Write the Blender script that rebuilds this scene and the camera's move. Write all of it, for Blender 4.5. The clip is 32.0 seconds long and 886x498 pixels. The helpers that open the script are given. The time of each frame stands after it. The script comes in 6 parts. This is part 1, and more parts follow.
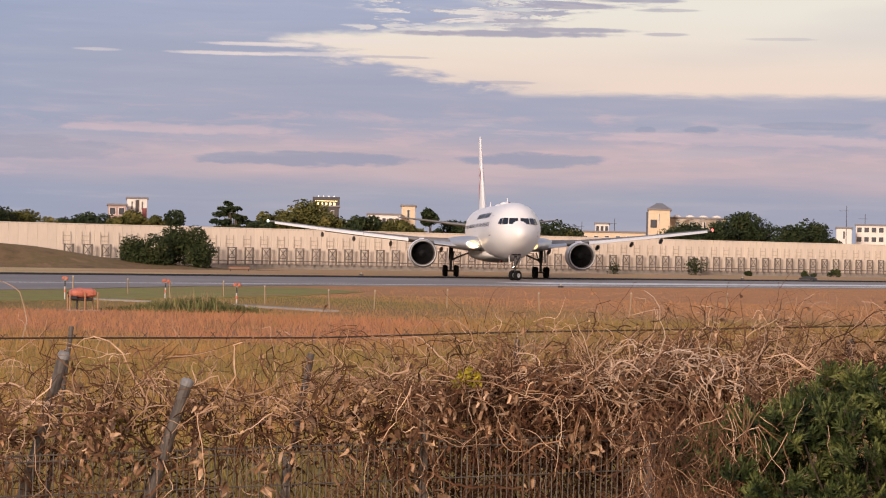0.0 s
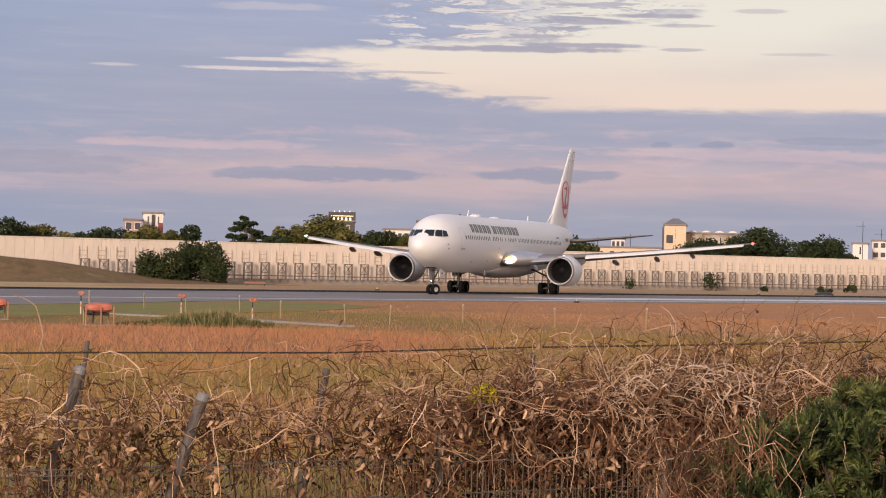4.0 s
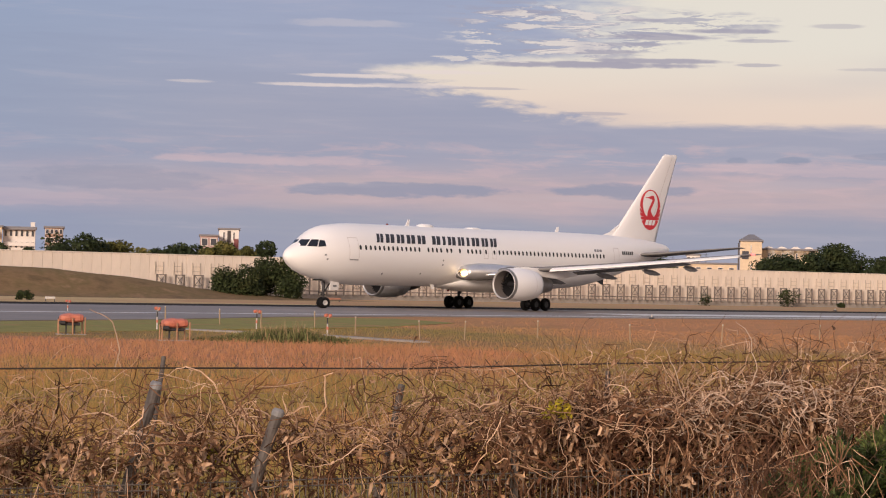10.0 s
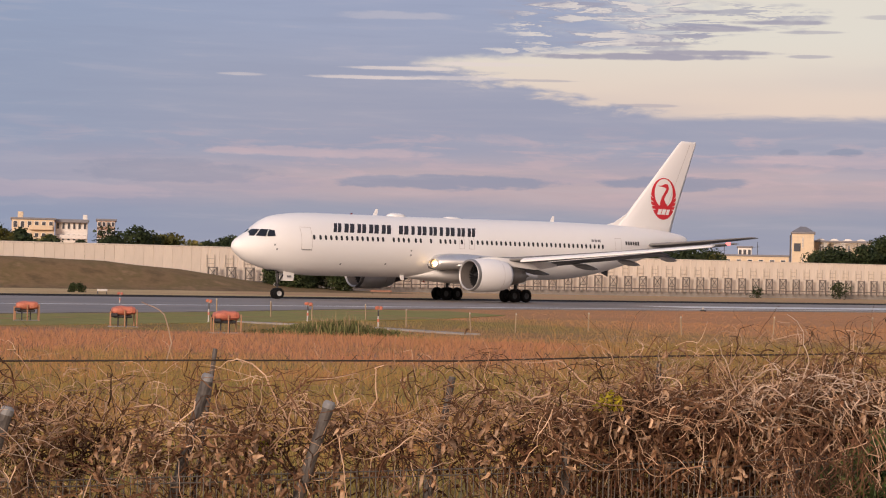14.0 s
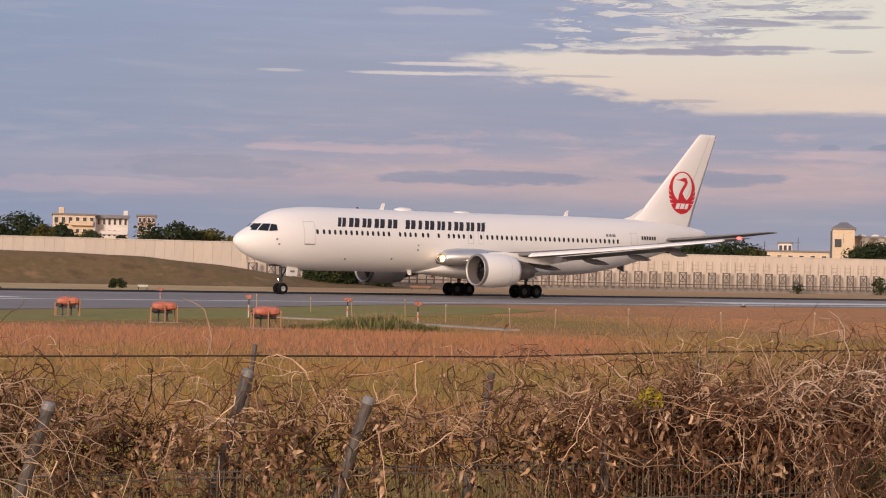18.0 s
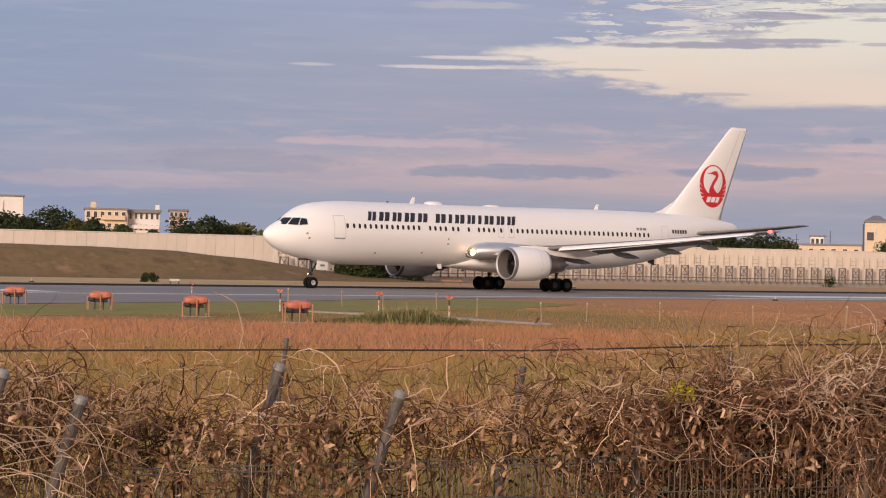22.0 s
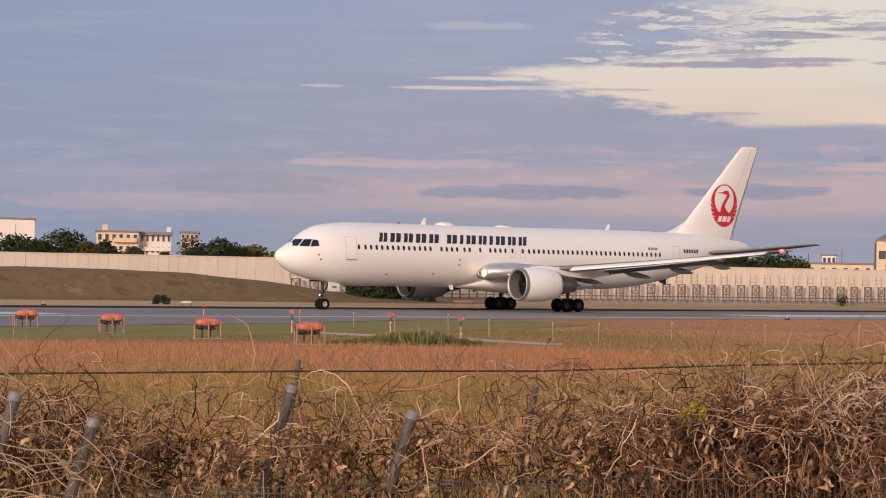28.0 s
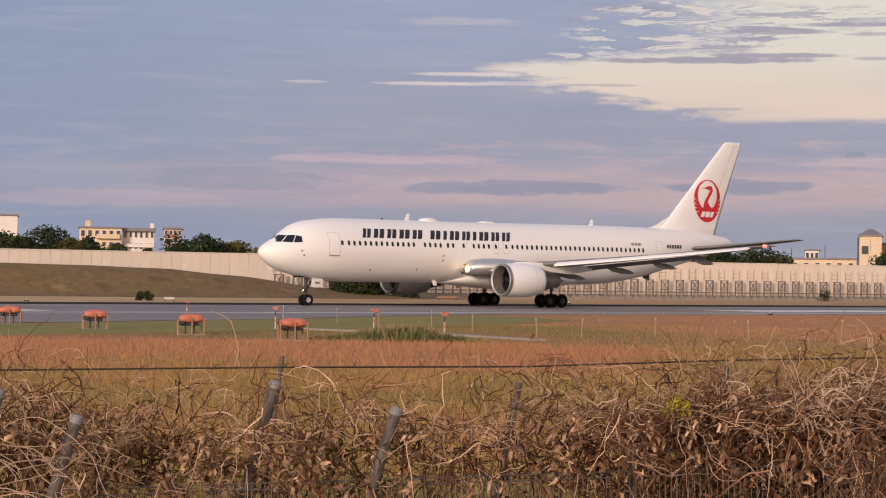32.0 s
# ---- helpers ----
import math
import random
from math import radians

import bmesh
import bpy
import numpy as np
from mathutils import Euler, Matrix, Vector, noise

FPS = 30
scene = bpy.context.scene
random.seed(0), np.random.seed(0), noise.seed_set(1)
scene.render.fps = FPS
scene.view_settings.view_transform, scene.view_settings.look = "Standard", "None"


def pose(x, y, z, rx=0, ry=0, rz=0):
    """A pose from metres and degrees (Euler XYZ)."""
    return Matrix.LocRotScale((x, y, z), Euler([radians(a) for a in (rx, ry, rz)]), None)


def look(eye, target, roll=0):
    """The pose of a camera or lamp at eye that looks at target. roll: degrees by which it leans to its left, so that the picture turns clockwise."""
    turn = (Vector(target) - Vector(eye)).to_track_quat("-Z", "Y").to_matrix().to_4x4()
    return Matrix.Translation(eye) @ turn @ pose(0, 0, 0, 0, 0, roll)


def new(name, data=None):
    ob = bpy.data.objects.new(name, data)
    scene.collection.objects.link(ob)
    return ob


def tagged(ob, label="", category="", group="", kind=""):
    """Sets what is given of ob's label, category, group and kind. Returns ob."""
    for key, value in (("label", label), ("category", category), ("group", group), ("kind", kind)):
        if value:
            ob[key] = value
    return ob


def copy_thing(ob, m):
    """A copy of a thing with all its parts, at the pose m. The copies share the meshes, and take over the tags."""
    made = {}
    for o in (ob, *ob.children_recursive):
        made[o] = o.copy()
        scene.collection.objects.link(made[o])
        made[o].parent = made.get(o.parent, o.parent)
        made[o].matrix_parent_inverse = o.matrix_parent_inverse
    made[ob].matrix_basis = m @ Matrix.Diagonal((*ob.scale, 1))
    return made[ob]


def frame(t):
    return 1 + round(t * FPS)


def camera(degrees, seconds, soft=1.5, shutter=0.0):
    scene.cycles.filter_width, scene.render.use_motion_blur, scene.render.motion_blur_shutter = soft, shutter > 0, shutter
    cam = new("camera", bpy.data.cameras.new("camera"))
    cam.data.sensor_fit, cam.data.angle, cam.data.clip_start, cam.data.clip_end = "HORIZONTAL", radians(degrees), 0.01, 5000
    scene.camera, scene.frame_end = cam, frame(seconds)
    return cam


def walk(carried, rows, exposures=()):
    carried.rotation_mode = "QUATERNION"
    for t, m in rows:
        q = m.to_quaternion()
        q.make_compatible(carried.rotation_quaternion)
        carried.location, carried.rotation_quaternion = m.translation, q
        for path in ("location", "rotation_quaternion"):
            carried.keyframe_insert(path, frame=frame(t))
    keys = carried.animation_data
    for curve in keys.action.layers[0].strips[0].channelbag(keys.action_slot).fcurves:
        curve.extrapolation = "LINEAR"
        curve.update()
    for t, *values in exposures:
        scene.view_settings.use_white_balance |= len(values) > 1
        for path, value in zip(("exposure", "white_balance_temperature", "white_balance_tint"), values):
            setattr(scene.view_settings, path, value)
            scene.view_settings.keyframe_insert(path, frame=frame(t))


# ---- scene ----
EYE = (0.0, 0.0, 2.6)
SECONDS = 32.0


def aim(pan, tilt, roll):
    """Camera at the eye: pan to the left of +y, tilt up, roll, in degrees."""
    m = Euler((0, 0, radians(pan))).to_matrix().to_4x4() @ Euler((radians(90 + tilt), 0, 0)).to_matrix().to_4x4()
    return Matrix.Translation(EYE) @ m @ Euler((0, 0, radians(roll))).to_matrix().to_4x4()


cam = camera(22.78, SECONDS, soft=1.1)
walk(cam, [(t, aim(p, q, r)) for t, p, q, r in [
    (0, 0.000, 0.063, 1.178), (0.5, 0.038, 0.081, 1.179), (1, 0.083, 0.129, 1.181), (1.5, 0.144, 0.183, 1.166), (2, 0.178, 0.242, 1.152),
    (2.5, 0.179, 0.317, 1.160), (3, 0.229, 0.374, 1.168), (3.5, 0.312, 0.435, 1.202), (5.5, 0.859, 0.453, 1.341), (6, 1.036, 0.459, 1.375),
    (6.5, 1.239, 0.479, 1.371), (7, 1.449, 0.516, 1.366), (7.5, 1.641, 0.557, 1.375), (8, 1.814, 0.622, 1.385), (8.5, 1.973, 0.728, 1.357),
    (9, 2.108, 0.794, 1.329), (9.5, 2.237, 0.827, 1.302), (10, 2.374, 0.822, 1.274), (10.5, 2.523, 0.787, 1.192), (11, 2.680, 0.771, 1.110),
    (11.5, 2.837, 0.772, 1.122), (12, 2.997, 0.779, 1.133), (12.5, 3.149, 0.764, 1.148), (13, 3.340, 0.698, 1.163), (13.5, 3.502, 0.641, 1.210),
    (14, 3.690, 0.596, 1.256), (14.5, 3.863, 0.572, 1.243), (16.5, 4.311, 0.624, 1.191), (17, 4.396, 0.611, 1.178), (17.5, 4.514, 0.565, 1.225),
    (18, 4.720, 0.462, 1.272), (18.5, 4.977, 0.347, 1.341), (19, 5.264, 0.230, 1.410), (19.5, 5.461, 0.110, 1.423), (20, 5.526, 0.030, 1.437),
    (20.5, 5.537, 0.020, 1.379), (21, 5.512, 0.105, 1.320), (21.5, 5.514, 0.212, 1.257), (22, 5.530, 0.285, 1.194), (22.5, 5.538, 0.306, 1.172),
    (23, 5.560, 0.324, 1.150), (23.5, 5.582, 0.359, 1.095), (24, 5.605, 0.425, 1.041), (24.5, 5.607, 0.508, 1.061), (25, 5.620, 0.595, 1.081),
    (25.5, 5.632, 0.682, 1.052), (27.5, 5.806, 0.823, 0.935), (28, 5.837, 0.821, 0.906), (28.5, 5.824, 0.804, 0.919), (29, 5.761, 0.784, 0.931),
    (29.5, 5.653, 0.765, 0.912), (30, 5.532, 0.766, 0.894), (30.5, 5.455, 0.766, 0.879), (31, 5.419, 0.770, 0.865), (31.5, 5.410, 0.764, 0.842),
    (32, 5.404, 0.717, 0.820)]], [(0.0, 0.09), (3.0, 0.09), (9.0, 0.0), (13.0, -0.05), (18.0, -0.09), (22.0, -0.03), (28.0, -0.09), (32.0, -0.09)])

# ---- world, sun, exposure ----
SUN_FROM = (-0.35, -0.90, 0.23)  # the glow of the setting sun, behind the viewer


class Nodes:
    """Short hand for shader nodes."""

    def __init__(self, tree):
        self.t = tree
        tree.nodes.clear()

    def add(self, kind, **props):
        n = self.t.nodes.new(kind)
        for k, v in props.items():
            if k == "inputs":
                for i, val in v.items():
                    self.put(n, i, val)
            elif k == "operation":
                n.operation = v
            elif k == "noise_dimensions":
                n.noise_dimensions = v
            elif k == "blend_type":
                n.blend_type = v
            elif k == "data_type":
                n.data_type = v
            elif k == "interpolation_type":
                n.interpolation_type = v
            elif k == "feature":
                n.feature = v
        return n

    def put(self, n, i, val):
        if isinstance(val, bpy.types.NodeSocket):
            self.t.links.new(val, n.inputs[i])
        else:
            n.inputs[i].default_value = val

    def math(self, op, a, b=0.0, c=0.0):
        n = self.add("ShaderNodeMath", operation=op, inputs={0: a, 1: b, 2: c})
        return n.outputs[0]

    def step(self, x, lo, hi):
        n = self.add("ShaderNodeMapRange", interpolation_type="SMOOTHSTEP", inputs={0: x, 1: lo, 2: hi, 3: 0.0, 4: 1.0})
        return n.outputs[0]

    def mix(self, f, a, b, blend="MIX"):
        n = self.add("ShaderNodeMix", data_type="RGBA", blend_type=blend)
        for i, val in ((0, f), (6, a), (7, b)):
            self.put(n, i, val)
        return n.outputs[2]

    def noise(self, vec, scale, detail=4.0, rough=0.5, distort=0.0):
        return self.add("ShaderNodeTexNoise", inputs={0: vec, 2: scale, 3: detail, 4: rough, 8: distort}).outputs[0]

    def vec(self, x, y, z=0.0):
        return self.add("ShaderNodeCombineXYZ", inputs={0: x, 1: y, 2: z}).outputs[0]


def rgb(r, g, b):
    """A linear colour from 8-bit screen values."""
    return tuple((c / 255 / 12.92 if c < 10 else ((c / 255 + 0.055) / 1.055) ** 2.4) for c in (r, g, b)) + (1.0,)


def make_world():
    world = bpy.data.worlds.new("dusk_sky")
    scene.world = world
    world.use_nodes = True
    n = Nodes(world.node_tree)
    d = n.add("ShaderNodeTexCoord").outputs["Generated"]
    s = n.add("ShaderNodeSeparateXYZ", inputs={0: d})
    x, y, z = s.outputs
    az = n.math("MULTIPLY", n.math("ARCTAN2", x, y), 57.2958)
    el = n.math("MULTIPLY", n.math("ARCSINE", z), 57.2958)
    wob = n.noise(n.vec(n.math("MULTIPLY", az, 0.16), n.math("MULTIPLY", el, 0.9)), 1.0, 5, 0.55)
    fine = n.noise(n.vec(n.math("MULTIPLY", az, 0.55), n.math("MULTIPLY", el, 3.4), 7.0), 1.0, 6, 0.6, 0.5)
    wide = n.noise(n.vec(n.math("MULTIPLY", az, 0.07), n.math("MULTIPLY", el, 0.42), 3.0), 1.0, 3, 0.5)
    e = n.math("ADD", el, n.math("MULTIPLY", n.math("SUBTRACT", wob, 0.5), 1.1))
    # from the horizon up: blue-grey haze, a pink band, lilac cloud, bluer cloud on top
    low = n.mix(n.step(e, 1.35, 2.1), rgb(157, 160, 180), rgb(190, 171, 180))
    mid = n.mix(n.step(e, 2.4, 3.3), low, rgb(160, 161, 184))
    top = n.mix(n.step(e, 4.0, 7.5), mid, rgb(158, 166, 195))
    pinkband = n.math("MULTIPLY", n.step(fine, 0.47, 0.66), n.math("MULTIPLY", n.step(e, 1.5, 2.5), n.math("SUBTRACT", 1.0, n.step(e, 3.3, 4.0))))
    sky = n.mix(n.math("MULTIPLY", pinkband, 0.5), top, rgb(206, 178, 186))
    # bluer to the left, away from the glow
    left = n.math("SUBTRACT", 1.0, n.step(az, -17.0, -5.0))
    sky = n.mix(n.math("MULTIPLY", left, 0.72), sky, rgb(141, 156, 187))
    ragged = n.math("SUBTRACT", n.noise(n.vec(n.math("MULTIPLY", az, 0.8), n.math("MULTIPLY", el, 3.0), 33.0), 1.0, 5, 0.6), 0.5)

    def bank(a0, e0, wa, we, lo=0.0, hi=0.6):
        """A cloud bank round a bearing and height, with a torn rim."""
        u = n.math("DIVIDE", n.math("SUBTRACT", az, a0), wa)
        v = n.math("DIVIDE", n.math("SUBTRACT", el, e0), we)
        q = n.math("SUBTRACT", 1.0, n.math("ADD", n.math("MULTIPLY", u, u), n.math("MULTIPLY", v, v)))
        return n.step(n.math("ADD", q, n.math("MULTIPLY", ragged, 2.6)), lo, hi)

    for a0, e0, wa, we, k in ((-3.6, 2.32, 3.6, 0.22, 0.75), (2.3, 2.42, 2.0, 0.22, 0.75), (6.6, 3.25, 0.5, 0.14, 0.7), (-11.0, 2.45, 3.0, 0.35, 0.45), (5.2, 3.25, 0.3, 0.12, 0.6), (9.5, 3.4, 1.6, 0.12, 0.5)):
        sky = n.mix(n.math("MULTIPLY", bank(a0, e0, wa, we), k), sky, rgb(138, 145, 172))
    for a0, e0, wa, we, k in ((-7.0, 3.05, 3.4, 0.16, 0.6), (8.0, 3.05, 5.0, 0.20, 0.55), (-14.0, 1.9, 4.0, 0.25, 0.3)):
        sky = n.mix(n.math("MULTIPLY", bank(a0, e0, wa, we), k), sky, rgb(208, 182, 190))
    # the bright gap in the cloud, high to the right: a level lower rim, a slanting left rim, torn streaks above
    edge = n.math("ADD", az, n.math("ADD", n.math("MULTIPLY", n.math("SUBTRACT", fine, 0.5), 4.5), n.math("MULTIPLY", ragged, 4.0)))
    gap = n.math("MULTIPLY", n.step(n.math("ADD", el, n.math("MULTIPLY", n.math("SUBTRACT", fine, 0.5), 0.30)), 4.02, 4.26),
                 n.step(n.math("ADD", edge, n.math("MULTIPLY", n.math("SUBTRACT", el, 4.12), 4.8)), 0.9, 2.6))
    gap = n.math("MULTIPLY", gap, n.math("SUBTRACT", 1.0, n.step(el, 16.0, 30.0)))
    rim = n.math("SUBTRACT", el, n.math("ADD", 5.72, n.math("MULTIPLY", az, 0.085)))
    gap = n.math("MULTIPLY", gap, n.math("SUBTRACT", 1.0, n.math("MULTIPLY", n.math("SUBTRACT", 1.0, n.step(edge, -0.8, 3.6)), n.step(n.math("ADD", rim, n.math("MULTIPLY", ragged, 0.5)), -0.05, 0.25))))
    sky = n.mix(gap, sky, n.mix(n.step(el, 4.2, 6.4), rgb(231, 209, 197), rgb(229, 221, 211)))
    ripple = n.noise(n.vec(n.math("MULTIPLY", az, 0.62), n.math("MULTIPLY", el, 5.2), 40.0), 1.0, 7, 0.66, 0.6)
    for a0, e0, wa, we, k in ((1.2, 6.4, 2.4, 0.75, 0.85), (3.4, 6.7, 2.8, 0.5, 0.75), (-0.6, 6.9, 2.0, 0.6, 0.75)):
        f_ = n.math("MULTIPLY", bank(a0, e0, wa, we, -0.2, 0.9), n.step(ripple, 0.47, 0.53))
        sky = n.mix(n.math("MULTIPLY", f_, k), sky, rgb(160, 158, 180))
    for a0, e0, wa, we, k in ((1.4, 5.68, 3.4, 0.10, 0.95), (3.2, 5.80, 2.0, 0.08, 0.9), (1.0, 6.02, 2.1, 0.07, 0.8), (3.3, 6.42, 1.7, 0.09, 0.85), (4.9, 6.58, 1.3, 0.08, 0.8), (-0.5, 7.0, 1.2, 0.09, 0.8), (2.7, 6.85, 0.9, 0.06, 0.7),
                              (5.7, 6.34, 1.0, 0.05, 0.55), (7.6, 6.72, 0.9, 0.07, 0.45), (5.7, 5.72, 0.7, 0.05, 0.6), (2.2, 6.22, 1.2, 0.05, 0.6), (8.6, 5.62, 1.0, 0.05, 0.35), (1.6, 4.42, 1.0, 0.05, 0.5), (-1.4, 5.02, 1.4, 0.04, 0.5)):
        sky = n.mix(n.math("MULTIPLY", bank(a0, e0, wa, we, -0.1, 0.7), k), sky, rgb(163, 157, 176))
    for a0, e0, wa, we, k in ((-5.6, 5.02, 1.9, 0.06, 0.85), (-4.9, 5.27, 1.7, 0.06, 0.8), (-2.8, 5.42, 1.9, 0.07, 0.85), (-9.0, 5.02, 0.7, 0.05, 0.45), (-3.4, 5.05, 1.6, 0.07, 0.6), (-5.0, 6.62, 2.0, 0.12, 0.28)):
        sky = n.mix(n.math("MULTIPLY", bank(a0, e0, wa, we, -0.1, 0.8), k), sky, rgb(230, 214, 211))
    for a0, e0, wa, we, k in ((-0.2, 6.25, 2.4, 0.6, 0.9), (0.6, 6.85, 2.6, 0.45, 0.9), (-1.6, 5.75, 1.6, 0.12, 0.8)):
        f_ = n.math("MULTIPLY", bank(a0, e0, wa, we, -0.1, 0.8), n.step(ripple, 0.51, 0.56))
        sky = n.mix(n.math("MULTIPLY", f_, k), sky, rgb(229, 217, 212))
    # faint level streaks everywhere
    streak = n.noise(n.vec(n.math("MULTIPLY", az, 0.22), n.math("MULTIPLY", el, 2.6), 60.0), 1.0, 6, 0.6, 0.3)
    sky = n.mix(n.math("MULTIPLY", n.math("MULTIPLY", n.step(streak, 0.46, 0.66), n.math("SUBTRACT", 1.0, gap)), 0.22), sky, rgb(140, 148, 178))
    sky = n.mix(n.math("MULTIPLY", n.math("MULTIPLY", n.math("SUBTRACT", 1.0, n.step(streak, 0.34, 0.48)), n.math("SUBTRACT", 1.0, gap)), 0.16), sky, rgb(196, 186, 198))
    sky = n.mix(n.math("MULTIPLY", n.step(wide, 0.45, 0.7), 0.2), sky, rgb(146, 150, 180))
    # behind the viewer the sky still holds the warm light of the sunset
    glow = n.math("MULTIPLY", n.step(n.math("MULTIPLY", y, -1.0), 0.1, 0.95), n.math("SUBTRACT", 1.0, n.step(el, 12.0, 50.0)))
    sky = n.mix(glow, sky, (1.15, 0.80, 0.60, 1))
    nish = n.add("ShaderNodeTexSky")
    nish.sky_type = "NISHITA"
    nish.sun_disc = False
    nish.sun_elevation, nish.sun_rotation = radians(4), radians(200)
    base = n.add("ShaderNodeBackground", inputs={0: nish.outputs[0], 1: 0.012})
    clouds = n.add("ShaderNodeBackground", inputs={0: sky, 1: 0.96})
    both = n.add("ShaderNodeAddShader", inputs={0: base.outputs[0], 1: clouds.outputs[0]})
    out = n.add("ShaderNodeOutputWorld", inputs={0: both.outputs[0]})
    sun = new("sun", bpy.data.lights.new("sun", "SUN"))
    sun.data.energy, sun.data.angle, sun.data.color = 3.5, radians(12), (1.0, 0.80, 0.66)
    sun.matrix_world = look(SUN_FROM, (0, 0, 0))


make_world()

# ---- materials ----
MATS = {}


def mat(name, base, rough=0.6, metal=0.0, var=0.12, scale=1.5, dark=None, bump=0.0, bscale=40.0, per=0.0, coords="Object", emit=None, coat=0.0, stretch=(1, 1, 1), rvar=0.15, spec=0.5):
    """A surface with a base colour, blotches at two scales, fine relief, and a change from piece to piece."""
    if name in MATS:
        return MATS[name]
    m = MATS[name] = bpy.data.materials.new(name)
    m.use_nodes = True
    n = Nodes(m.node_tree)
    base = tuple(base)[:3] + (1.0,)
    dark = tuple(c * 0.55 for c in base[:3]) + (1.0,) if dark is None else tuple(dark)[:3] + (1.0,)
    co = n.add("ShaderNodeTexCoord").outputs[coords]
    co = n.add("ShaderNodeVectorMath", operation="MULTIPLY", inputs={0: co, 1: stretch}).outputs[0]
    big = n.noise(co, scale, 4, 0.55)
    small = n.noise(co, scale * 9, 5, 0.6)
    f = n.math("MULTIPLY", n.math("ADD", n.step(big, 0.35, 0.7), n.step(small, 0.35, 0.7)), var)
    col = n.mix(f, base, dark)
    if per:
        rnd = n.add("ShaderNodeObjectInfo").outputs["Random"] if per > 0 else n.add("ShaderNodeNewGeometry").outputs["Random Per Island"]
        hsv = n.add("ShaderNodeHueSaturation", inputs={2: n.math("ADD", 1 - abs(per) / 2, n.math("MULTIPLY", rnd, abs(per))), 4: col})
        col = hsv.outputs[0]
    p = n.add("ShaderNodeBsdfPrincipled", inputs={"Base Color": col, "Metallic": metal,
              "Roughness": n.math("ADD", rough, n.math("MULTIPLY", n.math("SUBTRACT", small, 0.5), rvar))})
    p.inputs["Coat Weight"].default_value = coat
    p.inputs["Specular IOR Level"].default_value = spec
    if emit:
        p.inputs["Emission Color"].default_value = tuple(emit[:3]) + (1.0,)
        p.inputs["Emission Strength"].default_value = emit[3]
    if bump:
        b = n.add("ShaderNodeBump", inputs={"Strength": bump, "Height": n.noise(co, bscale, 5, 0.6)})
        b.inputs["Distance"].default_value = 0.02
        n.put(p, "Normal", b.outputs[0])
    n.add("ShaderNodeOutputMaterial", inputs={0: p.outputs[0]})
    return m


def two_tone(name, stops, rough=0.9, scale=0.05, detail=6, stretch=(1, 1, 1), fine=2.0, per=0.0, bump=0.3, bscale=3.0, spec=0.2):
    """A patchy surface whose colours follow a broad noise, with fine grain over it (grass, earth, asphalt, foliage)."""
    if name in MATS:
        return MATS[name]
    m = MATS[name] = bpy.data.materials.new(name)
    m.use_nodes = True
    n = Nodes(m.node_tree)
    co = n.add("ShaderNodeNewGeometry").outputs["Position"]
    sc = n.add("ShaderNodeVectorMath", operation="MULTIPLY", inputs={0: co, 1: stretch}).outputs[0]
    f = n.noise(sc, scale, detail, 0.6)
    ramp = n.add("ShaderNodeValToRGB", inputs={0: f})
    els = ramp.color_ramp.elements
    els[0].position, els[0].color = stops[0][0], tuple(stops[0][1]) + (1,)
    els[1].position, els[1].color = stops[-1][0], tuple(stops[-1][1]) + (1,)
    for pos, c in stops[1:-1]:
        els.new(pos).color = tuple(c) + (1,)
    g = n.noise(co, fine, 6, 0.65)
    v = n.math("ADD", 0.7, n.math("MULTIPLY", g, 0.6))
    if per:
        v = n.math("MULTIPLY", v, n.math("ADD", 1 - per / 2, n.math("MULTIPLY", n.add("ShaderNodeNewGeometry").outputs["Random Per Island"], per)))
    col = n.add("ShaderNodeHueSaturation", inputs={2: v, 4: ramp.outputs[0]}).outputs[0]
    p = n.add("ShaderNodeBsdfPrincipled", inputs={"Base Color": col, "Roughness": rough})
    p.inputs["Specular IOR Level"].default_value = spec
    if bump:
        b = n.add("ShaderNodeBump", inputs={"Strength": bump, "Height": n.noise(co, bscale, 5, 0.6)})
        b.inputs["Distance"].default_value = 0.05
        n.put(p, "Normal", b.outputs[0])
    n.add("ShaderNodeOutputMaterial", inputs={0: p.outputs[0]})
    return m


PAINT = mat("white_aircraft_paint", (0.83, 0.81, 0.79), 0.50, var=0.04, scale=0.10, coat=0.05, rvar=0.0, dark=(0.66, 0.62, 0.58))
GREYPAINT = mat("grey_wing_paint", (0.20, 0.195, 0.195), 0.75, var=0.25, scale=0.4, spec=0.2)
BARE = mat("bare_polished_metal", (0.66, 0.65, 0.64), 0.42, 0.8, var=0.15, scale=1.0)
DARKMETAL = mat("dark_steel", (0.055, 0.053, 0.056), 0.55, 0.4, var=0.3)
SLATPAINT = mat("pale_slat_paint", (0.76, 0.75, 0.74), 0.38, 0.0, var=0.12, scale=0.6, coat=0.2)
LIPMETAL = mat("dull_intake_lip", (0.44, 0.43, 0.43), 0.5, 0.6, var=0.15, scale=1.0)
INLET = mat("shaded_intake_lining", (0.17, 0.15, 0.14), 0.6, 0.1, var=0.2, scale=1.0)
EXHAUST = mat("heat_stained_metal", (0.30, 0.27, 0.25), 0.45, 0.8, var=0.3, scale=2)
RUBBER = mat("tyre_rubber", (0.009, 0.009, 0.0095), 0.9, var=0.3, scale=3, spec=0.15)
FANMETAL = mat("dark_fan_blade", (0.022, 0.022, 0.025), 0.6, 0.2, var=0.2, spec=0.25)
GLASSDARK = mat("dark_cockpit_glass", (0.012, 0.014, 0.018), 0.08, var=0.05)
PANE = mat("cabin_window_pane", (0.03, 0.03, 0.035), 0.15, var=0.05)
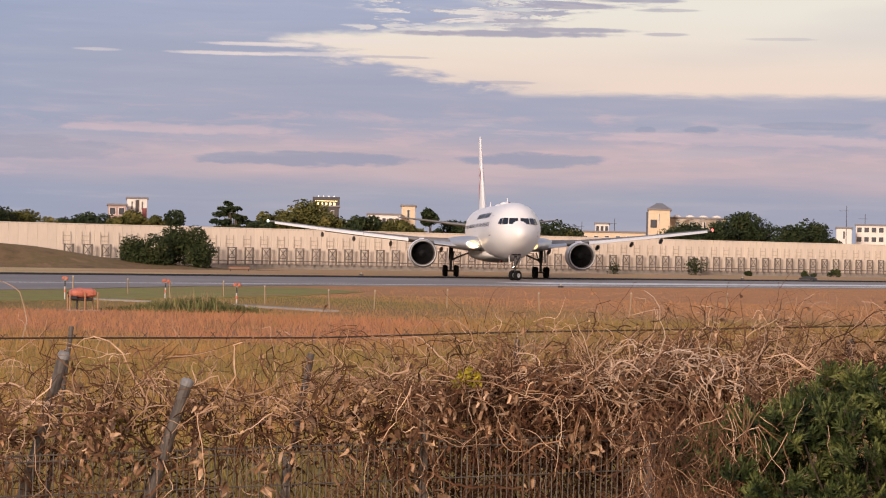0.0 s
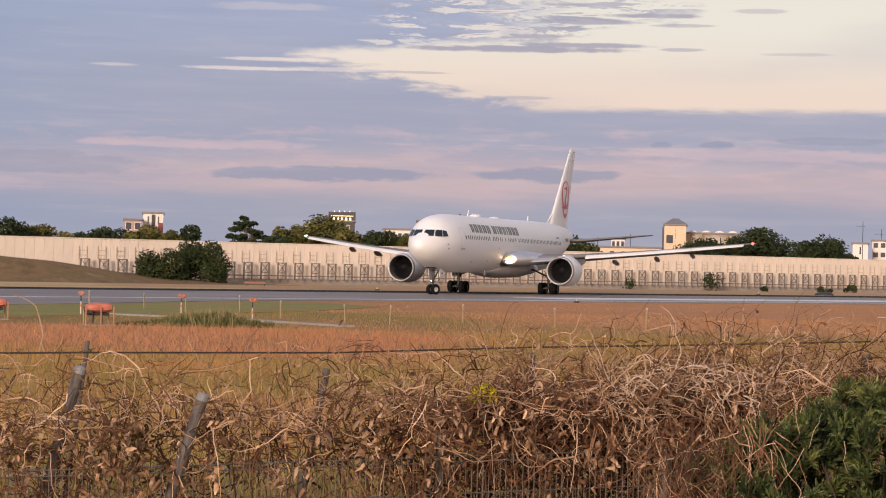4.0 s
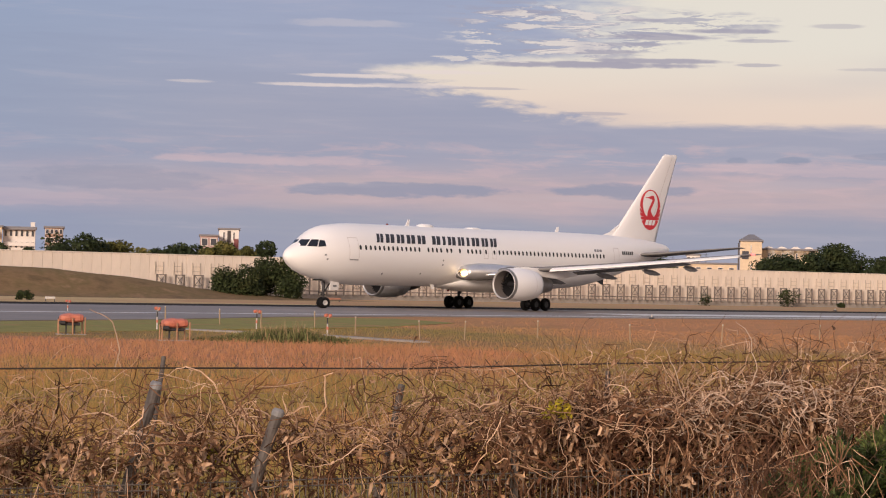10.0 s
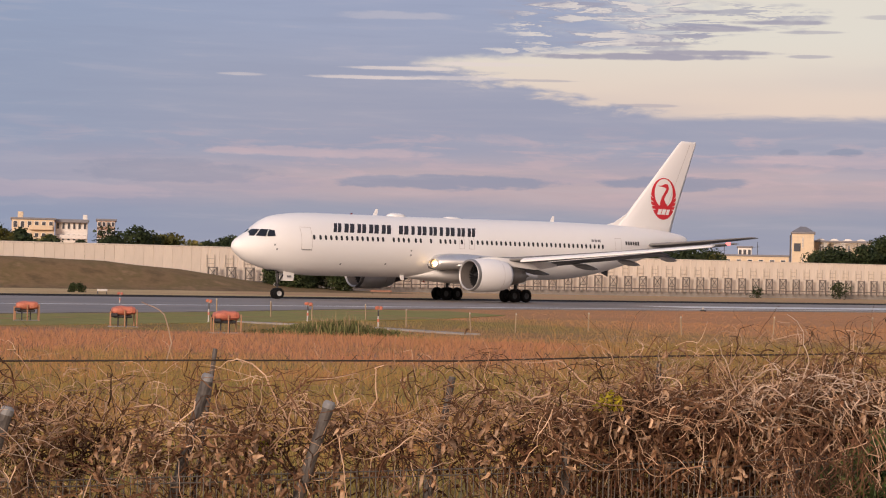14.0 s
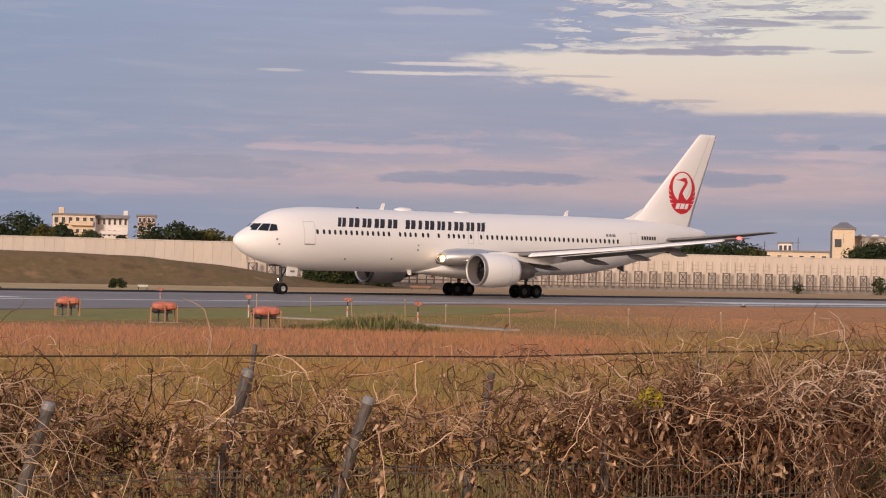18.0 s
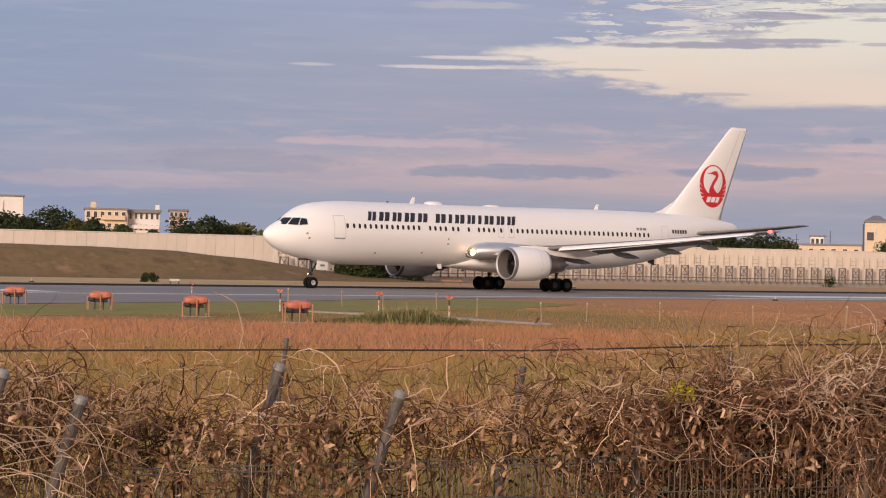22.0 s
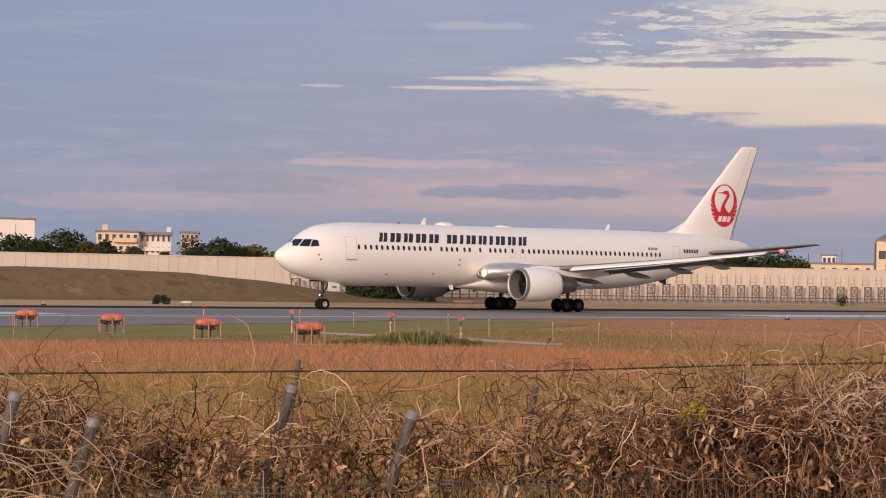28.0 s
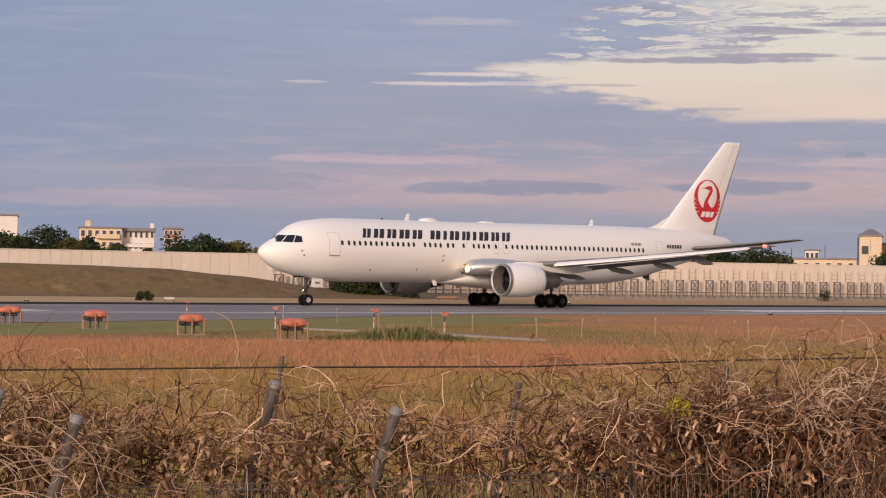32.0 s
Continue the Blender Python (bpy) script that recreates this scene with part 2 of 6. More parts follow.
INK = mat("black_lettering_paint", (0.02, 0.018, 0.02), 0.35, var=0.05)
GREYINK = mat("dark_grey_marking_paint", (0.20, 0.20, 0.21), 0.4, var=0.05)
RED = mat("red_emblem_paint", (0.60, 0.012, 0.024), 0.35, var=0.06)
SEAM = mat("panel_seam", (0.55, 0.51, 0.48), 0.5, var=0.1)
ASPHALT = two_tone("runway_asphalt", [(0.3, (0.17, 0.143, 0.126)), (0.5, (0.225, 0.187, 0.158)), (0.7, (0.28, 0.232, 0.197))], 0.65, 0.08, 6, fine=1.2, bump=0.1, spec=0.5)
ASPHALT_DARK = two_tone("old_dark_asphalt", [(0.3, (0.028, 0.024, 0.023)), (0.7, (0.05, 0.043, 0.04))], 0.95, 0.15, 5, fine=1.5, bump=0.1, spec=0.02)
PAINTMARK = mat("runway_marking_paint", (0.72, 0.71, 0.69), 0.6, var=0.25, scale=0.6, dark=(0.4, 0.4, 0.4))
FIELD = two_tone("dry_field_grass", [(0.30, (0.17, 0.15, 0.045)), (0.44, (0.28, 0.20, 0.075)), (0.54, (0.42, 0.21, 0.095)), (0.7, (0.50, 0.22, 0.11))], 0.95, 0.045, 5, (0.7, 1.0, 1), 2.5)
FARGRASS = two_tone("pale_verge_grass", [(0.3, (0.38, 0.27, 0.12)), (0.45, (0.55, 0.39, 0.20)), (0.55, (0.47, 0.32, 0.15)), (0.7, (0.50, 0.29, 0.16))], 0.95, 0.14, 7, (1.0, 1.6, 1), fine=1.6)
MOUNDGRASS = two_tone("mown_bank_grass", [(0.32, (0.125, 0.085, 0.040)), (0.46, (0.215, 0.135, 0.066)), (0.56, (0.165, 0.115, 0.050)), (0.68, (0.29, 0.175, 0.095))], 0.95, 0.22, 8, fine=1.6, bump=0.6, bscale=0.8)
REDVERGE = two_tone("red_verge_grass", [(0.3, (0.32, 0.21, 0.10)), (0.42, (0.46, 0.26, 0.14)), (0.52, (0.42, 0.29, 0.13)), (0.60, (0.50, 0.265, 0.145)), (0.72, (0.35, 0.19, 0.105))], 0.95, 0.13, 7, (1.0, 1.8, 1), fine=1.6)
LAWN = two_tone("green_verge_grass", [(0.3, (0.19, 0.185, 0.050)), (0.46, (0.27, 0.24, 0.07)), (0.54, (0.23, 0.20, 0.058)), (0.64, (0.34, 0.21, 0.085))], 0.95, 0.25, 7, fine=2.0)
PANEL = mat("cream_noise_barrier_panel", (0.77, 0.665, 0.56), 0.7, var=0.28, scale=0.35, per=0.08, dark=(0.62, 0.53, 0.44), stretch=(1, 1, 0.25))
STEEL = mat("weathered_steel_frame", (0.19, 0.16, 0.14), 0.7, 0.2, var=0.3)
CONCRETE = mat("stained_concrete", (0.33, 0.30, 0.27), 0.9, var=0.35, scale=0.8)
ORANGE = mat("orange_enamel", (0.58, 0.185, 0.115), 0.55, var=0.45, scale=3, bump=0.5, bscale=9)
BLACKLENS = mat("dark_lens_glass", (0.02, 0.02, 0.025), 0.15, var=0.05)
WHITEPOLE = mat("white_pole_paint", (0.52, 0.49, 0.45), 0.6, var=0.25, scale=4)
PALESTAKE = mat("pale_marker_stake", (0.36, 0.26, 0.16), 0.8, var=0.3, scale=6)
GALV = mat("dull_galvanised_steel", (0.13, 0.112, 0.10), 0.7, 0.1, var=0.35, scale=9, bump=0.1)
CAP = mat("pale_post_cap", (0.27, 0.265, 0.265), 0.6, 0.0, var=0.3, scale=12)
WIRE = mat("rusty_fence_wire", (0.06, 0.045, 0.035), 0.8, 0.3, var=0.4, scale=20)
LAMPGLOW = mat("landing_lamp_lens", (0.9, 0.85, 0.75), 0.2, emit=(1.0, 0.74, 0.40, 9.0))
HALO_REFLECTOR = mat("halo_reflector_glow", (0.8, 0.72, 0.6), 0.25, 0.7, emit=(1.0, 0.50, 0.16, 2.4))
NOSEGLOW = mat("hub_glint_glow", (0.9, 0.85, 0.75), 0.2, emit=(1.0, 0.80, 0.55, 12.0))
REDGLOW = mat("red_navigation_lens", (0.8, 0.05, 0.04), 0.2, emit=(1.0, 0.13, 0.11, 3.2))
WHITEGLOW = mat("white_navigation_lens", (0.9, 0.9, 0.9), 0.2, emit=(1.0, 0.9, 0.8, 0.5))
BEACON = mat("red_beacon_lens", (0.14, 0.012, 0.010), 0.2, var=0.05)
SIGNGLOW = mat("lit_rooftop_sign", (0.8, 0.7, 0.4), 0.5, emit=(1.0, 0.72, 0.30, 1.6))


# ---- mesh helpers ----
def part(name, bm, material, parent=None, label="", smooth=False):
    """Links a bmesh, or a (vertices, faces) pair, as one mesh object."""
    me = bpy.data.meshes.new(name)
    if isinstance(bm, tuple):
        me.from_pydata(bm[0], [], bm[1])
    else:
        bm.normal_update()
        bm.to_mesh(me)
        bm.free()
    if smooth:
        me.polygons.foreach_set("use_smooth", [True] * len(me.polygons))
        me.update()
    me.materials.append(material)
    ob = new(name, me)
    ob.parent = parent
    if label:
        tagged(ob, label)
    return ob


def share(name, me, parent, m):
    """Another object on a mesh that is there already."""
    ob = new(name, me)
    ob.parent = parent
    ob.matrix_basis = m
    return ob


def thing(name, m, label, category, group="", kind=""):
    e = new(name)
    e.matrix_basis = m
    e.empty_display_size = 0.2
    return tagged(e, label, category, group, kind)


def box(sx, sy, sz, at=(0, 0, 0), bevel=0.0, m=None):
    """A box with its centre at a place, its edges bevelled."""
    bm = bmesh.new()
    bmesh.ops.create_cube(bm, size=1.0)
    bmesh.ops.scale(bm, vec=(sx, sy, sz), verts=bm.verts)
    if bevel:
        bmesh.ops.bevel(bm, geom=bm.edges[:], offset=bevel, segments=1, affect="EDGES")
    if m is not None:
        bmesh.ops.transform(bm, matrix=m, verts=bm.verts)
    bmesh.ops.translate(bm, vec=at, verts=bm.verts)
    return bm


def join(*bms):
    out = bmesh.new()
    for b in bms:
        me = bpy.data.meshes.new("tmp")
        b.to_mesh(me)
        b.free()
        out.from_mesh(me)
        bpy.data.meshes.remove(me)
    return out


def loft(rings, close_ends=True):
    """Faces between rings of points; every ring has the same number of them."""
    bm = bmesh.new()
    rows = [[bm.verts.new(p) for p in r] for r in rings]
    k = len(rows[0])
    for a, b in zip(rows, rows[1:]):
        for i in range(k):
            bm.faces.new((a[i], a[(i + 1) % k], b[(i + 1) % k], b[i]))
    if close_ends:
        bm.faces.new(rows[0][::-1])
        bm.faces.new(rows[-1])
    bmesh.ops.recalc_face_normals(bm, faces=bm.faces)
    return bm


def turned(profile, axis="x", sides=32, at=(0, 0, 0), close_ends=False):
    """A body of revolution: profile rows (along, radius)."""
    rings = []
    for a, r in profile:
        ring = []
        for i in range(sides):
            w = 2 * math.pi * i / sides
            c, s = r * math.cos(w), r * math.sin(w)
            p = (a, c, s) if axis == "x" else ((c, a, s) if axis == "y" else (c, s, a))
            ring.append((p[0] + at[0], p[1] + at[1], p[2] + at[2]))
        rings.append(ring)
    return loft(rings, close_ends)


def tube(points, radius, sides=6, taper=1.0):
    """A round bar along points."""
    pts = [Vector(p) for p in points]
    rings = []
    for i, p in enumerate(pts):
        way = (pts[min(i + 1, len(pts) - 1)] - pts[max(i - 1, 0)]).normalized()
        u = way.cross(Vector((0.31, 0.17, 0.93))).normalized() if abs(way.z) < 0.9 else way.cross(Vector((1, 0.1, 0))).normalized()
        w = way.cross(u)
        r = radius * (1 + (taper - 1) * i / max(1, len(pts) - 1))
        rings.append([p + r * (math.cos(2 * math.pi * k / sides) * u + math.sin(2 * math.pi * k / sides) * w) for k in range(sides)])
    return loft(rings)


def lerp_table(rows, x):
    for a, b in zip(rows, rows[1:]):
        if x <= b[0]:
            f = (x - a[0]) / (b[0] - a[0])
            f = max(0.0, min(1.0, f))
            return [p + (q - p) * f for p, q in zip(a[1:], b[1:])]
    return list(rows[-1][1:])


# ---- the ground ----
RUN = radians(43.0)  # heading of the runway
RWX, RWY = -18.5, 188.2  # a place on its centre line


def rw(along, across, z=0.0):
    """A place by the runway: metres along it (to the far right) and across it (towards the viewer)."""
    return (RWX + along * math.cos(RUN) + across * math.sin(RUN), RWY + along * math.sin(RUN) - across * math.cos(RUN), z)


def ground_z(x, y):
    """Flat airfield; near the fence the ground climbs to the bank on which the viewer stands."""
    r = math.hypot(x, y)
    t = max(0.0, min(1.0, (38 - r) / 24))
    return 1.0 * t * t * (3 - 2 * t) - 0.02


def build_ground():
    radii = [0.5, 2, 4, 6, 8, 10, 12, 14, 16, 19, 22, 26, 30, 34, 38, 45, 60, 80, 110, 150, 200, 260, 330, 450, 700, 1200, 2500, 4500]
    sides = 96
    verts, faces = [(0, 0, ground_z(0, 0))], []
    for r in radii:
        for i in range(sides):
            w = 2 * math.pi * i / sides
            x, y = r * math.cos(w), r * math.sin(w)
            z = ground_z(x, y) + (0.05 * noise.noise((x * 0.12, y * 0.12, 0)) if 14 < r < 130 else 0)
            verts.append((x, y, min(z, -0.005) if r > 38 else z))
    for i in range(sides):
        faces.append((0, 1 + i, 1 + (i + 1) % sides))
    for k in range(len(radii) - 1):
        a, b = 1 + k * sides, 1 + (k + 1) * sides
        for i in range(sides):
            j = (i + 1) % sides
            faces.append((a + i, b + i, b + j, a + j))
    g = part("ground", (verts, faces), FIELD, smooth=True)
    tagged(g, "flat airfield of dry reddish grass rising to a bank", "ground", kind="structure")


def slab(name, outline, z, material, label, category):
    """A flat piece of paving with a lip of a few centimetres."""
    bm = bmesh.new()
    vs = [bm.verts.new((x, y, z)) for x, y in outline]
    f = bm.faces.new(vs)
    bm.normal_update()
    if f.normal.z < 0:
        f.normal_flip()
    ext = bmesh.ops.extrude_face_region(bm, geom=[f])
    bmesh.ops.translate(bm, vec=(0, 0, -0.12), verts=[v for v in ext["geom"] if isinstance(v, bmesh.types.BMVert)])
    bmesh.ops.recalc_face_normals(bm, faces=bm.faces)
    return tagged(part(name, bm, material), label, category, kind="structure")


def build_paving():
    p = lambda a, c: rw(a, c)[:2]
    slab("runway", [p(-420, -3), p(620, -3), p(620, 31), p(-16, 31), p(-29, 35), p(-45, 44), p(-58, 49), p(-68, 52.5), p(-90, 58), p(-420, 75)], 0.04, ASPHALT,
         "grey grooved asphalt runway with a wide turning pad", "runway")
    slab("shoulder", [p(-420, -14), p(620, -14), p(620, -3.05), p(-420, -3.05)], 0.035, ASPHALT_DARK, "dark asphalt runway shoulder", "shoulder")
    slab("verge", [p(-420, -62), p(6, -62), p(14, -40), p(2, -28), p(22, -14.1), p(-420, -14.1)], 0.02, FARGRASS, "pale dry grass verge behind the runway", "grass")
    slab("red_verge", [p(6.1, -62), p(620, -62), p(620, -14.1), p(22.1, -14.1), p(2.1, -28), p(14.1, -40)], 0.02, REDVERGE, "patchy red-brown grass verge behind the runway", "grass")
    slab("service_path", [(-16.6, 104.3), (-9.4, 99.2), (-4.3, 92.2), (-4.9, 91.8), (-9.8, 98.5), (-16.9, 103.6)], 0.05, CONCRETE, "narrow grey concrete path in the grass", "path")
    slab("green_verge", [p(-120, 65.5), p(-90, 58.2), p(-68, 52.7), p(-58, 49.2), p(-45, 44.2), p(-29, 35.2), p(-22, 37), p(-26, 48), p(-40, 58), p(-62, 66), p(-120, 84)], 0.010, LAWN,
         "short green grass beside the paving", "grass")
    stripes = [("edge_line", -60, 620, 26.8, 0.9), ("edge_line", -420, -60.2, 26.0, 0.9)]
    for nm, a0, a1, c, w in stripes:
        slab(nm, [p(a0, c - w / 2), p(a1, c - w / 2), p(a1, c + w / 2), p(a0, c + w / 2)], 0.046, PAINTMARK, "white painted runway edge line", "road marking")
    for a0, a1, c, w in ((18, 78, 18.0, 7.0), (-110, -48, 19.0, 7.0)):
        slab("aiming_mark", [p(a0, c - w / 2), p(a1, c - w / 2), p(a1, c + w / 2), p(a0, c + w / 2)], 0.046, PAINTMARK,
             "broad white painted aiming mark", "road marking")


build_ground()
build_paving()

# ---- the noise barrier and the bank ----
WALL_ANGLE, WALL_AT, WALL_TOP = radians(36), (-19.0, 270.0), 4.95


def wl(s, off=0.0, z=0.0):
    """A place by the barrier: metres along it, and towards the runway."""
    c, n = math.cos(WALL_ANGLE), math.sin(WALL_ANGLE)
    return (WALL_AT[0] + s * c + off * n, WALL_AT[1] + s * n - off * c, z)


def build_barrier():
    root = thing("noise_barrier", Matrix.Translation(WALL_AT + (0.0,)) @ pose(0, 0, 0, 0, 0, math.degrees(WALL_ANGLE)),
                 "long cream panelled noise barrier on steel trestles behind the runway", "barrier", kind="structure")
    part("plinth", box(260, 0.5, 0.62, (40, -0.1, 0.29), 0.02), CONCRETE, root, "grey concrete plinth")
    part("capping", box(260, 0.22, 0.12, (40, 0, WALL_TOP - 0.04), 0.02), PANEL, root)
    panel = None
    step = 2.4
    n = 0
    for i in range(-68, 140):
        x = (i + 0.5) * step / 2
        tilt = random.uniform(-0.015, 0.015)
        if panel is None:
            panel = part("panel", box(step / 2 - 0.03, 0.12, WALL_TOP - 0.72, (0, 0, (WALL_TOP - 0.1 + 0.6) / 2), 0.02), PANEL, root)
            panel.matrix_basis = pose(x, tilt, 0)
        else:
            share("panel", panel.data, root, pose(x, tilt, 0))
    # trestles: two legs, a head beam and crossed braces
    bms = []
    for sx in (-0.55, 0.55):
        bms.append(box(0.16, 0.16, 2.15, (sx, -0.75, 1.55), 0.01))
    bms += [box(1.3, 0.10, 0.10, (0, -0.75, 2.55)), box(1.3, 0.08, 0.08, (0, -0.75, 1.35))]
    for a in (40, -40):
        bms.append(box(0.06, 0.05, 1.5, (0, -0.75, 1.95), 0, Matrix.Rotation(radians(a), 4, "Y")))
    trestle = join(*bms)
    upper = join(*[box(0.05, 0.06, 1.45, (sx, -0.14, 3.3)) for sx in (-0.5, 0.5)], box(1.0, 0.05, 0.05, (0, -0.14, 3.55)), box(1.0, 0.05, 0.05, (0, -0.14, 3.0)))
    t0 = part("trestle", trestle, STEEL, root, "brown steel trestle with crossed braces")
    u0 = part("upright", upper, mat("cream_steel_rib", (0.52, 0.45, 0.37), 0.7, var=0.2), root)
    first = True
    for i in range(-13, 69):
        x = (i + 0.5) * step
        if first:
            t0.matrix_basis = u0.matrix_basis = pose(x, 0, 0)
            first = False
        else:
            share("trestle", t0.data, root, pose(x, 0, 0))
            share("upright", u0.data, root, pose(x, 0, 0))
    part("low_rail", box(190, 0.1, 0.12, (63, -0.85, 1.0), 0.01), STEEL, root)
    return root


def build_bank():
    verts, faces = [], []
    na, nc = 70, 12
    top = [(-300, 3.6), (-80, 3.5), (-52, 3.2), (-45, 2.9), (-38, 2.3), (-33, 1.8), (-27, 1.0), (-18, 0.35), (-10, 0.0)]
    for i in range(na + 1):
        s = -200 + 190 * (i / na) ** 0.8
        hgt = lerp_table(top, s)[0] + 0.12 * noise.noise((s * 0.15, 3, 0))
        for k in range(nc + 1):
            f = k / nc
            off = 2.0 + 15.0 * f
            z = hgt * (0.5 + 0.5 * math.cos(math.pi * max(0, (f - 0.25) / 0.75))) + 0.10 * noise.noise((s * 0.25, off * 0.25, 0))
            verts.append(wl(s, off, max(z, 0.0) * (1 if k < nc else 0) + 0.02))
    for i in range(na):
        for k in range(nc):
            a = i * (nc + 1) + k
            faces.append((a, a + nc + 1, a + nc + 2, a + 1))
    tagged(part("grass_bank", (verts, faces), MOUNDGRASS, smooth=True), "low mown grass bank in front of the barrier", "bank", kind="structure")


build_barrier()
build_bank()

# ---- the airliner ----
# fuselage stations: metres from the nose, underside, top, half width
STATIONS = [(0.0, 4.28, 4.36, 0.04), (0.12, 4.00, 4.64, 0.34), (0.4, 3.72, 4.92, 0.62), (0.9, 3.36, 5.22, 0.98), (1.5, 3.05, 5.55, 1.30), (2.2, 2.80, 6.05, 1.60),
            (3.0, 2.58, 6.58, 1.86), (4.0, 2.37, 6.95, 2.12), (5.2, 2.19, 7.13, 2.34), (6.6, 2.07, 7.26, 2.47), (8.5, 2.00, 7.30, 2.515), (20.0, 2.00, 7.31, 2.515), (34.0, 2.00, 7.40, 2.515),
            (37.0, 2.10, 7.41, 2.50), (40.0, 2.45, 7.40, 2.40), (43.0, 3.05, 7.36, 2.16), (46.0, 3.78, 7.28, 1.78), (49.0, 4.55, 7.10, 1.28), (51.5, 5.15, 6.86, 0.82),
            (53.2, 5.58, 6.60, 0.42), (53.7, 5.85, 6.40, 0.22)]


def hull(x):
    """Underside, top and half width at a station, smoothed."""
    for i in range(len(STATIONS) - 1):
        a, b = STATIONS[i], STATIONS[i + 1]
        if x <= b[0] or i == len(STATIONS) - 2:
            p = STATIONS[max(i - 1, 0)]
            q = STATIONS[min(i + 2, len(STATIONS) - 1)]
            f = max(0.0, min(1.0, (x - a[0]) / (b[0] - a[0])))
            out = []
            for k in (1, 2, 3):
                d = b[0] - a[0]
                m0 = (b[k] - p[k]) / max(b[0] - p[0], 1e-6) * d
                m1 = (q[k] - a[k]) / max(q[0] - a[0], 1e-6) * d
                if i == 0:
                    m0 = (b[k] - a[k]) * 1.6
                if abs(a[k] - b[k]) < 1e-6:
                    m0 = m1 = 0
                out.append((2 * f ** 3 - 3 * f * f + 1) * a[k] + (f ** 3 - 2 * f * f + f) * m0 + (3 * f * f - 2 * f ** 3) * b[k] + (f ** 3 - f * f) * m1)
            return out
    return STATIONS[-1][1:]


def skin(x, z, side, off=0.0):
    """The place on the fuselage's skin at a station and height; side -1 is the port side."""
    b, t, w = hull(x)
    zc, hh = (b + t) / 2, (t - b) / 2
    s = max(-0.999, min(0.999, (z - zc) / hh))
    y = w * math.sqrt(1 - s * s)
    nrm = Vector((0, y / (w * w), (z - zc) / (hh * hh))).normalized()
    return Vector((x - 18, side * (y + off * nrm.y), z + off * nrm.z))


def patch(x0, x1, z0, z1, side, off=0.012, slant=0.0, nx=2, nz=3, shape=None):
    """A piece of paint or glazing that lies on the skin; shape maps (u, v) in 0..1 to itself."""
    verts, faces = [], []
    for i in range(nx + 1):
        for k in range(nz + 1):
            u, v = i / nx, k / nz
            if shape:
                u, v = shape(u, v)
            z = z0 + (z1 - z0) * v
            verts.append(skin(x0 + (x1 - x0) * u + slant * (z - z0), z, side, off))
    for i in range(nx):
        for k in range(nz):
            a = i * (nz + 1) + k
            faces.append((a, a + nz + 1, a + nz + 2, a + 1) if side < 0 else (a, a + 1, a + nz + 2, a + nz + 1))
    return verts, faces


def foil(le, chord, z, thick, y, n=14, twist=0.0):
    """An aerofoil ring in a plane of constant y: leading edge at le."""
    ring = []
    for i in range(n):
        w = 2 * math.pi * i / n
        u = 0.5 + 0.5 * math.cos(w)
        th = thick * chord * 1.6 * (math.sqrt(u) * (1 - u) + 0.02) * (1 if math.sin(w) >= 0 else -0.7) * (0.0 if abs(math.sin(w)) < 1e-6 else 1.0)
        ring.append(Vector((le + chord * u - 18, y, z + th - math.tan(twist) * (u - 0.25) * chord)))
    return ring


def wing_le(y):
    y = abs(y)
    return 19.35 + (y - 2.4) * 0.665


def wing_te(y):
    y = abs(y)
    return 29.4 if y < 8 else 29.4 + (y - 8) * (35.35 - 29.4) / (23.78 - 8)


def wing_z(y):
    y = abs(y)
    return 3.15 + (y - 2.0) * 0.085 + 0.0009 * (y - 2) ** 2


